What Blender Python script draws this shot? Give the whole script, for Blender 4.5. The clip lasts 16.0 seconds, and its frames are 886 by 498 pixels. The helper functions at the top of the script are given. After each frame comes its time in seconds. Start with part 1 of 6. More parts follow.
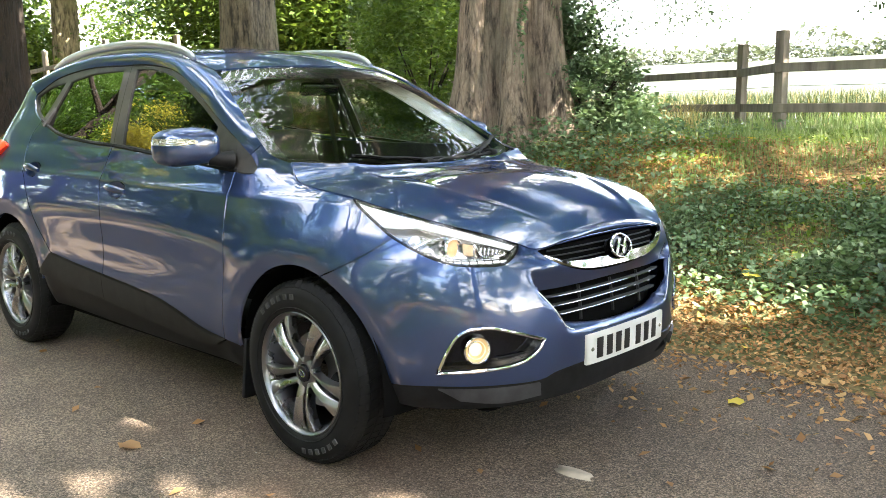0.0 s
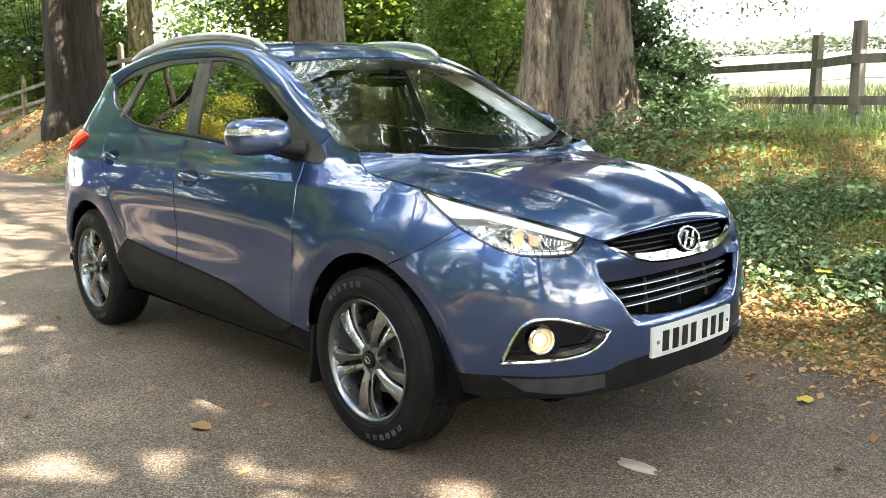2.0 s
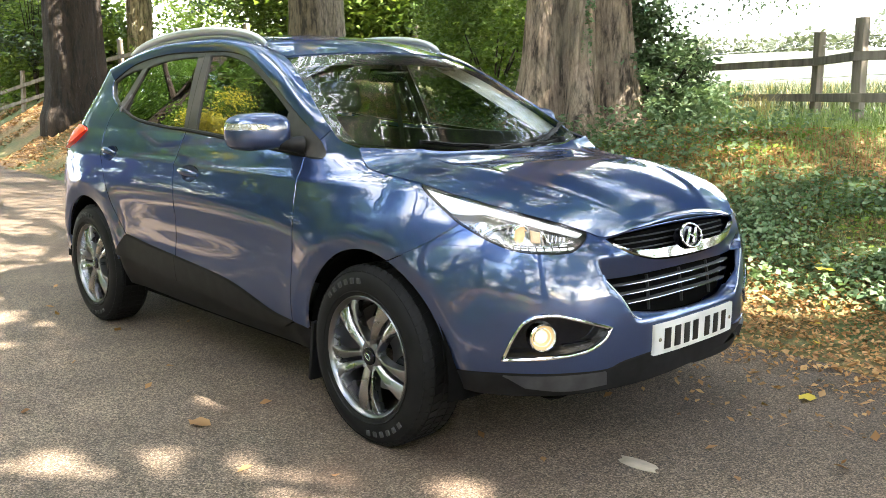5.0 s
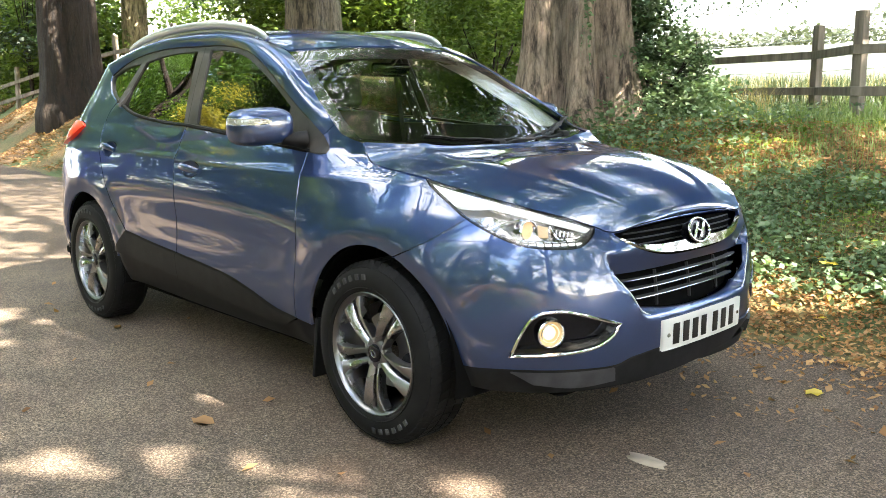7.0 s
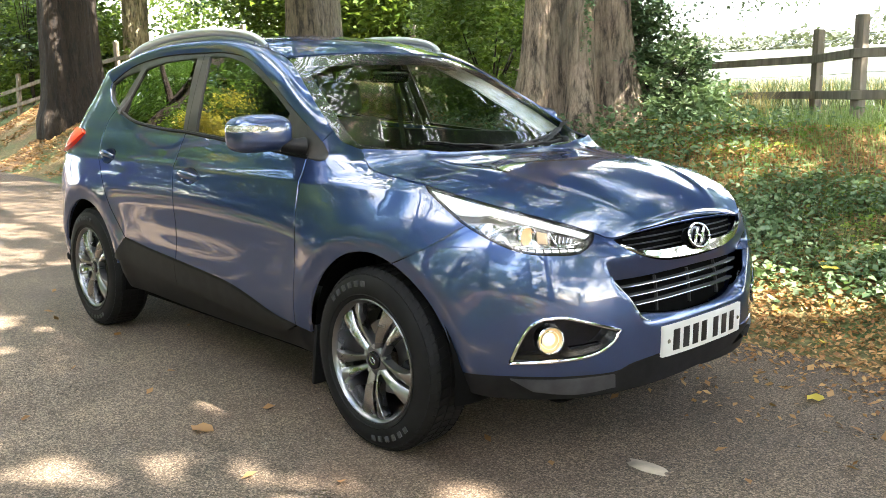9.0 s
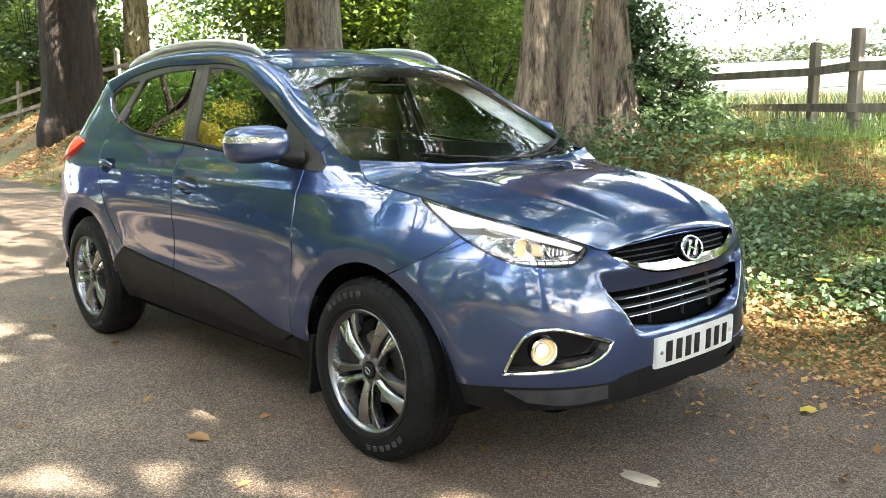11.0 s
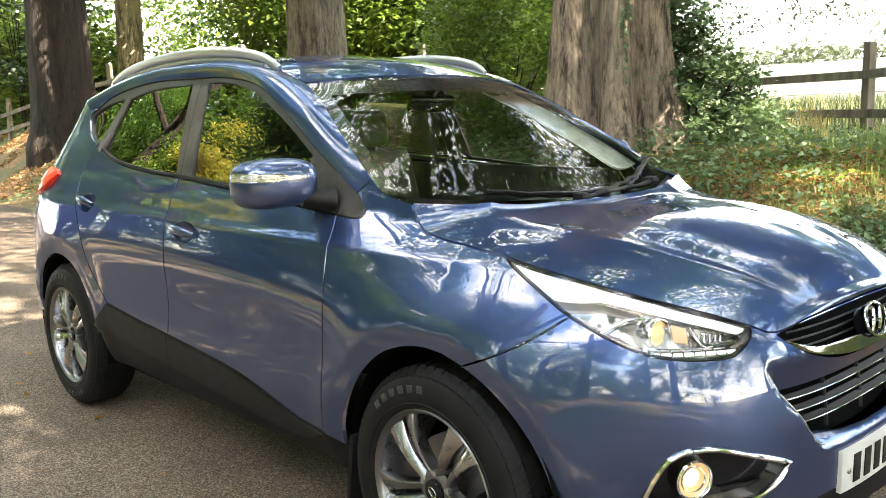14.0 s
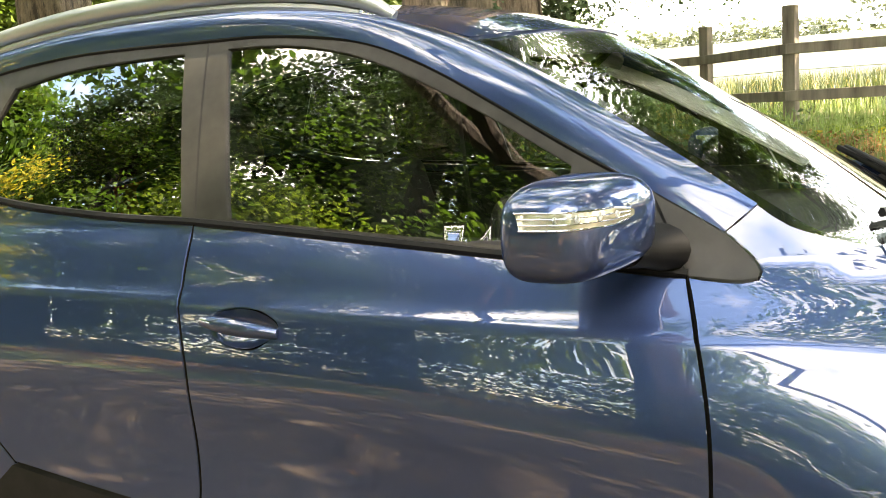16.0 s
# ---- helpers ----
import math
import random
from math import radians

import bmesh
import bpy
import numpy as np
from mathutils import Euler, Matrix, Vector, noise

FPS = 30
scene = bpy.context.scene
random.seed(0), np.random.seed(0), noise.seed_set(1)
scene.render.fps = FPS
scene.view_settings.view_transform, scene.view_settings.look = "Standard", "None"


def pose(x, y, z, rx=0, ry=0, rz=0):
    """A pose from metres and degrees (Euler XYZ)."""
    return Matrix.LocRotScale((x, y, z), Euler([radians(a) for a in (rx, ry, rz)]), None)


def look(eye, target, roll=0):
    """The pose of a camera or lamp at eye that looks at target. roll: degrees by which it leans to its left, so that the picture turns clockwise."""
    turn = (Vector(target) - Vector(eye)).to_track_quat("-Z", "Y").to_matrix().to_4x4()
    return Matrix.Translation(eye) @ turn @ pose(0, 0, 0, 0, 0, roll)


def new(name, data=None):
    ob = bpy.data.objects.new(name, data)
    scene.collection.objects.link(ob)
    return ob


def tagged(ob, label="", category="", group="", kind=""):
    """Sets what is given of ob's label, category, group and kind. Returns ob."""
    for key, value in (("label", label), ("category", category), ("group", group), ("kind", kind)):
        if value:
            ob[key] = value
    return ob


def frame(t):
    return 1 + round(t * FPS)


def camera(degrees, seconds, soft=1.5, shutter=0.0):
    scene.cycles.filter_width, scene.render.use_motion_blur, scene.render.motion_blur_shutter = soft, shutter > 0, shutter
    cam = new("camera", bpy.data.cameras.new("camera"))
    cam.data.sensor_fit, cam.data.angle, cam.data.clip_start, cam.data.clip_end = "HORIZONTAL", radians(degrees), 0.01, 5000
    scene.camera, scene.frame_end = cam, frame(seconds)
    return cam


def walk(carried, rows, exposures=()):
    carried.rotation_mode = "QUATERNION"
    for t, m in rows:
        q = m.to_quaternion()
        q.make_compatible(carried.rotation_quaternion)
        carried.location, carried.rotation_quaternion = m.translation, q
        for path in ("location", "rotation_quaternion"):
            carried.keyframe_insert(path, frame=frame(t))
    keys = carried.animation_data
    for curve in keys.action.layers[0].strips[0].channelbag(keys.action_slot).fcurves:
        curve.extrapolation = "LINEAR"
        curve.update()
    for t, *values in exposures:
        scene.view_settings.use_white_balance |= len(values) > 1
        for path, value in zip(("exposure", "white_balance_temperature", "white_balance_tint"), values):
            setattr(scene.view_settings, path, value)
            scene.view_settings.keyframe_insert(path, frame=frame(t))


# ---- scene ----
cam = camera(54.0, 16.0, soft=0.9)
PATH = [
    (0, (2.538, -2.833, 1.333), (1.194, -1.387, 1.012), -0.5),
    (0.5, (2.52, -2.853, 1.33), (1.132, -1.45, 1.002), -0.4),
    (1, (2.526, -2.86, 1.323), (1.114, -1.484, 0.989), -0.2),
    (1.5, (2.54, -2.864, 1.326), (1.108, -1.508, 0.991), -0.4),
    (2, (2.546, -2.859, 1.328), (1.103, -1.516, 0.991), -0.4),
    (2.5, (2.529, -2.863, 1.331), (1.081, -1.526, 0.995), -0.5),
    (3, (2.525, -2.862, 1.322), (1.075, -1.526, 0.989), -0.4),
    (3.5, (2.536, -2.852, 1.322), (1.087, -1.515, 0.989), -0.3),
    (4, (2.532, -2.848, 1.322), (1.084, -1.509, 0.985), -0.3),
    (6.5, (2.511, -2.853, 1.323), (1.079, -1.502, 0.971), -0.2),
    (7, (2.478, -2.854, 1.318), (1.045, -1.505, 0.963), -0.4),
    (7.5, (2.464, -2.838, 1.324), (1.03, -1.491, 0.966), -0.5),
    (8, (2.479, -2.827, 1.328), (1.045, -1.479, 0.973), -0.6),
    (8.5, (2.476, -2.834, 1.321), (1.04, -1.487, 0.972), -0.7),
    (11, (2.507, -2.85, 1.336), (1.069, -1.498, 1.012), -0.3),
    (11.5, (2.513, -2.839, 1.333), (1.076, -1.485, 1.018), -0.7),
    (12, (2.504, -2.84, 1.331), (1.068, -1.484, 1.015), -1.0),
    (12.5, (2.48, -2.832, 1.333), (1.044, -1.476, 1.015), -1.2),
    (13, (2.359, -2.743, 1.332), (0.925, -1.387, 1.009), -1.0),
    (13.5, (2.073, -2.541, 1.368), (0.637, -1.183, 1.066), -1.1),
    (14, (1.689, -2.418, 1.384), (0.25, -1.062, 1.079), -1.3),
    (14.5, (1.266, -2.339, 1.396), (-0.109, -0.92, 1.086), -0.9),
    (15, (0.77, -2.212, 1.384), (-0.522, -0.718, 1.072), -0.4),
    (15.5, (0.284, -2.207, 1.367), (-0.793, -0.552, 1.051), 0.4),
    (16, (-0.223, -2.193, 1.373), (-1.14, -0.445, 1.055), -3.5),
]
walk(cam, [(t, look(eye, target, roll)) for t, eye, target, roll in PATH], [(0, 3.72, 6600, 11), (13.0, 3.72, 6600, 11), (15.0, 3.80, 7700, 11), (16, 3.80, 8100, 11)])

# ---- world, sun, exposure ----
SUN_TO = Vector((0.725, 0.155, 0.67)).normalized()
world = bpy.data.worlds.new("sky")
scene.world = world
world.use_nodes = True
_sky = world.node_tree.nodes.new("ShaderNodeTexSky")
_sky.sky_type, _sky.sun_disc = "NISHITA", False
_sky.sun_elevation = math.asin(SUN_TO.z)
_sky.sun_rotation = math.atan2(SUN_TO.x, SUN_TO.y)
_sky.air_density, _sky.dust_density, _sky.ozone_density = 1.0, 1.0, 1.0
_bg = world.node_tree.nodes["Background"]
_bg.inputs["Strength"].default_value = 0.15
# broken white cloud over the whole sky
_wn, _wl = world.node_tree.nodes, world.node_tree.links
_dir, _cloud, _cover, _mix = (_wn.new("ShaderNode" + k) for k in ("TexCoord", "TexNoise", "ValToRGB", "Mix"))
_cloud.inputs["Scale"].default_value, _cloud.inputs["Detail"].default_value, _cloud.inputs["Roughness"].default_value = 3.2, 7.0, 0.58
_cover.color_ramp.elements[0].position, _cover.color_ramp.elements[1].position = 0.44, 0.60
_mix.data_type = "RGBA"
_mix.inputs[7].default_value = (6.4, 6.3, 6.1, 1)
_wl.new(_dir.outputs["Generated"], _cloud.inputs["Vector"])
_wl.new(_cloud.outputs["Fac"], _cover.inputs["Fac"])
_wl.new(_cover.outputs["Color"], _mix.inputs[0])
_wl.new(_sky.outputs["Color"], _mix.inputs[6])
_wl.new(_mix.outputs[2], _bg.inputs["Color"])
_sun = bpy.data.lights.new("sun", "SUN")
_sun.energy, _sun.angle, _sun.color = 4.6, radians(0.53), (1.0, 0.93, 0.82)
sun = new("sun", _sun)
sun.matrix_world = look(SUN_TO * 40, (0, 0, 0))


# ---- materials ----
class Mat:
    """A node material with a Principled shader and a few short helpers."""

    def __init__(self, name, color=(0.5, 0.5, 0.5), rough=0.5, metal=0.0, **more):
        self.m = bpy.data.materials.new(name)
        self.m.use_nodes = True
        self.n, self.l = self.m.node_tree.nodes, self.m.node_tree.links
        self.b = self.n["Principled BSDF"]
        self.set("Base Color", (*color, 1)), self.set("Roughness", rough), self.set("Metallic", metal)
        for k, v in more.items():
            self.set(k.replace("_", " "), v)

    def set(self, key, v):
        self.b.inputs[key].default_value = v

    def node(self, kind, **props):
        nd = self.n.new("ShaderNode" + kind)
        for k, v in props.items():
            if k in nd.inputs:
                nd.inputs[k].default_value = v
        return nd

    def link(self, a, b):
        self.l.new(a, b)

    def coords(self, scale=1.0, generated=False):
        c = self.n.new("ShaderNodeTexCoord")
        mp = self.n.new("ShaderNodeMapping")
        mp.inputs["Scale"].default_value = scale if isinstance(scale, tuple) else (scale,) * 3
        self.link(c.outputs["Object"], mp.inputs["Vector"])
        return mp.outputs["Vector"]

    def noise(self, scale, detail=4.0, rough=0.55, stretch=1.0):
        nd = self.node("TexNoise", Scale=scale, Detail=detail, Roughness=rough)
        self.link(self.coords(stretch), nd.inputs["Vector"])
        return nd.outputs["Fac"]

    def cells(self, scale, stretch=1.0, feature="F1", out="Distance"):
        nd = self.node("TexVoronoi", Scale=scale)
        nd.feature = feature
        self.link(self.coords(stretch), nd.inputs["Vector"])
        return nd.outputs[out]

    def ramp(self, fac, *stops):
        nd = self.n.new("ShaderNodeValToRGB")
        el = nd.color_ramp.elements
        while len(el) < len(stops):
            el.new(0.5)
        for e, (p, c) in zip(el, stops):
            e.position, e.color = p, (*c, 1) if len(c) == 3 else c
        self.link(fac, nd.inputs["Fac"])
        return nd.outputs["Color"]

    def grey(self, fac, *stops):
        return self.ramp(fac, *[(p, (v, v, v)) for p, v in stops])

    def mix(self, fac, a, b, kind="MIX"):
        nd = self.n.new("ShaderNodeMix")
        nd.data_type, nd.blend_type = "RGBA", kind
        for key, v in ((0, fac), (6, a), (7, b)):
            if hasattr(v, "is_output"):
                self.link(v, nd.inputs[key])
            else:
                nd.inputs[key].default_value = v if key == 0 else (*v, 1)
        return nd.outputs[2]

    def color(self, out):
        self.link(out, self.b.inputs["Base Color"])
        return self

    def rough(self, out):
        self.link(out, self.b.inputs["Roughness"])
        return self

    def bump(self, out, strength=0.3, dist=0.01):
        nd = self.node("Bump", Strength=strength, Distance=dist)
        self.link(out, nd.inputs["Height"])
        if self.b.inputs["Normal"].is_linked:
            self.link(self.b.inputs["Normal"].links[0].from_socket, nd.inputs["Normal"])
        self.link(nd.outputs["Normal"], self.b.inputs["Normal"])
        return self

    def island(self):
        return self.n.new("ShaderNodeNewGeometry").outputs["Random Per Island"]

    def object_random(self):
        return self.n.new("ShaderNodeObjectInfo").outputs["Random"]


def paint_material():
    p = Mat("blue_metallic_paint", (0.05, 0.085, 0.235), 0.36, 0.80, Coat_Weight=1.0, Coat_Roughness=0.002, Coat_IOR=1.80, Specular_Tint=(0.20, 0.30, 0.55, 1))
    flake = p.noise(900, 2)
    p.color(p.mix(flake, (0.023, 0.041, 0.102), (0.045, 0.077, 0.182)))
    p.rough(p.grey(p.noise(3.0, 5), (0.3, 0.33), (0.75, 0.39)))
    return p.m


def rubber_material():
    p = Mat("tyre_rubber", (0.018, 0.018, 0.019), 0.62, Specular_IOR_Level=0.14)
    p.color(p.ramp(p.noise(9, 6), (0.35, (0.005, 0.005, 0.005)), (0.8, (0.013, 0.0125, 0.012))))
    p.bump(p.noise(160, 3), 0.15, 0.002)
    return p.m


def plastic_material(name, c, rough=0.55, shine=0.3):
    p = Mat(name, c, rough, Specular_IOR_Level=shine)
    lo, hi = tuple(v * 0.75 for v in c), tuple(min(1, v * 1.35 + 0.004) for v in c)
    p.color(p.ramp(p.noise(14, 6), (0.3, lo), (0.75, hi)))
    p.bump(p.noise(500, 2), 0.08, 0.001)
    return p.m


def alloy_material():
    p = Mat("machined_alloy", (0.33, 0.33, 0.335), 0.26, 1.0, Coat_Weight=0.3, Coat_Roughness=0.06)
    p.rough(p.grey(p.noise(6, 4), (0.3, 0.24), (0.8, 0.34)))
    return p.m


def glass_material(name, tint, facing=0.05):
    m = bpy.data.materials.new(name)
    m.use_nodes = True
    n, l = m.node_tree.nodes, m.node_tree.links
    n.remove(n["Principled BSDF"])
    t, g, f, x = (n.new("ShaderNode" + k) for k in ("BsdfTransparent", "BsdfGlossy", "LayerWeight", "MixShader"))
    f.inputs["Blend"].default_value = 0.5
    up, out = n.new("ShaderNodeMath"), n.new("ShaderNodeMapRange")
    up.operation = "POWER"
    up.inputs[1].default_value = 5.0
    out.inputs["To Min"].default_value, out.inputs["To Max"].default_value = facing, 1.0
    l.new(f.outputs["Facing"], up.inputs[0]), l.new(up.outputs[0], out.inputs["Value"])
    t.inputs["Color"].default_value = (*tint, 1)
    g.inputs["Roughness"].default_value = 0.004
    l.new(out.outputs[0], x.inputs[0]), l.new(t.outputs[0], x.inputs[1]), l.new(g.outputs[0], x.inputs[2])
    l.new(x.outputs[0], n["Material Output"].inputs["Surface"])
    return m


def glow_material(name, c, strength):
    p = Mat(name, c, 0.3)
    p.set("Emission Color", (*c, 1)), p.set("Emission Strength", strength)
    return p.m


def leaf_material(name, dark, light, third, trans=0.45, rough=0.5):
    p = Mat(name, dark, rough)
    col = p.ramp(p.island(), (0.0, dark), (0.45, light), (0.85, third), (1.0, light))
    col = p.mix(p.grey(p.noise(1.1, 4), (0.40, 0.0), (0.60, 0.85)), col, dark)
    p.color(col)
    p.set("Specular IOR Level", 0.35)
    tr = p.n.new("ShaderNodeBsdfTranslucent")
    tint = p.mix(0.5, col, (light[0] * 1.5, light[1] * 1.5, light[2] * 0.7))
    p.link(tint, tr.inputs["Color"])
    mx = p.n.new("ShaderNodeMixShader")
    mx.inputs[0].default_value = trans
    p.link(p.b.outputs[0], mx.inputs[1]), p.link(tr.outputs[0], mx.inputs[2])
    p.link(mx.outputs[0], p.n["Material Output"].inputs["Surface"])
    return p.m


def bark_material(name, dark, light, moss):
    p = Mat(name, light, 0.9)
    ridges = p.noise(11.0, 9, 0.70, (1.0, 1.0, 0.22))
    fine = p.noise(30.0, 6, 0.7, (1.0, 1.0, 0.35))
    col = p.ramp(ridges, (0.40, dark), (0.50, light), (0.62, tuple(v * 1.3 for v in light)))
    col = p.mix(p.grey(fine, (0.3, 0.0), (0.7, 0.5)), col, dark, "MULTIPLY")
    col = p.mix(p.grey(p.noise(1.3, 5), (0.5, 0.0), (0.68, 0.7)), col, moss)
    cracks = p.cells(16.0, (1.0, 1.0, 0.14), "DISTANCE_TO_EDGE")
    col = p.mix(p.grey(cracks, (0.0, 0.42), (0.10, 0.0)), col, dark)
    p.bump(p.grey(cracks, (0.0, 0.0), (0.16, 1.0)), 0.35, 0.03)
    p.color(col).bump(ridges, 1.0, 0.09).bump(fine, 0.7, 0.02)
    return p.m


def asphalt_material():
    p = Mat("worn_asphalt", (0.06, 0.057, 0.053), 0.85)
    stones = p.cells(185)
    stone_col = p.cells(185, out="Color")
    grey = p.n.new("ShaderNodeRGBToBW")
    p.link(stone_col, grey.inputs[0])
    base = p.ramp(grey.outputs[0], (0.12, (0.036, 0.028, 0.020)), (0.55, (0.140, 0.110, 0.080)), (0.92, (0.38, 0.31, 0.235)))
    dirt = p.ramp(p.noise(1.1, 7, 0.62), (0.32, (0.62, 0.58, 0.54)), (0.7, (1.15, 1.08, 0.98)))
    col = p.mix(1.0, base, dirt, "MULTIPLY")
    col = p.mix(p.grey(p.noise(0.45, 6, 0.6), (0.52, 0.0), (0.72, 0.5)), col, (0.10, 0.055, 0.035))
    # shade by car and bank painted in, with damp staining; dusty tracks stay pale
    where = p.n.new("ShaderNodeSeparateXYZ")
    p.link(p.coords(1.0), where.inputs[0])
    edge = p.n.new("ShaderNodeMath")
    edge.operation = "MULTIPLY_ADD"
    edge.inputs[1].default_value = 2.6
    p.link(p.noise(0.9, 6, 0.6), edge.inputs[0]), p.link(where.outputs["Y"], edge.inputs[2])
    shade_stain = p.n.new("ShaderNodeMapRange")
    shade_stain.inputs["From Min"].default_value, shade_stain.inputs["From Max"].default_value = -0.3, 1.5
    shade_stain.inputs["To Max"].default_value = 0.60
    p.link(edge.outputs[0], shade_stain.inputs["Value"])
    col = p.mix(shade_stain.outputs[0], col, p.mix(1.0, col, (0.42, 0.36, 0.31), "MULTIPLY"))
    specks = p.grey(p.cells(9.0), (0.02, 1.0), (0.035, 0.0))
    p.color(p.mix(specks, col, (0.36, 0.34, 0.30)))
    p.bump(stones, 0.55, 0.006).bump(p.noise(5, 5), 0.25, 0.02)
    return p.m


def soil_material():
    p = Mat("leafy_bank_soil", (0.1, 0.07, 0.04), 0.95)
    litter = p.ramp(p.cells(34, out="Color"), (0.1, (0.075, 0.042, 0.02)), (0.5, (0.21, 0.115, 0.05)), (0.9, (0.38, 0.23, 0.10)))
    green = p.ramp(p.noise(45, 5), (0.3, (0.04, 0.06, 0.02)), (0.75, (0.12, 0.16, 0.05)))
    patch = p.grey(p.noise(0.55, 6, 0.62), (0.40, 0.0), (0.58, 1.0))
    p.color(p.mix(patch, litter, green))
    p.bump(p.noise(22, 6), 0.8, 0.04)
    return p.m


def field_material():
    p = Mat("summer_field", (0.3, 0.3, 0.12), 0.95)
    p.color(p.ramp(p.noise(0.35, 8, 0.7, (1, 1, 1)), (0.35, (0.028, 0.036, 0.016)), (0.55, (0.042, 0.050, 0.024)), (0.75, (0.062, 0.064, 0.036))))
    p.bump(p.noise(9, 6), 0.8, 0.1)
    return p.m


def wood_material():
    p = Mat("weathered_fence_wood", (0.15, 0.12, 0.1), 0.9)
    grain = p.noise(10, 7, 0.6, (1, 1, 0.12))
    p.color(p.mix(p.grey(p.noise(2.5, 5), (0.5, 0.0), (0.7, 0.6)), p.ramp(grain, (0.3, (0.085, 0.070, 0.054)), (0.7, (0.27, 0.23, 0.18))), (0.14, 0.145, 0.085)))
    p.bump(grain, 0.6, 0.01)
    return p.m


PAINT, RUBBER, ALLOY = paint_material(), rubber_material(), alloy_material()
WORNRUBBER = plastic_material("scuffed_rubber", (0.035, 0.035, 0.034), 0.7)
BLACK = plastic_material("black_plastic", (0.006, 0.006, 0.0065), 0.55, 0.15)
FRAME = plastic_material("satin_black_frame", (0.030, 0.028, 0.024), 0.42)
CLAD = plastic_material("dark_grey_cladding", (0.010, 0.009, 0.008), 0.6, 0.15)
GLOSS = Mat("gloss_black", (0.006, 0.006, 0.008), 0.12, Specular_IOR_Level=0.3).m
VOID = Mat("matt_black_liner", (0.003, 0.003, 0.003), 0.9, Specular_IOR_Level=0.05).m
CHROME = Mat("chrome", (0.82, 0.83, 0.85), 0.07, 1.0).m
SILVER = Mat("satin_silver", (0.40, 0.41, 0.40), 0.34, 0.8).m
SKID = plastic_material("grey_skid_plastic", (0.035, 0.035, 0.037), 0.45)
DARKALLOY = Mat("dark_alloy", (0.16, 0.16, 0.165), 0.30, 0.9).m
DISC = Mat("brake_disc_steel", (0.32, 0.31, 0.30), 0.4, 1.0).m
SIDEGLASS = glass_material("tinted_side_glass", (0.55, 0.60, 0.55), 0.25)
REARGLASS = glass_material("privacy_glass", (0.17, 0.19, 0.17), 0.29)
SCREENGLASS = glass_material("windscreen_glass", (0.86, 0.90, 0.86), 0.05)
CLEAR = glass_material("clear_lens", (0.95, 0.95, 0.95), 0.05)
RED = Mat("red_tail_lens", (0.85, 0.045, 0.02), 0.15, 0.0).m
WARM = glow_material("warm_bulb_glow", (0.62, 0.40, 0.20), 0.07)
FOGBOWL = glow_material("fog_reflector_glow", (0.50, 0.34, 0.15), 0.07)
FOGGLOW = glow_material("fog_bulb_glow", (0.75, 0.60, 0.36), 0.12)
WHITEBAR = glow_material("white_light_guide", (0.80, 0.81, 0.80), 0.04)
CLEARPLASTIC = Mat("clear_indicator_plastic", (0.40, 0.38, 0.31), 0.2, 0.5, Coat_Weight=1.0).m
PLATE = Mat("white_reflective_plate", (0.56, 0.555, 0.52), 0.35).m
INK = Mat("black_plate_ink", (0.01, 0.01, 0.01), 0.4).m
LAMPCHROME = Mat("smoked_lamp_chrome", (0.34, 0.325, 0.30), 0.18, 1.0).m
WINGCHROME = Mat("grille_chrome", (0.38, 0.39, 0.40), 0.07, 1.0).m
MATT = Mat("matt_black_plastic", (0.008, 0.008, 0.008), 0.55, Specular_IOR_Level=0.3).m
AMBER = glow_material("warm_lit_reflector", (0.52, 0.38, 0.23), 0.05)
LIP = Mat("dark_silver_alloy", (0.20, 0.20, 0.205), 0.28, 1.0).m
PILLAR = plastic_material("pale_pillar_trim", (0.56, 0.55, 0.49), 0.8)
TRIM = plastic_material("dark_interior_trim", (0.030, 0.030, 0.031), 0.7)
CLOTH = plastic_material("charcoal_seat_cloth", (0.05, 0.05, 0.052), 0.95)
PALE = plastic_material("pale_headlining", (0.36, 0.35, 0.32), 0.9)
ASPHALT, SOIL, FIELD, WOOD = asphalt_material(), soil_material(), field_material(), wood_material()
BARK = bark_material("furrowed_bark", (0.055, 0.038, 0.026), (0.35, 0.262, 0.188), (0.27, 0.225, 0.155))
# bark darkened so sunlit trunks still look shaded; the shade is in the colour
BARKSHADE = bark_material("shade_dark_bark", (0.008, 0.0045, 0.0022), (0.030, 0.0175, 0.0085), (0.024, 0.017, 0.008))
# pale olive bark lifted further so the shaded slender trunk looks lit
BARKPALE = bark_material("lit_pale_olive_bark", (0.10, 0.085, 0.05), (0.40, 0.34, 0.21), (0.30, 0.30, 0.14))
BARKMID = bark_material("olive_brown_bark", (0.045, 0.034, 0.020), (0.20, 0.155, 0.095), (0.16, 0.15, 0.07))
# one green foliage in shaded, plain and sunlit copies; the light is in the colour
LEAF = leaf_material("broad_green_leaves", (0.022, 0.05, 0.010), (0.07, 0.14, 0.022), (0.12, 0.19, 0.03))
LEAFDARK = leaf_material("shade_dark_leaves", (0.012, 0.028, 0.010), (0.03, 0.06, 0.02), (0.055, 0.09, 0.03), 0.25, 0.4)
LEAFLIT = leaf_material("lit_green_leaves", (0.05, 0.085, 0.015), (0.12, 0.17, 0.035), (0.20, 0.24, 0.05), 0.45)
LEAFSUN = leaf_material("sun_tinted_leaves", (0.02, 0.045, 0.008), (0.17, 0.26, 0.04), (0.38, 0.44, 0.08), 0.45)
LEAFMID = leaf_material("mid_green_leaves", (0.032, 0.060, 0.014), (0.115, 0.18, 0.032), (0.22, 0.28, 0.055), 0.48)
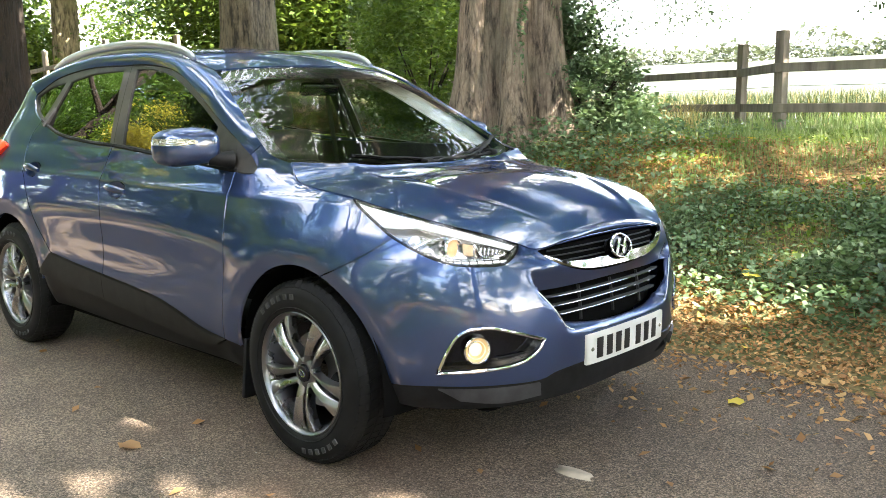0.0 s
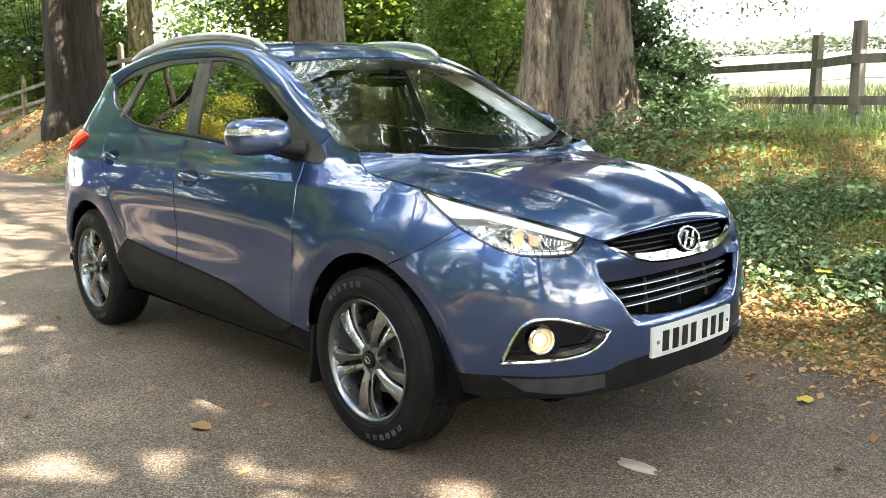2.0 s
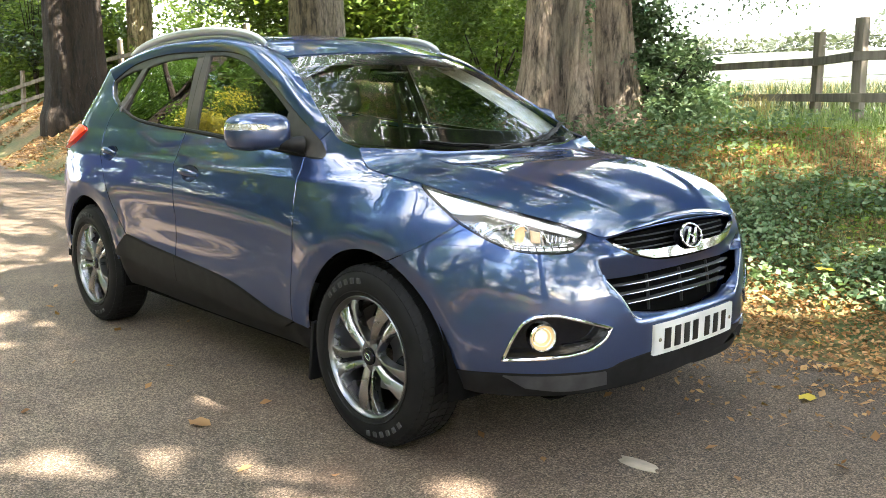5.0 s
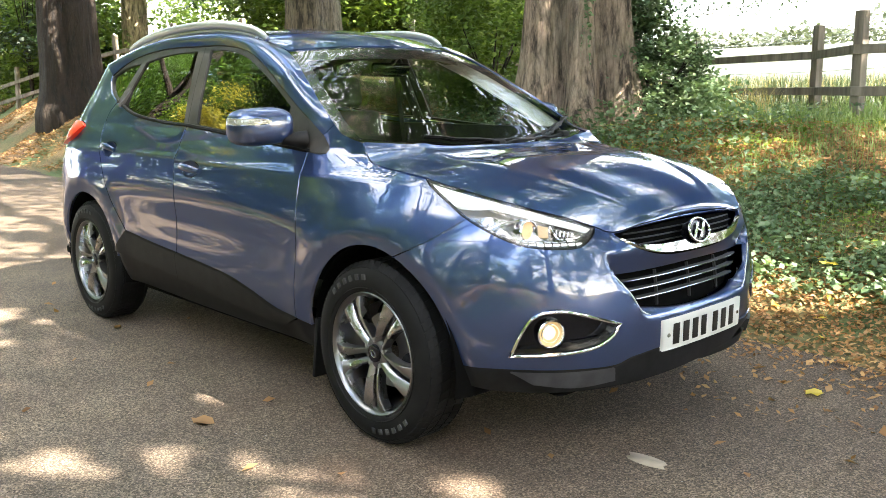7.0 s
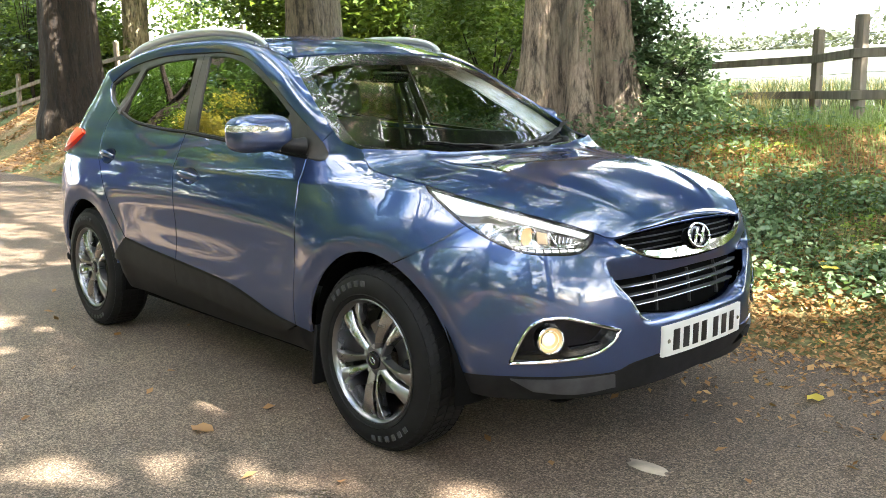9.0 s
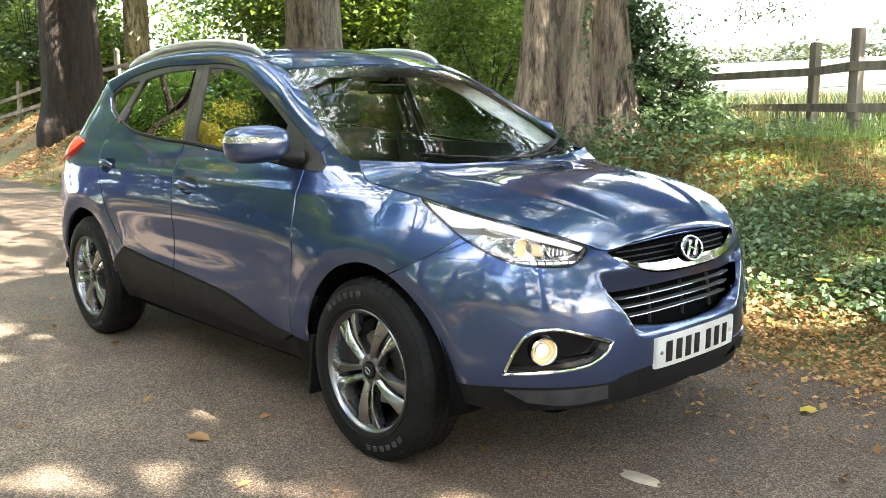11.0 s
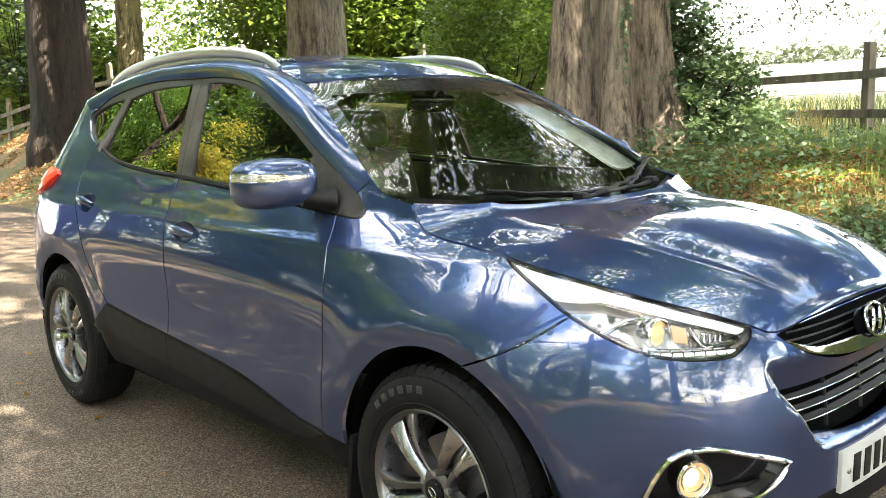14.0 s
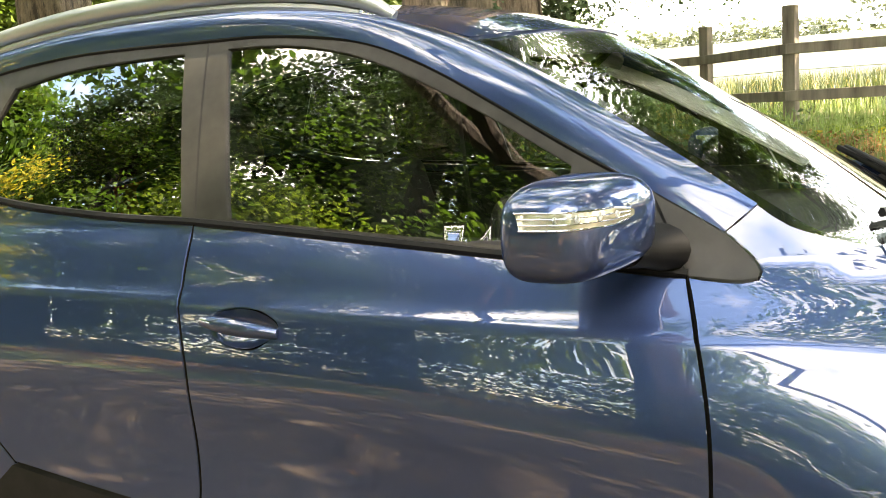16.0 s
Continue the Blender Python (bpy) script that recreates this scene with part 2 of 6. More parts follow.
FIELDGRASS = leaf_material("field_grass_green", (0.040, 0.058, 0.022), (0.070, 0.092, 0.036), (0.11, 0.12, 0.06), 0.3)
# distance haze put into the leaf colour of the far hedge
HAZE = leaf_material("haze_tinted_leaves", (0.048, 0.060, 0.036), (0.066, 0.078, 0.050), (0.085, 0.092, 0.064), 0.3)
LEAFGOLD = leaf_material("golden_leaves", (0.22, 0.20, 0.03), (0.46, 0.40, 0.07), (0.32, 0.37, 0.07), 0.5)
IVY = leaf_material("ivy_leaves", (0.06, 0.105, 0.050), (0.13, 0.20, 0.095), (0.24, 0.30, 0.17), 0.3, 0.5)
GRASS = leaf_material("verge_grass", (0.11, 0.17, 0.06), (0.21, 0.29, 0.11), (0.34, 0.35, 0.17), 0.45)
STRAW = leaf_material("dry_straw", (0.30, 0.23, 0.11), (0.48, 0.38, 0.20), (0.4, 0.36, 0.16), 0.4)
DEAD = leaf_material("fallen_brown_leaves", (0.14, 0.068, 0.030), (0.37, 0.20, 0.085), (0.52, 0.34, 0.15), 0.25, 0.75)
YELLOW = leaf_material("fallen_yellow_leaves", (0.45, 0.33, 0.03), (0.62, 0.47, 0.05), (0.5, 0.42, 0.1), 0.3, 0.6)


# ---- mesh helpers ----
def link_mesh(name, verts, faces, mat, parent=None, label="", smooth=True, normals=None):
    me = bpy.data.meshes.new(name)
    me.from_pydata([tuple(v) for v in verts], [], faces)
    me.materials.append(mat)
    if smooth:
        me.polygons.foreach_set("use_smooth", [True] * len(me.polygons))
    if normals is not None:
        me.normals_split_custom_set_from_vertices(normals)
    ob = new(name, me)
    if parent is not None:
        ob.parent = parent
    return tagged(ob, label)


def part(name, bm, material, parent, label="", smooth=True):
    """Links a bmesh as one mesh object under a thing or a part."""
    me = bpy.data.meshes.new(name)
    bm.to_mesh(me)
    bm.free()
    me.materials.append(material)
    if smooth:
        me.polygons.foreach_set("use_smooth", [True] * len(me.polygons))
        me.set_sharp_from_angle(angle=radians(38))
    ob = new(name, me)
    ob.parent = parent
    return tagged(ob, label)


def thing(name, label, category, group="", at=(0, 0, 0), kind=""):
    ob = new(name)
    ob.location = at
    ob.empty_display_size = 0.1
    return tagged(ob, label, category, group, kind)


def box(size, at=(0, 0, 0), bevel=0.01, turn=(0, 0, 0), segments=2):
    bm = bmesh.new()
    bmesh.ops.create_cube(bm, size=1)
    bmesh.ops.scale(bm, vec=size, verts=bm.verts)
    if bevel:
        bmesh.ops.bevel(bm, geom=bm.edges[:], offset=min(bevel, min(size) * 0.45), segments=segments, affect="EDGES", profile=0.5)
    bmesh.ops.transform(bm, matrix=pose(*at, *turn), verts=bm.verts)
    return bm


def revolve(profile, n=64, axis="y"):
    """Turn a profile of (along the axis, radius) rows round the axis."""
    verts, faces, k = [], [], len(profile)
    for i in range(n):
        a = 2 * math.pi * i / n
        for h, r in profile:
            verts.append((r * math.cos(a), h, r * math.sin(a)) if axis == "y" else (r * math.cos(a), r * math.sin(a), h))
    for i in range(n):
        for j in range(k - 1):
            p, q = i * k + j, ((i + 1) % n) * k + j
            faces.append((p, p + 1, q + 1, q) if axis == "y" else (p, q, q + 1, p + 1))
    bm = bmesh.new()
    vs = [bm.verts.new(v) for v in verts]
    for f in faces:
        bm.faces.new([vs[i] for i in f])
    bmesh.ops.recalc_face_normals(bm, faces=bm.faces)
    return bm


def tube(points, radius, sides=8, flat=1.0, closed=False):
    """A round bar along a line of points; radius may be a list; flat squeezes it upward."""
    pts = [Vector(p) for p in points]
    n = len(pts)
    rad = radius if isinstance(radius, (list, tuple)) else [radius] * n
    bm, rings = bmesh.new(), []
    for i, p in enumerate(pts):
        a, b = (pts[i - 1], pts[(i + 1) % n]) if closed else (pts[max(i - 1, 0)], pts[min(i + 1, n - 1)])
        d = (b - a).normalized()
        ref = Vector((0, 0, 1)) if abs(d.z) < 0.95 else Vector((1, 0, 0))
        s = d.cross(ref).normalized()
        u = s.cross(d)
        rings.append([bm.verts.new(p + (s * math.cos(t) + u * math.sin(t) * flat) * rad[i]) for t in (2 * math.pi * k / sides for k in range(sides))])
    for i in range(n if closed else n - 1):
        r0, r1 = rings[i], rings[(i + 1) % n]
        for k in range(sides):
            bm.faces.new((r0[k], r0[(k + 1) % sides], r1[(k + 1) % sides], r1[k]))
    if not closed:
        bm.faces.new(rings[0][::-1]), bm.faces.new(rings[-1])
    bmesh.ops.recalc_face_normals(bm, faces=bm.faces)
    return bm


def smooth_line(knots, step=0.02):
    """Points along a smooth line through a few knots, at about that spacing."""
    k = [np.array(p, float) for p in knots]
    if len(k) == 2:
        m = max(1, int(np.linalg.norm(k[1] - k[0]) / step))
        return [k[0] + (k[1] - k[0]) * i / m for i in range(m + 1)]
    k = [2 * k[0] - k[1]] + k + [2 * k[-1] - k[-2]]
    out = []
    for i in range(1, len(k) - 2):
        p0, p1, p2, p3 = k[i - 1:i + 3]
        m = max(2, int(np.linalg.norm(p2 - p1) / step))
        for j in range(m):
            t = j / m
            out.append(0.5 * (2 * p1 + (p2 - p0) * t + (2 * p0 - 5 * p1 + 4 * p2 - p3) * t * t + (3 * p1 - p0 - 3 * p2 + p3) * t ** 3))
    return out + [k[-2]]


def run(*segments, step=0.02):
    """A closed outline from smooth segments that meet in corners."""
    out = []
    for seg in segments:
        for p in smooth_line(seg, step):
            if not out or np.linalg.norm(p - out[-1]) > 1e-4:
                out.append(p)
    if np.linalg.norm(out[0] - out[-1]) < 1e-4:
        out.pop()
    return out


def arc(cx, cz, r, a0, a1, n=9):
    return [(cx + r * math.cos(radians(a0 + (a1 - a0) * i / n)), cz + r * math.sin(radians(a0 + (a1 - a0) * i / n))) for i in range(n + 1)]


def inset(poly, d):
    """The outline moved inward by d."""
    p = np.array(poly)
    area = 0.5 * np.sum(p[:, 0] * np.roll(p[:, 1], -1) - np.roll(p[:, 0], -1) * p[:, 1])
    t = np.roll(p, -1, 0) - np.roll(p, 1, 0)
    t /= np.maximum(np.linalg.norm(t, axis=1, keepdims=True), 1e-9)
    nrm = np.stack([-t[:, 1], t[:, 0]], 1) * (1 if area > 0 else -1)
    return [q for q in p + nrm * d]


def inside(x, y, poly):
    p = np.array(poly)
    q = np.roll(p, -1, 0)
    c = ((p[:, 1] > y) != (q[:, 1] > y)) & (x < (q[:, 0] - p[:, 0]) * (y - p[:, 1]) / (q[:, 1] - p[:, 1] + 1e-12) + p[:, 0])
    return bool(np.count_nonzero(c) % 2)


# ---- the car's shell ----
def curve(x, knots):
    """Smooth monotone-ish curve through a few (x, y) knots."""
    if x <= knots[0][0]: return knots[0][1]
    if x >= knots[-1][0]: return knots[-1][1]
    n = len(knots)
    for i in range(n - 1):
        if x <= knots[i + 1][0]:
            break
    def slope(k):
        if k == 0: return (knots[1][1]-knots[0][1])/(knots[1][0]-knots[0][0])
        if k == n-1: return (knots[-1][1]-knots[-2][1])/(knots[-1][0]-knots[-2][0])
        return (knots[k+1][1]-knots[k-1][1])/(knots[k+1][0]-knots[k-1][0])
    (x0,y0),(x1,y1)=knots[i],knots[i+1]
    h=x1-x0; t=(x-x0)/h
    return (y0*(1+2*t)*(1-t)**2 + h*slope(i)*t*(1-t)**2 + y1*t*t*(3-2*t) + h*slope(i+1)*t*t*(t-1))

SHOULDER = ((-3.6,1.16),(-2.6,1.16),(-1.54,1.15),(-0.5,1.11),(0.15,1.03),(0.6,0.97))
FALL = ((-3.6,0.11),(-1.5,0.105),(-0.6,0.125),(-0.2,0.168),(0.3,0.21))
NOSE = ((0.15,0.76),(0.24,0.815),(0.36,0.852),(0.5,0.86),(0.62,0.852),(0.75,0.825),(0.86,0.785),(0.95,0.70),(1.05,0.58),(1.2,0.40))
TAIL = ((0.15,0.80),(0.3,0.88),(0.6,0.89),(0.9,0.86),(1.1,0.80),(1.3,0.66),(1.5,0.48),(1.65,0.34))
LOWER = ((0.10,0.70),(0.2,0.79),(0.3,0.855),(0.38,0.890),(0.46,0.905),(0.6,0.910),(3,0.910))
XR = -2.64
def bell(d, w): return math.exp(-(d/w)**2)
def width(x, z):
    zt = curve(x, SHOULDER); fall = curve(x, FALL)
    zs = zt - 0.38
    w = curve(z, LOWER)
    t = max(0.0, min(1.0, (z - zs)/0.38))
    w -= fall * t**2.2
    zc = 1.004 - 0.12*max(0.0, x) + 0.012*max(0.0, -x - 0.5)
    w += 0.005*bell(z - zc + 0.014, 0.022) - 0.006/(1 + math.exp(-(z - zc)/0.010))
    w -= 0.010*bell(z - 0.70, 0.11)*bell(x + 1.25, 0.75)
    if z > zt:
        h = z - zt
        w -= 0.30*h + 0.20*h*h
        e = x + 1.6
        w -= min(1.0, h/0.2)*(0.012*(e/1.2)**2 if e > 0 else 0.075*(e/1.6)**2)
    return w
def flare(x, z):
    f = -1.0
    for xa in (0.0, XR):
        d = math.hypot(x - xa, z - 0.36)
        f = max(f, 0.013*bell(d - 0.462, 0.085) if d > 0.462 else 0.013 - 0.20*(0.462 - max(d, 0.38)))
    return f
N = 2.6
A1 = math.pi/2*0.9
def skin(a, z, side=-1):
    """Body shell: a is the run along the flank, then round the nose (a=A1 is the nose's middle) or the tail."""
    if XR <= a <= 0:
        return (a, side*(width(a, z)+flare(a, z)), z)
    if a > 0:
        phi = math.pi/2 - a/0.9
        A, B, x0, sgn = curve(z, NOSE), width(0, z), 0.0, 1
    else:
        phi = math.pi/2 - (XR - a)/0.9
        A, B, x0, sgn = curve(z, TAIL), width(XR, z), XR, -1
    n = N if a > 0 else 3.0
    c, s = math.cos(phi), math.sin(phi)
    r = (abs(c/A)**n + abs(s/B)**n)**(-1/n)
    if r*abs(c) < 0.62:
        r += flare(x0 + sgn*r*c, z)
    return (x0 + sgn*r*c, side*r*s, z)


def shell_at(a, z, push=0.0, side=-1):
    """The shell's point and outward normal, pushed in by so many metres."""
    e = 0.004
    p = Vector(skin(a, z, side))
    da = Vector(skin(a + e, z, side)) - Vector(skin(a - e, z, side))
    dz = Vector(skin(a, z + e, side)) - Vector(skin(a, z - e, side))
    n = da.cross(dz).normalized()
    c = Vector((-1.3, 0, 0.7))
    if n.dot(p - c) < 0:
        n = -n
    return p - n * push, n


def panel(name, outline, mat, parent, holes=(), gap=0.0028, depth=0.014, push=0.0, step=0.035, sides=(-1,), label="", dish=None):
    """A sheet of the shell inside an outline in (run, height), with turned-in edges, on one or both flanks."""
    from mathutils.geometry import delaunay_2d_cdt
    loops = [inset(outline, gap)] + [inset(h, -gap) for h in holes]
    pts, edges = [], []
    for lp in loops:
        s = len(pts)
        pts += [Vector((float(p[0]), float(p[1]))) for p in lp]
        edges += [(s + i, s + (i + 1) % len(lp)) for i in range(len(lp))]
    o = np.array(loops[0])
    lo, hi = o.min(0), o.max(0)
    rim = np.array([tuple(p) for p in pts])
    for i in range(int((hi[0] - lo[0]) / step) + 2):
        for j in range(int((hi[1] - lo[1]) / step) + 2):
            q = (lo[0] + (i + (j % 2) * 0.5) * step, lo[1] + j * step)
            if inside(*q, loops[0]) and not any(inside(*q, h) for h in loops[1:]) and np.min(np.hypot(rim[:, 0] - q[0], rim[:, 1] - q[1])) > step * 0.45:
                pts.append(Vector(q))
    v2, _, tris, *_ = delaunay_2d_cdt(pts, edges, [], 0, 1e-6)
    tris = [t for t in tris if inside(sum(v2[i].x for i in t) / 3, sum(v2[i].y for i in t) / 3, loops[0])
            and not any(inside(sum(v2[i].x for i in t) / 3, sum(v2[i].y for i in t) / 3, h) for h in loops[1:])]
    made = []
    for side in sides:
        verts, nrm = [], []
        for v in v2:
            p, n = shell_at(v.x, v.y, push + (dish(v.x, v.y) if dish else 0.0), side)
            verts.append(p), nrm.append(n)
        if dish:
            nrm = None
        faces = []
        for t in tris:
            a, b, c = (verts[i] for i in t)
            ref = shell_at(v2[t[0]].x, v2[t[0]].y, 0, side)[1]
            faces.append(tuple(t) if (b - a).cross(c - a).dot(ref) > 0 else tuple(reversed(t)))
        count = {}
        for f in faces:
            for i in range(3):
                e = (f[i], f[(i + 1) % 3])
                count[tuple(sorted(e))] = None if tuple(sorted(e)) in count else e
        base = {}
        for e in [e for e in count.values() if e]:
            ids = []
            for i in e:
                if i not in base:
                    n = shell_at(v2[i].x, v2[i].y, 0, side)[1]
                    base[i] = len(verts)
                    verts.append(verts[i] - n * depth)
                    if nrm is not None:
                        nrm.append(n)
                ids.append(base[i])
            faces.append((e[1], e[0], ids[0], ids[1]))
        ob = link_mesh(name, verts, faces, mat, parent, label, normals=None if nrm is None else [tuple(n) for n in nrm])
        ob.data.set_sharp_from_angle(angle=radians(50))
        made.append(ob)
    return made[0] if len(made) == 1 else made


def shell_bar(name, line, r, mat, parent, push=0.0, side=-1, flat=1.0, label="", sides=6):
    return part(name, tube([shell_at(p[0], p[1], push, side)[0] for p in smooth_line(line, 0.02)], r, sides, flat), mat, parent, label)


def mirrored(line):
    return [(2 * A1 - p[0], p[1]) for p in reversed(line)]


car = thing("car", "blue metallic compact crossover parked on a shaded lane", "car")
RIGHT_LEFT = (-1, 1)

# lines of the shell, as (run, height)
DOOR_FRONT = [(-0.515, 1.082), (-0.481, 0.954), (-0.463, 0.83), (-0.463, 0.65), (-0.470, 0.50), (-0.474, 0.404)]
DOOR_MID = [(-1.556, 1.161), (-1.544, 0.997), (-1.518, 0.863), (-1.511, 0.664), (-1.513, 0.60), (-1.522, 0.543)]
DOOR_REAR = [(-2.466, 1.277), (-2.525, 1.21), (-2.525, 1.14), (-2.487, 1.054), (-2.402, 0.938), (-2.271, 0.756), (-2.10, 0.590)]
BELT_FRONT = [(-1.556, 1.161), (-1.03, 1.123), (-0.515, 1.082)]
BELT_REAR = [(-2.466, 1.277), (-2.2, 1.209), (-1.84, 1.174), (-1.556, 1.161)]
CLAD_FRONT = [(-1.522, 0.543), (-1.06, 0.506), (-0.86, 0.470), (-0.70, 0.428), (-0.60, 0.408), (-0.474, 0.404)]
CLAD_REAR = [(-2.10, 0.590), (-1.80, 0.562), (-1.522, 0.543)]
TOP_FRONT = [(-0.587, 1.220), (-0.75, 1.306), (-0.886, 1.383), (-1.04, 1.464), (-1.2, 1.523), (-1.42, 1.553), (-1.60, 1.558)]
TOP_REAR = [(-1.60, 1.558), (-2.06, 1.559), (-2.454, 1.514), (-2.70, 1.430)]
SAIL_FRONT = [(-0.515, 1.082), (-0.43, 1.076), (-0.405, 1.092), (-0.464, 1.150), (-0.587, 1.220)]
BONNET_SIDE = [(-0.236, 1.126), (-0.216, 1.097), (-0.164, 1.058), (-0.07, 1.037), (0.031, 1.026), (0.19, 1.013)]
LAMP_TOP = [(0.19, 1.013), (0.406, 0.979), (0.633, 0.931), (0.778, 0.896), (0.875, 0.866)]
LAMP_LOW_FRONT = [(0.875, 0.866), (0.866, 0.840), (0.829, 0.812), (0.788, 0.801), (0.673, 0.805), (0.598, 0.819), (0.521, 0.849), (0.423, 0.893)]
LAMP_LOW_REAR = [(0.423, 0.893), (0.323, 0.948), (0.19, 1.013)]
NOSE_EDGE = [(0.875, 0.866), (0.946, 0.845), (1.09, 0.862), (1.25, 0.870), (A1, 0.872)]
SEAM = [(0.139, 0.742), (0.228, 0.782), (0.316, 0.826), (0.423, 0.893)]
ARCH_C, ARCH_R = (0.008, 0.366), 0.398


def shut(line):
    return list(reversed(line))


panel("front_wing", run(DOOR_FRONT, [(-0.474, 0.404), (-0.389, 0.385)], arc(*ARCH_C, ARCH_R, 177.0, 70.8), SEAM, LAMP_LOW_REAR, shut(BONNET_SIDE),
                        [(-0.236, 1.126), (-0.30, 1.140), (-0.366, 1.160), (-0.416, 1.193)], [(-0.416, 1.193), (-0.464, 1.150)],
                        [(-0.464, 1.150), (-0.405, 1.092), (-0.43, 1.076), (-0.515, 1.082)]),
      PAINT, car, sides=RIGHT_LEFT, step=0.022, gap=0.0034)

# front bumper, across the nose
FOG = run([(0.692, 0.597), (0.762, 0.599), (0.879, 0.566), (0.957, 0.540)], [(0.957, 0.540), (0.93, 0.500), (0.88, 0.468), (0.819, 0.453), (0.724, 0.444), (0.583, 0.438)],
          [(0.583, 0.438), (0.616, 0.520), (0.65, 0.575), (0.692, 0.597)])
UPPER = run([(0.950, 0.838), (1.02, 0.848), (1.12, 0.856), (1.25, 0.862), (A1, 0.864), (2 * A1 - 1.25, 0.862), (2 * A1 - 1.12, 0.856), (2 * A1 - 1.02, 0.848), (2 * A1 - 0.950, 0.838)],
            [(2 * A1 - 0.950, 0.838), (2 * A1 - 1.0, 0.808), (2 * A1 - 1.079, 0.775), (2 * A1 - 1.218, 0.750), (A1, 0.744), (1.218, 0.750), (1.079, 0.775), (1.0, 0.808), (0.950, 0.838)])
LOWER_G = run([(0.945, 0.702), (1.052, 0.703), (1.2, 0.706), (A1, 0.708), (2 * A1 - 1.2, 0.706), (2 * A1 - 1.052, 0.703), (2 * A1 - 0.945, 0.702)],
              [(2 * A1 - 0.945, 0.702), (2 * A1 - 1.0, 0.645), (2 * A1 - 1.054, 0.582)],
              [(2 * A1 - 1.054, 0.582), (2 * A1 - 1.218, 0.562), (A1, 0.556), (1.218, 0.562), (1.054, 0.582)],
              [(1.054, 0.582), (1.0, 0.645), (0.945, 0.702)])
BUMPER_LOW = [(0.406, 0.392), (0.554, 0.391), (0.80, 0.388), (0.943, 0.390), (1.02, 0.412), (1.2, 0.428), (A1, 0.432)]
HEX_EDGE = ((0.545, 1.075), (0.570, 1.047), (0.635, 1.0), (0.703, 0.935), (0.762, 0.902), (0.795, 0.912), (0.838, 0.948))


def hex_set_back(a, z):
    """How far the face between the two grilles lies behind the bumper's skin."""
    a = min(a, 2 * A1 - a)
    t = max(0.0, min(1.0, (a - curve(z, HEX_EDGE) - 0.002) / 0.016))
    return t * t * (3 - 2 * t) * 0.040 * max(0.0, min(1.0, (0.772 - z) / 0.066)) * max(0.0, min(1.0, (z - 0.545) / 0.03))


front_bumper = panel("front_bumper", run(shut(arc(*ARCH_C, ARCH_R, 70.8, 4.7)), SEAM, shut(LAMP_LOW_FRONT), NOSE_EDGE, mirrored(NOSE_EDGE), mirrored(shut(LAMP_LOW_FRONT)), mirrored(SEAM),
                                         mirrored(shut(arc(*ARCH_C, ARCH_R, 70.8, 4.7))), mirrored(BUMPER_LOW), shut(BUMPER_LOW)),
                     PAINT, car, holes=(FOG, [np.array(p) for p in mirrored(FOG)], UPPER, LOWER_G), step=0.014, dish=hex_set_back)
panel("bumper_valance", run(BUMPER_LOW, mirrored(BUMPER_LOW), mirrored([(0.406, 0.392), (0.405, 0.335), (0.50, 0.305), (0.8, 0.300), (A1, 0.325)]),
                            shut([(0.406, 0.392), (0.405, 0.335), (0.50, 0.305), (0.8, 0.300), (A1, 0.325)])), BLACK, car, step=0.05, depth=0.05, label="black plastic lower bumper")
for m in (False, True):
    sk = run([(0.585, 0.386), (0.76, 0.384), (0.938, 0.386)], [(0.938, 0.386), (0.945, 0.335)], [(0.945, 0.335), (0.80, 0.322), (0.66, 0.338)], [(0.66, 0.338), (0.585, 0.386)])
    panel("skid_plate", [np.array(p) for p in mirrored(sk)] if m else sk, SKID, car, push=-0.010, depth=0.02, label="grey plastic skid trim")

# upper grille
panel("grille_mesh", inset(UPPER, -0.01), VOID, car, push=0.045, depth=0.0, step=0.04)
for i, z in enumerate((0.775, 0.797, 0.819, 0.841)):
    h = (0.30, 0.36, 0.41, 0.40)[i]
    shell_bar("grille_slat", [(A1 - h, z), (A1 - h / 2, z + 0.002), (A1, z + 0.003), (A1 + h / 2, z + 0.002), (A1 + h, z)], 0.003, MATT, car, push=0.03)
panel("grille_chrome", run([(0.975, 0.822), (1.085, 0.795), (1.22, 0.788), (A1, 0.790), (2 * A1 - 1.22, 0.788), (2 * A1 - 1.085, 0.795), (2 * A1 - 0.975, 0.822)],
                           [(2 * A1 - 0.975, 0.822), (2 * A1 - 1.079, 0.777), (2 * A1 - 1.218, 0.752), (A1, 0.746), (1.218, 0.752), (1.079, 0.777), (0.975, 0.822)]),
      WINGCHROME, car, push=-0.004, depth=0.02, step=0.02, label="bright chrome grille wing")
# badge: an oval ring with a slanted bridge, no lettering
badge = part("badge", tube([shell_at(A1 + 0.074 * math.cos(t), 0.808 + 0.040 * math.sin(t), -0.016)[0] for t in np.linspace(0, 2 * math.pi, 48, endpoint=False)], 0.0052, 8, closed=True), WINGCHROME, car, "oval chrome badge")
panel("badge_back", [(A1 + 0.072 * math.cos(t), 0.808 + 0.038 * math.sin(t)) for t in np.linspace(0, 2 * math.pi, 40, endpoint=False)], GLOSS, badge, push=-0.010, depth=0.03, gap=0.0, step=0.02, label="gloss black badge ground")
for d in (-0.024, 0.024):
    part("badge_bar", tube([shell_at(A1 + d + s * 0.024, 0.808 + s * 0.025, -0.016)[0] for s in (-1, 0, 1)], [0.0042, 0.006, 0.0042], 6), WINGCHROME, badge)
part("badge_bar", tube([shell_at(A1 + s * 0.026, 0.808 - s * 0.008, -0.016)[0] for s in (-1, 0, 1)], 0.0045, 6), WINGCHROME, badge)

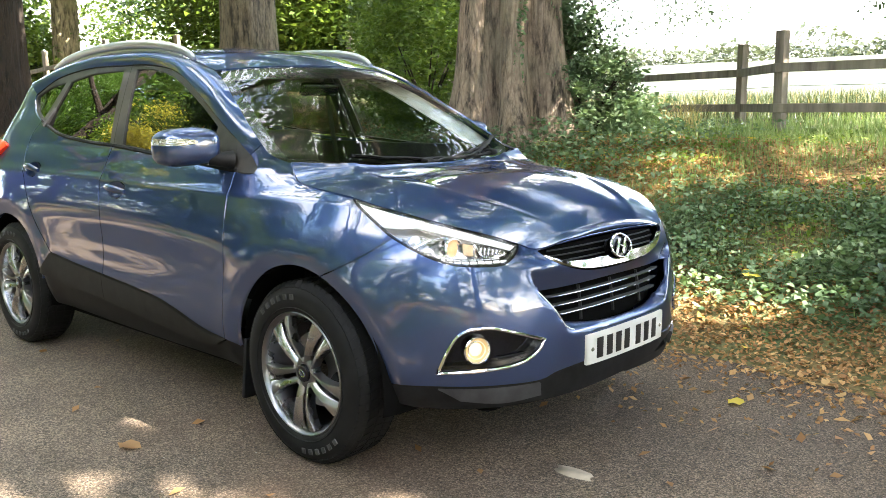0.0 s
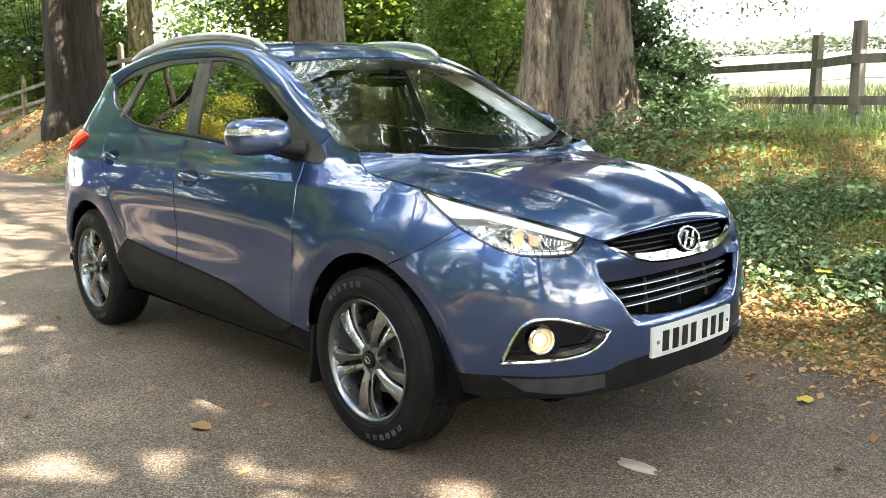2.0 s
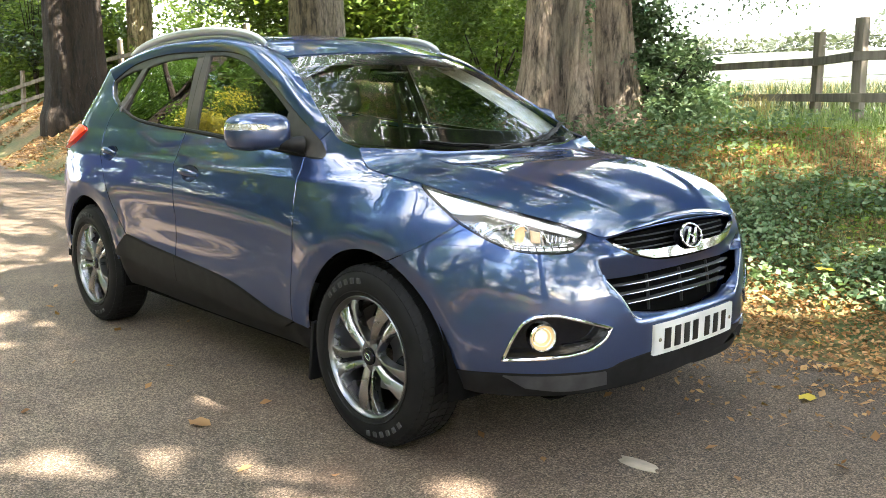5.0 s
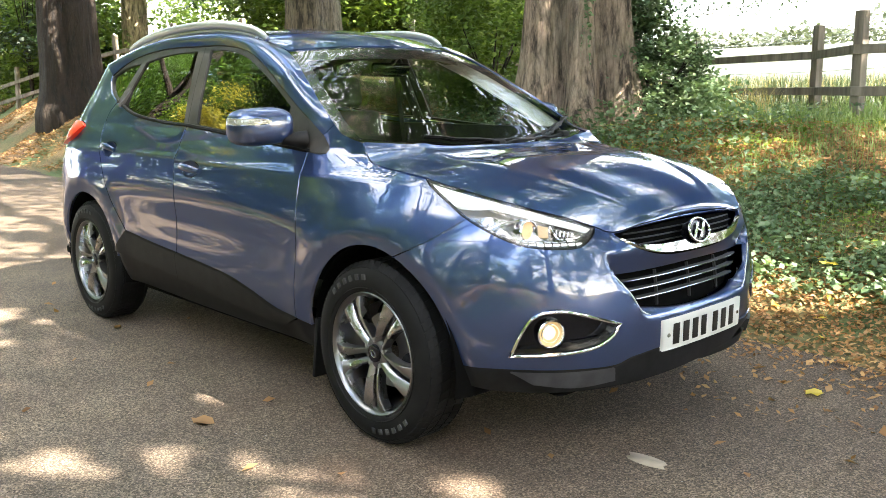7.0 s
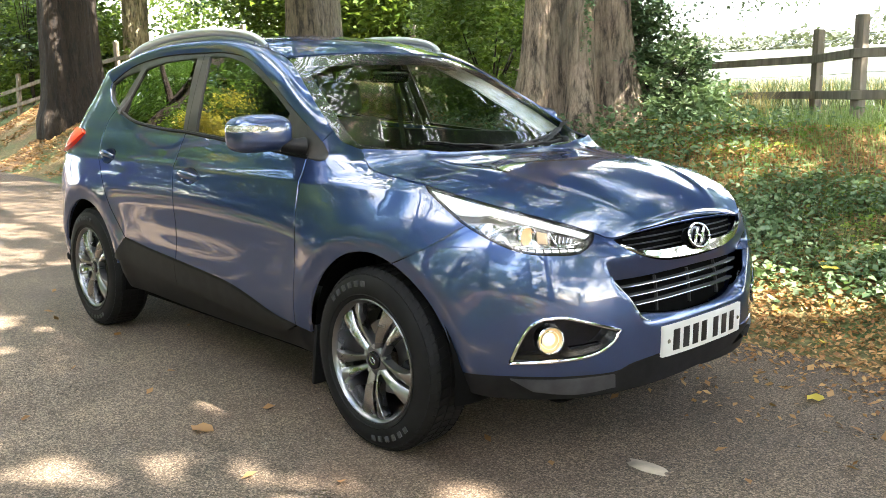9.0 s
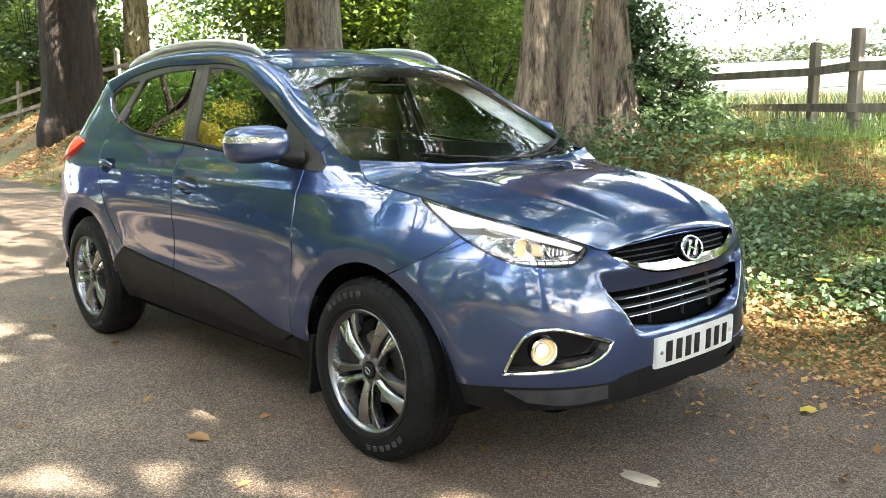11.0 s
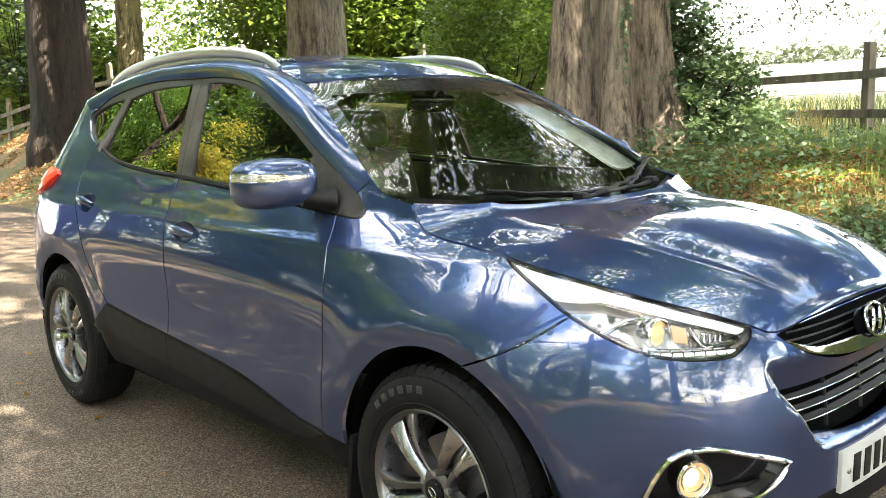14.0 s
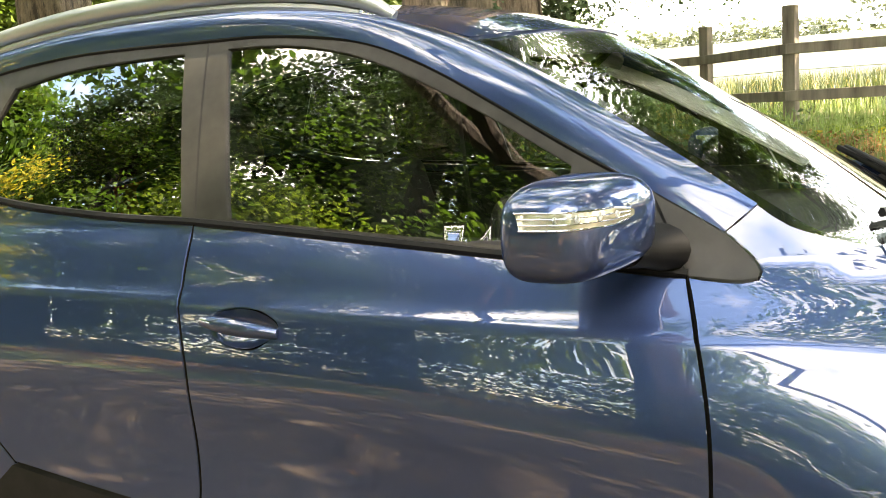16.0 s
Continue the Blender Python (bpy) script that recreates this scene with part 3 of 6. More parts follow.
# lower grille
panel("lower_grille", inset(LOWER_G, -0.03), VOID, car, push=0.085, depth=0.0, step=0.05)
for i, z in enumerate((0.674, 0.640, 0.606)):
    h = (0.425, 0.385, 0.350)[i]
    strip = run([(A1 - h, z + 0.010), (A1, z + 0.014), (A1 + h, z + 0.010)], [(A1 + h, z + 0.010), (A1 + h, z - 0.004)], [(A1 + h, z - 0.004), (A1, z), (A1 - h, z - 0.004)], [(A1 - h, z - 0.004), (A1 - h, z + 0.010)], step=0.04)
    panel("grille_bar", strip, MATT, car, push=0.046, depth=0.025, step=0.05)
    shell_bar("chrome_strip", [(A1 - h, z + 0.0), (A1 - h / 2, z + 0.003), (A1, z + 0.004), (A1 + h / 2, z + 0.003), (A1 + h, z + 0.0)], 0.0012, WINGCHROME, car, push=0.0455)
for u in (-0.22, 0.0, 0.22):
    shell_bar("grille_stay", [(A1 + u, 0.565), (A1 + u, 0.70)], 0.006, MATT, car, push=0.064)
for m in (False, True):
    hexa = [(0.948, 0.838), (0.912, 0.795), (0.900, 0.762), (0.935, 0.703)]
    low = [(0.935, 0.703), (1.0, 0.635), (1.047, 0.570), (1.085, 0.552)]
    for ln in (hexa, low):
        shell_bar("bumper_crease", mirrored(ln) if m else ln, 0.0022, SILVER if ln is low else PAINT, car, push=0.002)

# fog lamps
for m in (False, True):
    out = [np.array(p) for p in mirrored(FOG)] if m else FOG
    cx = 2 * A1 - 0.716 if m else 0.716
    fog = panel("fog_lamp", inset(out, -0.012), GLOSS, car, push=0.045, depth=0.0, step=0.04, label="fog lamp in a gloss black pocket")
    part("fog_surround", tube([shell_at(p[0], p[1], -0.002)[0] for p in inset(out, 0.004)], 0.0068, 8, closed=True), CHROME, fog, "chrome fog lamp surround")
    panel("fog_pocket", out, GLOSS, fog, holes=(inset(out, 0.012),), push=0.003, depth=0.045, step=0.02, gap=0.0)
    p, n = shell_at(cx, 0.514, 0.030)
    n = (n * 0.6 + Vector((0.9, 0, 0)) * 0.4).normalized()
    turn = n.to_track_quat("Y", "Z").to_matrix().to_4x4()
    for nm, prof, mt in (("fog_bezel", [(-0.02, 0.050), (0.012, 0.050), (0.016, 0.046), (0.012, 0.043), (-0.01, 0.042)], CHROME),
                         ("fog_bulb", [(0.003, 0.0001), (0.001, 0.014), (-0.006, 0.024)], FOGGLOW), ("fog_bowl", [(-0.008, 0.020), (-0.006, 0.030), (-0.003, 0.043)], FOGBOWL),
                         ("fog_rib", [(0.004, 0.030), (0.008, 0.032), (0.004, 0.034)], CHROME)):
        bm = revolve(prof, 32)
        bmesh.ops.transform(bm, matrix=Matrix.Translation(p) @ turn, verts=bm.verts)
        part(nm, bm, mt, fog)
    for dz in (0.478,):
        c = 0.80
        ln = [(c - 0.01, dz), (c + 0.10, dz + 0.01)]
        shell_bar("fog_rib", mirrored(ln) if m else ln, 0.004, BLACK, fog, push=0.035)

# headlamps
LAMP = run(LAMP_TOP, LAMP_LOW_FRONT, LAMP_LOW_REAR)
for m in (False, True):
    out = [np.array(p) for p in mirrored(LAMP)] if m else LAMP
    flip = (lambda ln: mirrored(ln)) if m else (lambda ln: ln)
    head = panel("headlamp", inset(out, 0.004), LAMPCHROME, car, push=0.048, depth=-0.044, step=0.03, label="headlamp with chrome reflectors and a warm lit bulb")
    panel("lens", out, CLEAR, head, depth=0.0, step=0.03, label="clear outer lens")
    panel("lens_rim", out, GLOSS, head, holes=(inset(out, 0.006),), depth=0.03, push=0.001, gap=0.0, step=0.012)
    bar = run([(0.212, 1.006), (0.406, 0.973), (0.633, 0.925), (0.778, 0.890), (0.862, 0.864)], [(0.855, 0.860), (0.848, 0.853), (0.775, 0.874), (0.62, 0.911), (0.50, 0.934)],
              [(0.50, 0.934), (0.42, 0.930), (0.34, 0.940), (0.215, 1.000)])
    panel("light_guide", flip(bar) if m else bar, WHITEBAR, head, push=0.006, depth=0.02, step=0.02, label="white light guide along the upper edge")
    chrome = run([(0.44, 0.905), (0.50, 0.915), (0.60, 0.900), (0.80, 0.858), (0.845, 0.846)], [(0.845, 0.846), (0.82, 0.823), (0.70, 0.822), (0.60, 0.834), (0.52, 0.866), (0.44, 0.905)])
    panel("reflector", flip(chrome) if m else chrome, LAMPCHROME, head, push=0.030, depth=0.02, step=0.02, dish=lambda a, z: 0.006 * math.sin(a * 60) * math.sin(z * 70))
    cx = 2 * A1 - 0.640 if m else 0.640
    p, n = shell_at(cx, 0.868, 0.030)
    n = (n * 0.35 + Vector((1, 0, 0)) * 0.65).normalized()
    turn = n.to_track_quat("Y", "Z").to_matrix().to_4x4()
    for nm, prof, mt in (("projector_ring", [(-0.03, 0.040), (0.010, 0.040), (0.014, 0.035), (0.008, 0.031), (-0.01, 0.031)], CHROME),
                         ("projector_bulb", [(0.012, 0.0001), (0.009, 0.016), (0.0, 0.031)], WARM)):
        bm = revolve(prof, 28)
        bmesh.ops.transform(bm, matrix=Matrix.Translation(p) @ turn, verts=bm.verts)
        part(nm, bm, mt, head)
    warm_box = run([(0.672, 0.888), (0.712, 0.880)], [(0.712, 0.880), (0.712, 0.842)], [(0.712, 0.842), (0.676, 0.846)], [(0.676, 0.846), (0.672, 0.888)])
    panel("side_reflector", flip(warm_box) if m else warm_box, AMBER, head, push=0.020, depth=0.02, step=0.015, label="warm lit side reflector")
    cup = run([(0.695, 0.885), (0.83, 0.856)], [(0.83, 0.856), (0.815, 0.835), (0.75, 0.832)], [(0.75, 0.832), (0.695, 0.885)])
    panel("indicator_cup", flip(cup) if m else cup, LAMPCHROME, head, push=0.022, depth=0.02, step=0.015, label="indicator reflector")
    for k in range(5):
        rib = [(0.735 + 0.014 * k, 0.842), (0.738 + 0.014 * k, 0.866 - 0.003 * k)]
        shell_bar("lamp_rib", mirrored(rib) if m else rib, 0.0022, CHROME, head, push=0.014)
    for edge in ([(0.50, 0.866), (0.56, 0.895), (0.62, 0.902)], [(0.715, 0.878), (0.735, 0.845), (0.76, 0.834), (0.825, 0.840)], [(0.60, 0.832), (0.70, 0.828), (0.80, 0.829)]):
        shell_bar("lamp_bezel", mirrored(edge) if m else edge, 0.0035, CHROME, head, push=0.016)
    for k in range(9):
        a = 0.60 + k * 0.027
        a = 2 * A1 - a if m else a
        p, n = shell_at(a, 0.8165 + (0.006 if k < 1 else 0), 0.012)
        part("daytime_led", box((0.023, 0.010, 0.009), p, 0.003, (0, 0, math.degrees(math.atan2(n.y, n.x)) + 90)), WHITEBAR, head)

# number plate with plain bars for its characters
plate = panel("number_plate", run([(A1 - 0.275, 0.522), (A1, 0.524), (A1 + 0.275, 0.522)], [(A1 + 0.275, 0.522), (A1 + 0.275, 0.412)], [(A1 + 0.275, 0.412), (A1, 0.413), (A1 - 0.275, 0.412)], [(A1 - 0.275, 0.412), (A1 - 0.275, 0.522)]),
              PLATE, car, push=-0.012, depth=0.014, gap=0.0, label="white number plate with dark bars")
for k, u in enumerate((-0.205, -0.145, -0.085, -0.025, 0.06, 0.125, 0.19)):
    w = 0.018
    panel("plate_bar", run([(A1 + u - w, 0.505), (A1 + u + w, 0.505)], [(A1 + u + w, 0.505), (A1 + u + w, 0.430)], [(A1 + u + w, 0.430), (A1 + u - w, 0.430)], [(A1 + u - w, 0.430), (A1 + u - w, 0.505)], step=0.05),
          INK, plate, push=-0.0155, depth=0.002, gap=0.0)
for u in (-0.25, 0.24):
    p, n = shell_at(A1 + u, 0.468, -0.016)
    bm = revolve([(0.003, 0.0001), (0.003, 0.006), (0.0, 0.008)], 12)
    bmesh.ops.transform(bm, matrix=Matrix.Translation(p) @ n.to_track_quat("Y", "Z").to_matrix().to_4x4(), verts=bm.verts)
    part("plate_screw", bm, CLEARPLASTIC, plate)


# ---- bonnet, screen, roof: lofted between the two edge lines ----
def loft(name, rows, mat, thick=0.0, label="", parent=None):
    k = len(rows[0])
    verts = [p for r in rows for p in r]
    faces = [(i * k + j, i * k + j + 1, (i + 1) * k + j + 1, (i + 1) * k + j) for i in range(len(rows) - 1) for j in range(k - 1)]
    me = bpy.data.meshes.new(name)
    me.from_pydata([tuple(v) for v in verts], [], faces)
    bm = bmesh.new()
    bm.from_mesh(me)
    bpy.data.meshes.remove(me)
    bmesh.ops.recalc_face_normals(bm, faces=bm.faces)
    if sum(f.normal.z for f in bm.faces) < 0:
        bmesh.ops.reverse_faces(bm, faces=bm.faces)
    if thick:
        bmesh.ops.solidify(bm, geom=bm.faces[:], thickness=thick)
    return part(name, bm, mat, parent or car, label)


VS = np.linspace(-1, 1, 49)
BONNET_EDGE = BONNET_SIDE + LAMP_TOP[1:] + NOSE_EDGE[1:]
BONNET_BOW = ((-0.236, 0.175), (-0.05, 0.13), (0.2, 0.085), (0.5, 0.04), (0.8, 0.012), (A1, 0.0))
BONNET_CROWN = ((-0.236, -0.028), (-0.17, 0.022), (-0.07, 0.036), (0.1, 0.048), (0.3, 0.056), (0.633, 0.058), (0.80, 0.050), (0.90, 0.040), (0.946, 0.046), (1.09, 0.026), (A1, 0.0))
rows = []
edge_pts = smooth_line([(p[0], p[1]) for p in BONNET_EDGE], 0.018)
for q in edge_pts[:-1]:
    a = float(q[0])
    ex, ey, ez = skin(a, float(q[1]) + 0.001)
    bow, crown = curve(a, BONNET_BOW), curve(a, BONNET_CROWN)
    row = []
    for v in VS:
        lift = 1 - abs(v) ** 2.3
        fade = max(0.0, min(1.0, (0.95 - a) / 0.35))
        ridge = 0.007 * math.exp(-((abs(v) - 0.66 + 0.10 * a) / 0.035) ** 2) * fade - 0.004 * fade * math.exp(-((abs(v) - 0.50) / 0.12) ** 2)
        row.append((ex + bow * (1 - v * v), -ey * v * (1 - 0.003), ez + crown * lift + ridge))
    rows.append(row)
loft("bonnet", rows, PAINT, 0.012)

# the line of the screen's side, the roof's side, and the strip down to the door frames
STRIP_LOW = [(-0.464, 1.150), (-0.587, 1.220), (-0.75, 1.306), (-0.886, 1.383), (-1.04, 1.464), (-1.2, 1.523), (-1.42, 1.553), (-1.6, 1.558), (-2.06, 1.559), (-2.454, 1.514), (-2.70, 1.430)]
STRIP_TOP = [(-0.416, 0.732, 1.193), (-0.55, 0.700, 1.277), (-0.68, 0.660, 1.352), (-0.81, 0.618, 1.428), (-0.985, 0.565, 1.513), (-1.19, 0.570, 1.573), (-1.42, 0.580, 1.603), (-1.6, 0.585, 1.614), (-2.06, 0.585, 1.612), (-2.5, 0.580, 1.568), (skin(-2.90, 1.495)[0], -skin(-2.90, 1.495)[1], 1.497)]
lo_l, hi_l = smooth_line([(skin(*p)) for p in STRIP_LOW], 0.05), smooth_line(STRIP_TOP, 0.05)


def spaced(line, n):
    d = np.cumsum([0] + [np.linalg.norm(b - a) for a, b in zip(line, line[1:])])
    return [np.array([np.interp(d[-1] * i / (n - 1), d, [p[k] for p in line]) for k in range(3)]) for i in range(n)]


def relaxed(line, rounds):
    """The line with its small kinks eased out, ends held."""
    p = np.array(line)
    for _ in range(rounds):
        p[1:-1] = 0.25 * p[:-2] + 0.5 * p[1:-1] + 0.25 * p[2:]
    return list(p)


lo_l, hi_l = relaxed(spaced(lo_l, 80), 10), relaxed(spaced(hi_l, 80), 10)
for side in RIGHT_LEFT:
    rows = []
    for p, q in zip(lo_l, hi_l):
        q = np.array((q[0], -q[1], q[2]))
        row = []
        for t in np.linspace(0, 1, 9):
            b = p * (1 - t) + q * t
            b = b + np.array((0.0, -0.35, 0.65)) * 0.045 * math.sin(math.pi * t) * (1 - 0.25 * t) * min(1.0, len(rows) / 14)
            row.append((b[0], b[1] * (-side), b[2]))
        rows.append(row)
    loft("cant_rail", rows, PAINT, 0.01)

SCREEN_LINE = [(-0.285, 0.722, 1.128), (-0.345, 0.735, 1.150)] + STRIP_TOP[:5]
TOP_BOW = ((-2.82, -0.27), (-2.5, -0.08), (-2.0, 0.02), (-1.3, 0.085), (-0.985, 0.105), (-0.6, 0.14), (-0.285, 0.175))
TOP_CROWN = ((-3.0, 0.03), (-2.0, 0.042), (-1.4, 0.042), (-0.985, 0.030), (-0.6, -0.030), (-0.285, -0.058))


def across(line, n, vs=VS, lift=0.0, edge=1.0):
    rows = []
    for p in spaced(relaxed(spaced(smooth_line(line, 0.01), 140), 60), n):
        bow, crown = curve(p[0], TOP_BOW), curve(p[0], TOP_CROWN)
        rows.append([(p[0] + bow * (1 - v * v), p[1] * v * edge, p[2] + crown * (1 - v * v) + lift) for v in vs])
    return rows


loft("windscreen", across(SCREEN_LINE, 48, lift=-0.004, edge=0.995), SCREENGLASS, 0.0, "curved windscreen")
rim = across(SCREEN_LINE, 24, lift=-0.009, edge=0.997)
band = [[r[j] for j in range(0, 3)] for r in rim]
loft("screen_border", band, GLOSS), loft("screen_border", [[r[j] for j in range(46, 49)] for r in rim], GLOSS)
loft("screen_header", rim[-4:], GLOSS), loft("screen_foot", rim[:3], GLOSS)
loft("roof", across(STRIP_TOP[4:], 40), PAINT, 0.012)
cowl_rows = []
for k in range(5):
    t = k / 4
    x0, y0, z0 = -0.285 * (1 - t) - 0.236 * t, 0.722, 1.128 * (1 - t) + 1.118 * t
    cowl_rows.append([(x0 + 0.175 * (1 - v * v), y0 * v, z0 + (-0.058 * (1 - t) - 0.030 * t) * (1 - v * v) - 0.016 * math.sin(math.pi * min(1, t + 0.2))) for v in VS])
loft("scuttle", cowl_rows, BLACK, 0.01, "black plastic scuttle panel")
# roof rails
for side in RIGHT_LEFT:
    top = [(-1.16, 0.560, 1.570), (-1.24, 0.568, 1.612), (-1.42, 0.578, 1.645), (-1.7, 0.585, 1.662), (-2.1, 0.580, 1.656), (-2.45, 0.565, 1.625), (-2.68, 0.550, 1.580)]
    line = [(p[0], p[1] * side, p[2]) for p in smooth_line(top, 0.05)]
    n = len(line)
    part("roof_rail", tube(line, [0.011 + 0.009 * math.sin(math.pi * min(1, max(0, i / (n - 1)))) ** 0.4 for i in range(n)], 12, 1.15), SILVER, car, "satin silver roof rail")
    low = [(p[0], p[1] - side * 0.0, p[2] - 0.030) for p in line[2:-2]]
    part("rail_foot", tube(low, 0.009, 8, 1.2), SILVER, car)

# ---- doors, cladding, side glass ----
HANDLE = {"front_door": (-1.372, 0.966), "rear_door": (-2.335, 1.022)}


def cup_outline(c, grow=1.0):
    return run([(c[0] - 0.092 * grow, c[1] + 0.004), (c[0] - 0.045 * grow, c[1] + 0.030 * grow), (c[0] + 0.03 * grow, c[1] + 0.034 * grow), (c[0] + 0.085 * grow, c[1] + 0.006),
                (c[0] + 0.03 * grow, c[1] - 0.036 * grow), (c[0] - 0.045 * grow, c[1] - 0.032 * grow), (c[0] - 0.092 * grow, c[1] + 0.004)], step=0.012)


WIN_FRONT = run([(-1.468, 1.176), (-0.74, 1.124)], [(-0.74, 1.124), (-0.728, 1.262)], [(-0.728, 1.262), (-0.90, 1.358), (-1.090, 1.449), (-1.234, 1.499), (-1.381, 1.526), (-1.538, 1.533)], [(-1.538, 1.533), (-1.468, 1.176)])
WIN_REAR = run([(-2.385, 1.268), (-2.2, 1.226), (-1.846, 1.190), (-1.600, 1.180)], [(-1.600, 1.180), (-1.667, 1.532)], [(-1.667, 1.532), (-2.0, 1.524), (-2.245, 1.492)], [(-2.245, 1.492), (-2.385, 1.268)])
WIN_QUARTER = run([(-2.47, 1.296), (-2.58, 1.335), (-2.66, 1.385), (-2.675, 1.420)], [(-2.675, 1.420), (-2.50, 1.468), (-2.315, 1.490)], [(-2.315, 1.490), (-2.47, 1.296)])
DOORS = {
    "front_door": (run(shut(BELT_FRONT), DOOR_MID, CLAD_FRONT, shut(DOOR_FRONT)), run([(-0.515, 1.082), (-0.587, 1.220)], TOP_FRONT, [(-1.60, 1.558), (-1.556, 1.161)], BELT_FRONT), (WIN_FRONT,)),
    "rear_door": (run(shut(BELT_REAR), DOOR_REAR, CLAD_REAR, shut(DOOR_MID)),
                  run([(-1.556, 1.161), (-1.60, 1.558)], TOP_REAR, [(-2.70, 1.430), (-2.70, 1.40), (-2.60, 1.325), (-2.466, 1.277)], BELT_REAR), (WIN_REAR, WIN_QUARTER)),
}
for side in RIGHT_LEFT:
    for nm, (body, frame_line, wins) in DOORS.items():
        c = HANDLE[nm]
        door = panel(nm, body, PAINT, car, holes=(cup_outline(c),), sides=(side,), step=0.025, gap=0.0046)
        panel("door_frame", frame_line, FRAME, door, holes=wins, push=0.006, sides=(side,), step=0.03, label="satin black window frame")
        for w in wins:
            panel("side_window", w, SIDEGLASS if nm == "front_door" else REARGLASS, door, push=0.014, depth=0.0, gap=-0.006, sides=(side,), step=0.05, label="tinted side window", dish=lambda a, z: 0.0)
        panel("handle_cup", cup_outline(c, 1.02), PAINT, door, sides=(side,), gap=0.0, depth=0.0, step=0.012,
              dish=lambda a, z, c=c: 0.026 * max(0.0, 1 - ((a - c[0]) / 0.090) ** 2 - ((z - c[1]) / 0.036) ** 2) ** 0.7)
        ln = [(c[0] - 0.098, c[1] + 0.008), (c[0] - 0.05, c[1] + 0.006), (c[0] + 0.02, c[1] + 0.0), (c[0] + 0.092, c[1] - 0.006)]
        pts = smooth_line(ln, 0.012)
        bar = [shell_at(p[0], p[1], -0.004 - 0.020 * math.sin(math.pi * (i + 0.6) / (len(pts) + 0.2)), side)[0] for i, p in enumerate(pts)]
        part("door_handle", tube(bar, [0.009 + 0.006 * math.sin(math.pi * i / (len(pts) - 1)) for i in range(len(pts))], 10, 1.15), PAINT, door, "body-coloured door handle")
        belt = BELT_FRONT if nm == "front_door" else BELT_REAR
        shell_bar("belt_seal", [(p[0], p[1] + 0.006) for p in belt], 0.009, BLACK, door, push=0.004, side=side, flat=1.0)
    for ln in (DOOR_FRONT, DOOR_MID, DOOR_REAR):
        shell_bar("shut_line_seal", ln, 0.0042, VOID, car, push=0.0045, side=side)
    panel("mirror_sail", run(SAIL_FRONT, [(-0.587, 1.220), (-0.515, 1.082)]), FRAME, car, push=0.002, sides=(side,), step=0.03, label="satin black sail trim")
    shell_bar("roof_seal", TOP_FRONT, 0.006, BLACK, car, push=0.006, side=side)
    shell_bar("roof_seal", TOP_REAR, 0.006, BLACK, car, push=0.006, side=side)
    # cladding on the doors and sill
    panel("front_cladding", run(CLAD_FRONT, [(-0.474, 0.404), (-0.62, 0.350), (-0.9, 0.362), (-1.52, 0.415)], [(-1.52, 0.415), (-1.522, 0.543)]), CLAD, car, push=-0.010, depth=0.03, sides=(side,), label="dark grey plastic cladding")
    panel("rear_cladding", run(CLAD_REAR, [(-1.522, 0.543), (-1.52, 0.415)], [(-1.52, 0.415), (-2.0, 0.450), (-2.245, 0.465)], [(-2.245, 0.465), (-2.10, 0.590)]), CLAD, car, push=-0.010, depth=0.03, sides=(side,), label="dark grey plastic cladding")
    panel("sill", run([(-2.245, 0.461), (-1.52, 0.411), (-0.9, 0.358), (-0.62, 0.346), (-0.474, 0.400)], [(-0.474, 0.400), (-0.387, 0.380)], [(-0.387, 0.380), (-0.39, 0.33), (-0.41, 0.27)],
                      [(-0.40, 0.27), (-1.3, 0.27), (-2.23, 0.29)], [(-2.23, 0.29), (-2.245, 0.461)]), BLACK, car, push=0.010, depth=0.05, sides=(side,), label="dark grey plastic sill")

# ---- rear end ----
TAIL_MID = XR - A1
TAIL_LAMP = run([(-2.81, 1.132), (-2.90, 1.158), (-3.15, 1.158), (-3.42, 1.12)], [(-3.42, 1.12), (-3.42, 0.98)], [(-3.42, 0.98), (-3.12, 1.010), (-2.92, 1.060), (-2.81, 1.132)])


def rear_mirrored(line):
    return [(2 * TAIL_MID - p[0], p[1]) for p in reversed(line)]


QUARTER_BACK = [(-2.90, 1.495), (-3.05, 1.35), (-3.20, 1.20), (-3.42, 1.13)]
for side in RIGHT_LEFT:
    panel("rear_quarter", run(DOOR_REAR, [(-2.10, 0.590), (-2.252, 0.43)], arc(-2.64, 0.36, ARCH_R, 10, 166), [(-3.016, 0.454), (-3.05, 0.62)], [(-3.05, 0.62), (-3.42, 0.66)],
                              [(-3.42, 0.66), (-3.42, 0.98)], [(-3.42, 0.98), (-3.12, 1.010), (-2.92, 1.060), (-2.81, 1.132)], [(-2.81, 1.132), (-2.90, 1.158), (-3.15, 1.158), (-3.42, 1.12)],
                              shut(QUARTER_BACK), [(-2.90, 1.495), (-2.80, 1.478), (-2.70, 1.430)], [(-2.70, 1.430), (-2.70, 1.40), (-2.60, 1.325), (-2.466, 1.277)]), PAINT, car, sides=(side,))
    panel("tail_lamp", TAIL_LAMP, RED, car, sides=(side,), push=-0.006, depth=0.03, step=0.02, label="red tail lamp lens",
          dish=lambda a, z: -0.020 * max(0.0, 1 - ((a + 2.98) / 0.20) ** 2) * max(0.0, 1 - ((z - 1.09) / 0.10) ** 2))
BACK_SEAM = [(-3.42, 0.66), (-3.6, 0.67), (TAIL_MID, 0.68)]
BACK_LOW = [(-3.02, 0.36), (-3.1, 0.30), (-3.4, 0.28), (TAIL_MID, 0.28)]
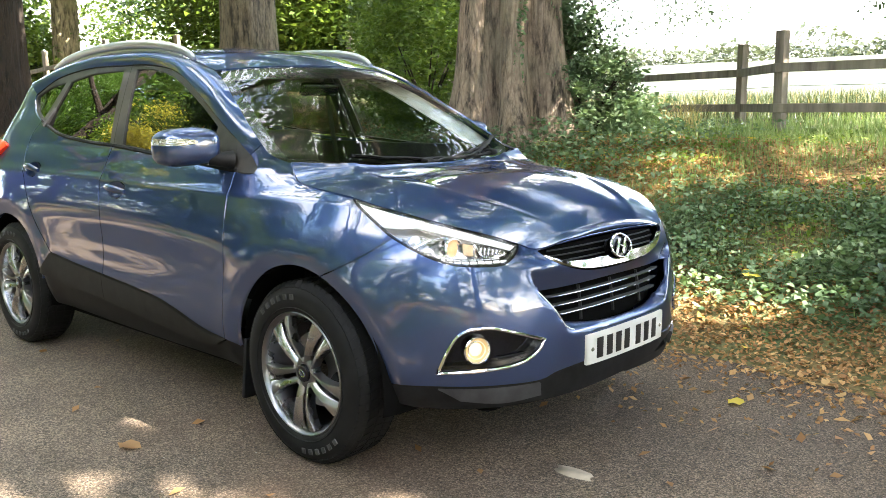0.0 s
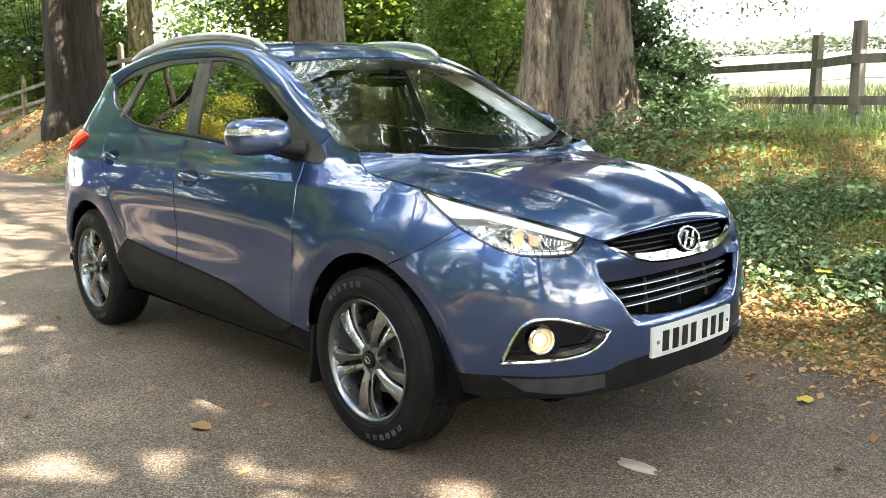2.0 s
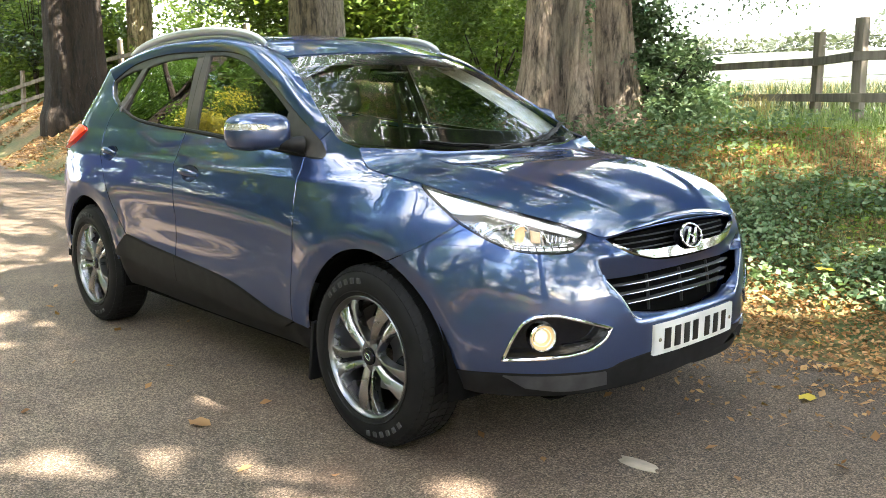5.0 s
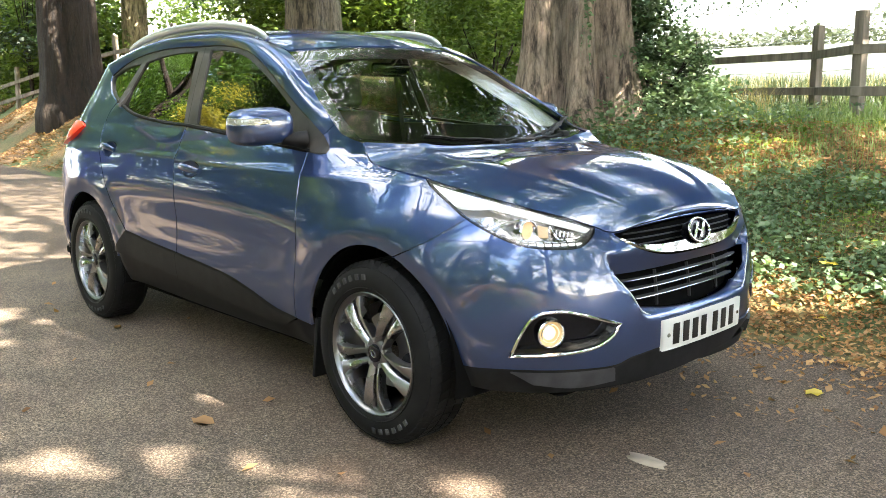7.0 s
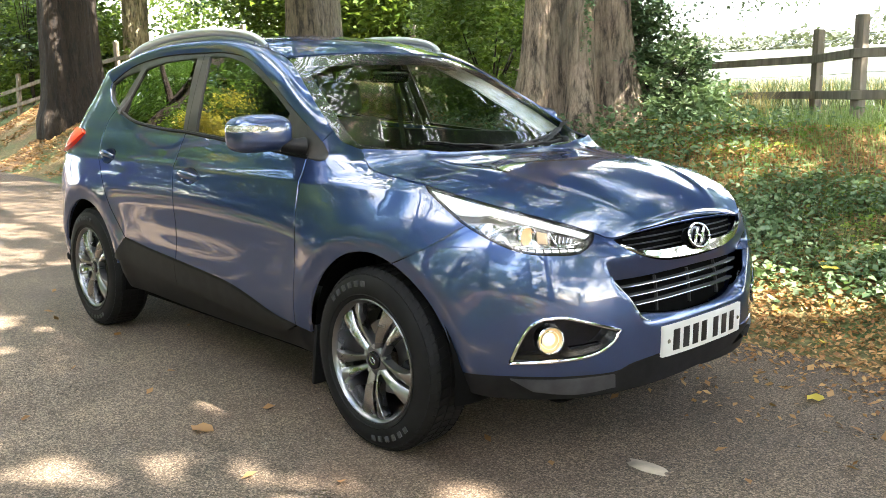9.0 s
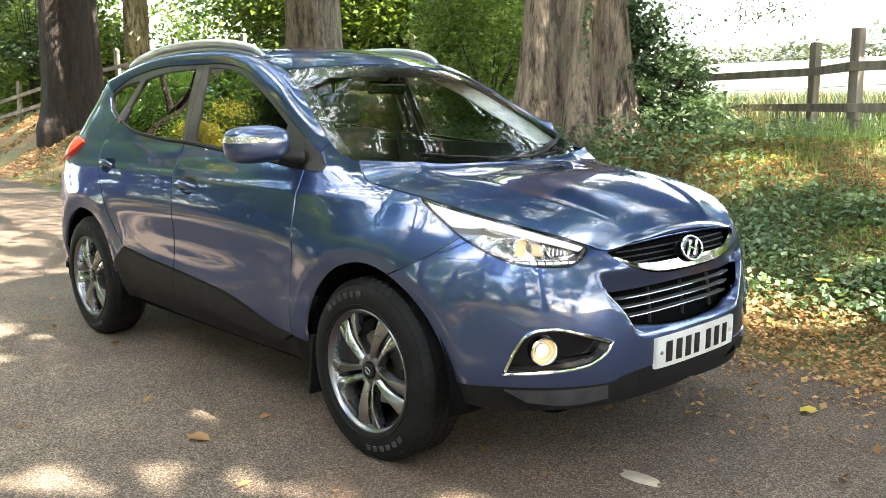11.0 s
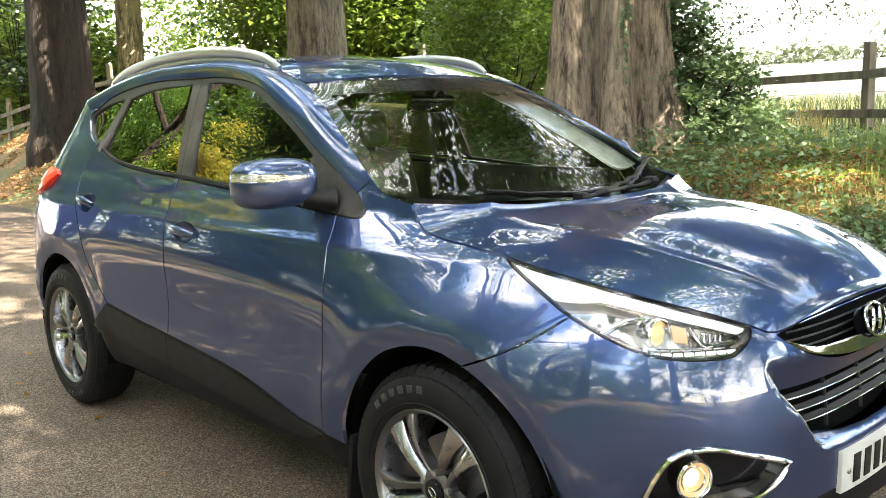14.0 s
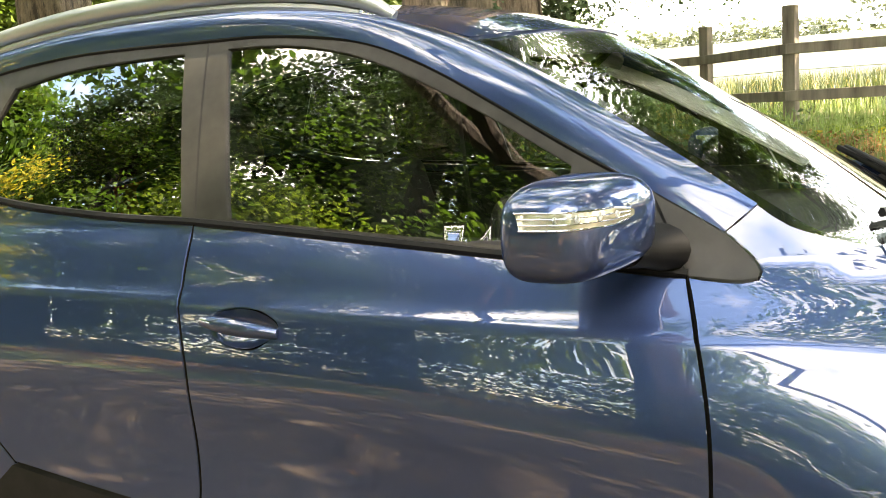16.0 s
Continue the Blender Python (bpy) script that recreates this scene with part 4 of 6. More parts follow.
panel("rear_bumper", run([(-3.016, 0.454), (-3.05, 0.62)], [(-3.05, 0.62), (-3.42, 0.66)], BACK_SEAM, rear_mirrored(BACK_SEAM), rear_mirrored([(-3.05, 0.62), (-3.42, 0.66)]), rear_mirrored([(-3.016, 0.454), (-3.05, 0.62)]),
                         [(2 * TAIL_MID + 3.016, 0.454), (2 * TAIL_MID + 3.02, 0.36)], rear_mirrored(BACK_LOW), shut(BACK_LOW), [(-3.02, 0.36), (-3.016, 0.454)]), PAINT, car, step=0.05)
GATE = [(-3.42, 1.13), (-3.42, 0.66)]
panel("tailgate", run(GATE, BACK_SEAM, rear_mirrored(BACK_SEAM), rear_mirrored(GATE), rear_mirrored([(-3.42, 1.13), (-3.7, 1.12), (TAIL_MID, 1.12)]), shut([(-3.42, 1.13), (-3.7, 1.12), (TAIL_MID, 1.12)])), PAINT, car, step=0.05)
HATCH = [(-3.42, 1.13), (-3.7, 1.12), (TAIL_MID, 1.12)]
HATCH_TOP = [(-2.90, 1.495), (-3.3, 1.515), (TAIL_MID, 1.53)]
panel("rear_window", run(HATCH, rear_mirrored(HATCH), rear_mirrored(QUARTER_BACK), rear_mirrored(HATCH_TOP), shut(HATCH_TOP), QUARTER_BACK), REARGLASS, car, depth=0.0, step=0.06)

# inner shell, floor and arch liners keep the cavities dark
for side in RIGHT_LEFT:
    panel("inner_shell", run([(-2.46, 1.255), (-2.2, 1.19), (-1.55, 1.14), (-0.52, 1.06), (-0.3, 1.08), (0.0, 0.99), (0.12, 0.80)], [(0.12, 0.80), (-0.10, 0.80), (-0.30, 0.70), (-0.42, 0.50), (-0.42, 0.30)],
                             [(-0.42, 0.30), (-2.2, 0.32)], [(-2.2, 0.32), (-2.2, 0.55), (-2.4, 0.76), (-2.64, 0.80), (-2.9, 0.76), (-3.06, 0.55)], [(-3.06, 0.55), (-3.3, 0.7), (-3.2, 1.1), (-2.46, 1.255)]),
          VOID, car, push=0.035, depth=0.0, sides=(side,), step=0.08)
    for cx in (0.02, -2.64):
        rows = []
        for i in range(25):
            t = radians(-12 + 204 * i / 24)
            rows.append([(cx + r * math.cos(t), side * y, 0.36 + r * math.sin(t)) for y, r in ((0.872, 0.412), (0.80, 0.425), (0.60, 0.43), (0.55, 0.30))])
        k = 4
        link_mesh("arch_liner", [p for r in rows for p in r], [(i * k + j, i * k + j + 1, (i + 1) * k + j + 1, (i + 1) * k + j) for i in range(24) for j in range(3)], VOID, car)
    part("mud_flap", box((0.02, 0.17, 0.26), (-0.385, side * 0.80, 0.29), 0.006, (0, 8, 0)), BLACK, car, "black rubber mud flap")
part("underbody", box((3.75, 1.08, 0.22), (-1.25, 0, 0.34), 0.05), VOID, car)
part("undertray", box((1.75, 1.56, 0.05), (-1.32, 0, 0.265), 0.01), VOID, car)
part("undertray", box((0.25, 0.9, 0.05), (0.52, 0, 0.38), 0.01), VOID, car)
part("undertray", box((0.5, 1.5, 0.05), (-3.2, 0, 0.30), 0.01), VOID, car)
part("bulkhead", box((0.05, 1.35, 0.62), (-0.22, 0, 0.72), 0.02), VOID, car)
part("cabin_floor", box((2.8, 1.5, 0.05), (-1.75, 0, 0.42), 0.02), TRIM, car)


# ---- wheels ----
def build_wheel(x, side):
    wheel = new("wheel")
    wheel.parent = car
    wheel.matrix_basis = pose(x, side * 0.7955, 0.351, 0, 36 if x > -1 else 52, 0 if side < 0 else 180)
    tagged(wheel, "alloy wheel with a black tyre")
    w = 0.1125
    prof = [(-0.085, 0.226), (-0.102, 0.235), (-0.110, 0.250), (-w, 0.285), (-0.105, 0.315), (-0.092, 0.335), (-0.080, 0.345), (-0.06, 0.349), (0, 0.350), (0.06, 0.349), (0.080, 0.345), (0.092, 0.335), (0.105, 0.315), (w, 0.285), (0.110, 0.25), (0.100, 0.228), (0.085, 0.22)]
    tyre = part("tyre", revolve(prof, 96), RUBBER, wheel, "black road tyre")
    # tread: circumferential rings of blocks and shoulder lugs
    bm = bmesh.new()
    for row, (y0, y1, n, skew) in enumerate(((-0.098, -0.070, 64, 0.3), (-0.064, -0.026, 60, 0.25), (-0.018, 0.018, 60, 0.0), (0.026, 0.064, 60, -0.25), (0.070, 0.098, 64, -0.3))):
        r0 = 0.353 if abs(y0 + y1) < 0.15 else 0.345
        for i in range(n):
            t0, t1 = 2 * math.pi * (i + 0.08) / n, 2 * math.pi * (i + 0.88) / n
            s = skew * 0.12
            def rad(y):
                return 0.3525 if abs(y) < 0.070 else 0.3525 - (abs(y) - 0.070) * 0.75
            vs = [bm.verts.new(((rad(y) - dn) * math.cos(t + s * (y - y0) / (y1 - y0)), y, (rad(y) - dn) * math.sin(t + s * (y - y0) / (y1 - y0)))) for dn in (0.0, 0.012) for t, y in ((t0, y0), (t1, y0), (t1, y1), (t0, y1))]
            for f in ((0, 1, 2, 3), (0, 4, 5, 1), (1, 5, 6, 2), (2, 6, 7, 3), (3, 7, 4, 0)):
                bm.faces.new([vs[j] for j in f])
    bmesh.ops.recalc_face_normals(bm, faces=bm.faces)
    part("tread", bm, RUBBER, tyre, smooth=False)
    part("sidewall_rib", revolve([(-0.1085, 0.252), (-0.114, 0.255), (-0.1085, 0.258)], 96), RUBBER, tyre)
    for a0, k in ((130, 6), (310, 6)):
        for i in range(k):
            a = radians(a0 + i * 8)
            bm = box((0.022, 0.005, 0.022), (0, 0, 0), 0.003)
            bmesh.ops.transform(bm, matrix=pose(0.295 * math.cos(a), -0.1125, 0.295 * math.sin(a), 0, 90 - math.degrees(a), 0), verts=bm.verts)
            part("sidewall_bar", bm, WORNRUBBER, tyre)
    rim = part("rim", revolve([(-0.080, 0.226), (-0.098, 0.234), (-0.104, 0.238), (-0.107, 0.234), (-0.101, 0.227), (-0.090, 0.221), (-0.07, 0.219)], 72), LIP, wheel, "silver alloy rim")
    part("barrel", revolve([(0.09, 0.225), (0.08, 0.205), (0.0, 0.200), (-0.06, 0.210), (-0.088, 0.220)], 48), ALLOY, rim)
    for k in range(5):
        for d in (-1, 1):
            line, rad = [], []
            for i in range(11):
                t = i / 10
                r = 0.045 + 0.181 * t
                half = 0.0115 + 0.0055 * t + 0.016 * t ** 3
                an = radians(72 * k + 90) + d * (half + 0.0045 + 0.004 * math.sin(math.pi * t)) / r
                line.append((r * math.cos(an), -0.080 - 0.018 * math.sin(math.pi * t * 0.9) - 0.004 * t, r * math.sin(an)))
                rad.append(half)
            bm = bmesh.new()
            rings = []
            for i, p in enumerate(line):
                rr = Vector((p[0], 0, p[2])).normalized()
                sd = Vector((-rr.z, 0, rr.x)) * d
                r = rad[i]
                rings.append([bm.verts.new(Vector(p) + sd * u * r + Vector((0, v, 0))) for u, v in ((-1.0, 0.034), (-0.98, 0.013), (-0.90, 0.011), (-0.15, 0.000), (0.70, -0.004), (0.92, -0.002), (1.0, 0.003), (1.04, 0.036))])
            for i in range(10):
                for j in range(7):
                    bm.faces.new((rings[i][j], rings[i][j + 1], rings[i + 1][j + 1], rings[i + 1][j]))
            bmesh.ops.recalc_face_normals(bm, faces=bm.faces)
            part("spoke", bm, ALLOY, rim)
        a = radians(72 * k + 90 + 36)
        bm = revolve([(-0.086, 0.0001), (-0.086, 0.009), (-0.078, 0.011), (-0.06, 0.011)], 6)
        bmesh.ops.translate(bm, vec=(0.052 * math.cos(a), 0, 0.052 * math.sin(a)), verts=bm.verts)
        part("wheel_nut", bm, SILVER, rim)
    part("hub", revolve([(-0.05, 0.064), (-0.074, 0.062), (-0.082, 0.050), (-0.082, 0.036)], 40), DARKALLOY, rim)
    part("centre_cap", revolve([(-0.092, 0.0001), (-0.092, 0.028), (-0.089, 0.034), (-0.08, 0.035)], 32), GLOSS, rim, "gloss black centre cap")
    part("cap_ring", tube([(0.017 * math.cos(t), -0.093, 0.010 * math.sin(t)) for t in np.linspace(0, 2 * math.pi, 20, endpoint=False)], 0.0018, 6, closed=True), CHROME, rim)
    part("brake_disc", revolve([(-0.015, 0.06), (-0.015, 0.145), (0.01, 0.145), (0.01, 0.06)], 48), DISC, wheel, "steel brake disc")
    part("caliper", box((0.09, 0.08, 0.16), (0.135, -0.012, 0.02), 0.02), BLACK, wheel)
    return wheel


for x in (0.0, XR):
    for side in RIGHT_LEFT:
        build_wheel(x, side)


# ---- door mirrors ----
def door_mirror(side):
    bm = bmesh.new()
    bmesh.ops.create_uvsphere(bm, u_segments=40, v_segments=24, radius=1.0)
    for v in bm.verts:
        x, y, z = v.co
        x, y, z = (math.copysign(abs(c) ** 0.60, c) for c in (x, y, z))
        out = (1 - y) / 2
        z *= 1 - 0.12 * (1 - out) - (0.22 * out * out if z > 0 else 0.0)
        x *= 0.75 if x < 0 else 1.0
        if z > 0:
            z *= 1.12 - 0.10 * (1 - out)
        v.co = (x * 0.086 - 0.075 * out + 0.03, y * 0.116, z * 0.082 - 0.006 * out)
    bmesh.ops.transform(bm, matrix=Matrix.Translation((-0.645, -0.937, 1.188)), verts=bm.verts)
    if side > 0:
        bmesh.ops.scale(bm, vec=(1, -1, 1), verts=bm.verts)
        bmesh.ops.reverse_faces(bm, faces=bm.faces)
    ob = part("door_mirror", bm, PAINT, car, "body-coloured door mirror")
    s = side
    part("mirror_glass", box((0.006, 0.17, 0.10), (-0.712, s * 0.915, 1.182), 0.003, (0, 0, s * 12)), CHROME, ob, "mirror glass")
    part("mirror_arm", tube([(-0.56, s * 0.775, 1.125), (-0.575, s * 0.815, 1.130), (-0.60, s * 0.86, 1.140)], [0.055, 0.042, 0.045], 14, 0.75), BLACK, ob, "black plastic arm")
    return ob


def mirror_indicator(ob, side):
    """A clear strip laid on the front of the housing."""
    from mathutils.bvhtree import BVHTree
    bvh = BVHTree.FromPolygons([v.co for v in ob.data.vertices], [tuple(p.vertices) for p in ob.data.polygons])

    def on(y, z):
        src, dst = Vector((0.25, side * 1.55, z)), Vector((-0.66 - 0.5 * max(0, y - 0.93), side * y, z))
        hit = bvh.ray_cast(src, (dst - src).normalized())
        return (hit[0] + hit[1] * 0.003) if hit[0] else None
    ys = np.linspace(0.858, 1.050, 26)
    verts, faces = [], []
    for i, y in enumerate(ys):
        h = 0.003 + 0.009 * min(1, (i + 0.3) / 9) ** 0.7
        for k in range(4):
            z = 1.206 + h * (k / 1.5 - 1) * 1.0
            p = on(y, z)
            verts.append(p if p else verts[-4])
    for i in range(len(ys) - 1):
        for k in range(3):
            q = (i * 4 + k, i * 4 + k + 1, (i + 1) * 4 + k + 1, (i + 1) * 4 + k)
            faces.append(q if side < 0 else q[::-1])
    strip = link_mesh("mirror_indicator", verts, faces, CLEARPLASTIC, ob, "clear ribbed indicator strip")
    for k, r in ((0, 0.0014), (3, 0.0014), (1, 0.0008), (2, 0.0008)):
        part("indicator_rib", tube([verts[i * 4 + k] for i in range(2, len(ys))], r, 6), CHROME, strip)
    for f in (0.915, 0.955, 0.99, 1.015):
        p = on(f, 1.208)
        if p:
            bm = revolve([(0.001, 0.0001), (0.002, 0.004), (0.0, 0.0055)], 14)
            bmesh.ops.transform(bm, matrix=Matrix.Translation(p) @ Vector((1, 0.4 * side, 0.1)).to_track_quat("Y", "Z").to_matrix().to_4x4(), verts=bm.verts)
            part("indicator_led", bm, SILVER, strip)


for side in RIGHT_LEFT:
    housing = door_mirror(side)
    mirror_indicator(housing, side)
    if side > 0:  # this one is folded back
        housing.matrix_basis = Matrix.Translation((-0.575, 0.86, 0)) @ Matrix.Rotation(radians(50), 4, "Z") @ Matrix.Translation((0.575, -0.80, 0))


# pale inner trim along the windscreen pillars
for side in RIGHT_LEFT:
    rows = []
    for p in spaced(smooth_line(STRIP_TOP[:5], 0.03), 16):
        rows.append([(p[0] - 0.02 - 0.05 * t, side * (p[1] - 0.015 - 0.115 * t), p[2] - 0.030 - 0.02 * math.sin(math.pi * t)) for t in np.linspace(0, 1, 6)])
    loft("pillar_trim", rows, PILLAR, 0.008, "pale grey inner pillar trim")


# ---- wipers ----
def screen_point(u, v):
    """u from the foot (0) to the header (1), v across."""
    line = spaced(smooth_line(SCREEN_LINE, 0.03), 60)
    p = line[int(u * 59)]
    bow, crown = curve(p[0], TOP_BOW), curve(p[0], TOP_CROWN)
    return Vector((p[0] + bow * (1 - v * v), p[1] * v, p[2] + crown * (1 - v * v)))


for v0, v1, u1 in ((0.60, -0.55, 0.075), (-0.10, 0.93, 0.13)):
    pts = [screen_point(0.02 + u1 * t, v0 + (v1 - v0) * t) + Vector((0.012, 0, 0.024)) for t in np.linspace(0, 1, 14)]
    wiper = part("wiper", tube(pts, [0.013 - 0.005 * t for t in np.linspace(0, 1, 14)], 8, 0.6), BLACK, car, "black windscreen wiper")
    blade = [screen_point(0.045 + u1 * 0.9 * t, v1 + (v0 - v1) * 0.62 * (1 - t)) + Vector((0.004, 0, 0.012)) for t in np.linspace(0, 1, 14)]
    part("wiper_blade", tube(blade, 0.007, 6, 1.4), BLACK, wiper)
    part("wiper_pivot", box((0.05, 0.05, 0.03), pts[0], 0.012), BLACK, wiper)


# ---- cabin ----
def seat(x, y, parent_car, wide=0.50, back=0.62, head=True):
    s = new("seat")
    s.parent = parent_car
    s.location = (x, y, 0.45)
    tagged(s, "charcoal cloth seat")
    part("seat_cushion", box((0.52, wide, 0.16), (0.0, 0, 0.14), 0.05, (0, -8, 0), 4), CLOTH, s)
    part("backrest", box((0.13, wide, back), (-0.30, 0, 0.46), 0.055, (0, -17, 0), 4), CLOTH, s)
    if head:
        part("headrest", box((0.10, 0.27, 0.19), (-0.415, 0, 0.875), 0.045, (0, -12, 0), 4), CLOTH, s)
        for d in (-0.06, 0.06):
            part("headrest_post", tube([(-0.385, d, 0.70), (-0.41, d, 0.84)], 0.006), DARKALLOY, s)


for y in (-0.37, 0.37):
    seat(-1.42, y, car)
    seat(-2.25, y, car, 0.58, 0.58)
dash_rows = []
for k, (dx, z) in enumerate(((-0.30, 1.05), (-0.42, 1.065), (-0.60, 1.06), (-0.72, 1.03), (-0.78, 0.95), (-0.76, 0.80), (-0.70, 0.60))):
    dash_rows.append([(dx + 0.10 * (1 - v * v), 0.70 * v, z + 0.03 * math.exp(-((v + 0.55) / 0.3) ** 2) * (1 if 0 < k < 4 else 0)) for v in np.linspace(-1, 1, 25)])
loft("dashboard", dash_rows, TRIM, 0.01, "dark plastic dashboard")
wheel_line = [(-0.93 + 0.185 * math.sin(t) * -0.38, -0.37 + 0.185 * math.cos(t), 0.985 + 0.185 * math.sin(t) * 0.92) for t in np.linspace(0, 2 * math.pi, 40, endpoint=False)]
steering = part("steering_wheel", tube(wheel_line, 0.016, 10, closed=True), TRIM, car, "dark steering wheel")
part("steering_boss", box((0.06, 0.15, 0.12), (-0.93, -0.37, 0.97), 0.03, (0, -22, 0), 3), TRIM, steering)
for d in (-1, 1):
    part("steering_spoke", box((0.02, 0.11, 0.03), (-0.93, -0.37 + d * 0.12, 0.985), 0.008, (0, -22, 0)), TRIM, steering)
part("interior_mirror", box((0.04, 0.24, 0.07), (-0.93, 0, 1.43), 0.018, (0, 20, 0), 3), GLOSS, car, "interior mirror")
part("mirror_stem", tube([(-0.86, 0, 1.50), (-0.92, 0, 1.45)], 0.012), GLOSS, car)
loft("headlining", across(STRIP_TOP[4:], 14, lift=-0.045, edge=0.93), PALE, 0.01, "pale headlining")
for side in RIGHT_LEFT:
    for foot, top in (((-1.55, 0.745, 1.16), (-1.60, 0.60, 1.54)), ((-2.43, 0.74, 1.25), (-2.30, 0.58, 1.50))):
        part("pillar_trim", tube([(foot[0], side * foot[1], foot[2]), (top[0], side * top[1], top[2])], 0.055, 8, 0.4), TRIM, car)
    part("seat_belt", tube([(-1.60, side * 0.60, 1.45), (-1.60, side * 0.67, 1.0)], 0.018, 6, 0.2), TRIM, car)
    part("door_card", box((1.9, 0.03, 0.55), (-1.5, side * 0.765, 0.86), 0.01), TRIM, car)


# ---- ground ----
def lane_edge(x):
    """Where the bank begins, beyond the car."""
    return 1.35 + 0.085 * max(0.0, -x - 1.0) - 0.10 * max(0.0, x - 1.0) + 0.10 * math.sin(x * 1.3) + 0.06 * math.sin(x * 3.1 + 1)


def near_edge(x):
    return -4.3 - 0.03 * abs(x) + 0.12 * math.sin(x * 0.9 + 2)


BANK = ((0.0, 0.0), (0.3, 0.05), (0.9, 0.27), (1.8, 0.58), (2.7, 0.86), (3.3, 1.00), (4.7, 1.03), (7.0, 1.10), (14, 1.25), (30, 1.9), (80, 5.0), (400, 12.0))


def ground_z(x, y):
    d, e = y - lane_edge(x), near_edge(x) - y
    bump = 0.035 * noise.noise((x * 0.9, y * 0.9, 0)) + 0.015 * noise.noise((x * 3, y * 3, 4))
    if d > 0:
        steep = max(0.0, min(1.0, (-x - 6.0) / 5.0))
        return curve(d, BANK) * (1 + 0.7 * steep * max(0.0, 1 - max(0.0, d - 4) / 8)) + bump * min(1, d / 0.8) - 0.012 * max(0, 1 - d / 0.15)
    if e > 0:
        return curve(e, ((0, 0), (0.6, 0.10), (2.0, 0.35), (6, 0.6), (60, 1.5), (400, 2))) + bump * min(1, e)
    return -0.012


def grid_sheet(name, xs, ys, zf, mat):
    verts = [(x, y, zf(x, y)) for x in xs for y in ys]
    k = len(ys)
    faces = [(i * k + j, (i + 1) * k + j, (i + 1) * k + j + 1, i * k + j + 1) for i in range(len(xs) - 1) for j in range(k - 1)]
    return link_mesh(name, verts, faces, mat)


def spread(lo, hi, near, far_step, growth=1.25, around=0.0):
    """Coordinates that are dense near a place and coarser away from it."""
    out, s, x = [around], near, around
    while x < hi:
        x += s
        out.append(min(x, hi))
        if x > around + 7:
            s = min(s * growth, far_step)
    x, s = around, near
    while x > lo:
        x -= s
        out.insert(0, max(x, lo))
        if x < around - 7:
            s = min(s * growth, far_step)
    return out


ground = grid_sheet("ground", spread(-450, 450, 0.14, 40, 1.2, -2.0), spread(-450, 450, 0.14, 40, 1.2, 2.0), ground_z, SOIL)
tagged(ground, "leafy grass bank and verge beside the lane", "ground", kind="structure")
road_x = spread(-120, 90, 0.30, 6, 1.2, 0.0)
verts, faces = [], []
RN = 17
for x in road_x:
    a, b = near_edge(x) - 0.15, lane_edge(x) + 0.12
    for j in range(RN):
        t = j / (RN - 1)
        verts.append((x, a + (b - a) * t, 0.0 - (0.010 if j in (0, RN - 1) else 0.0)))
for i in range(len(road_x) - 1):
    for j in range(RN - 1):
        faces.append((i * RN + j, (i + 1) * RN + j, (i + 1) * RN + j + 1, i * RN + j + 1))
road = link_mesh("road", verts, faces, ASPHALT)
tagged(road, "worn brown-grey asphalt lane with dappled shade", "road", kind="structure")
field_y = spread(9, 420, 1.2, 30, 1.2, 9.0)
field = grid_sheet("field", spread(-200, 250, 2.0, 20, 1.2, 5.0), field_y, lambda x, y: ground_z(x, y) + 0.03 + min(0.6, 0.02 * (y - 9)), FIELD)
tagged(field, "sunlit rough field of tall pale grass", "field", kind="structure")


# ---- leaves, grass, litter ----
def fast_mesh(name, verts, quads, mat, parent=None):
    """A mesh from arrays: verts n x 3, quads m x 4."""
    me = bpy.data.meshes.new(name)
    me.vertices.add(len(verts))
    me.vertices.foreach_set("co", np.asarray(verts, np.float32).ravel())
    q = np.asarray(quads, np.int32)
    me.loops.add(q.size)
    me.loops.foreach_set("vertex_index", q.ravel())
    me.polygons.add(len(q))
    me.polygons.foreach_set("loop_start", np.arange(0, q.size, 4, dtype=np.int32))
    me.update(calc_edges=True)
    me.validate()
    me.materials.append(mat)
    ob = new(name, me)
    if parent is not None:
        ob.parent = parent
    return ob


def leaf_cloud(rng, places, size, up=0.4, droop=0.0, vary=0.5, slim=0.62):
    """Folded leaves of two quads each at the places given."""
    n = len(places)
    ax = rng.normal(size=(n, 3))
    ax[:, 2] = ax[:, 2] * 0.5 - droop
    ax /= np.linalg.norm(ax, axis=1, keepdims=True)
    nr = rng.normal(size=(n, 3))
    nr[:, 2] = np.abs(nr[:, 2]) + up * 2
    side = np.cross(ax, nr)
    side /= np.linalg.norm(side, axis=1, keepdims=True) + 1e-9
    nr = np.cross(side, ax)
    s = size * (1 - vary / 2 + vary * rng.random((n, 1)))
    w = s * slim * 0.5
    base, tip = places - ax * s * 0.5, places + ax * s * 0.5
    l1, r1 = places - side * w + nr * w * 0.35 - ax * s * 0.05, places + side * w + nr * w * 0.35 - ax * s * 0.05
    verts = np.stack([base, r1, tip, l1], 1).reshape(-1, 3)
    return verts, np.arange(4 * n).reshape(n, 4)


def blob_places(rng, n, centre, radii, shellness=0.55, clumps=0, clump_r=0.35, per=90):
    """Places in an uneven crown: many small clumps with gaps between them."""
    c, r = np.array(centre, float), np.array(radii, float)
    k = clumps or max(6, n // per)
    d = rng.normal(size=(k, 3))
    d /= np.linalg.norm(d, axis=1, keepdims=True)
    cc = c + d * r * (shellness + (1 - shellness) * rng.random((k, 1)) ** 0.5)
    pick = rng.integers(0, k, n)
    off = rng.normal(size=(n, 3)) * clump_r * np.array((1, 1, 0.55))
    return cc[pick] + off


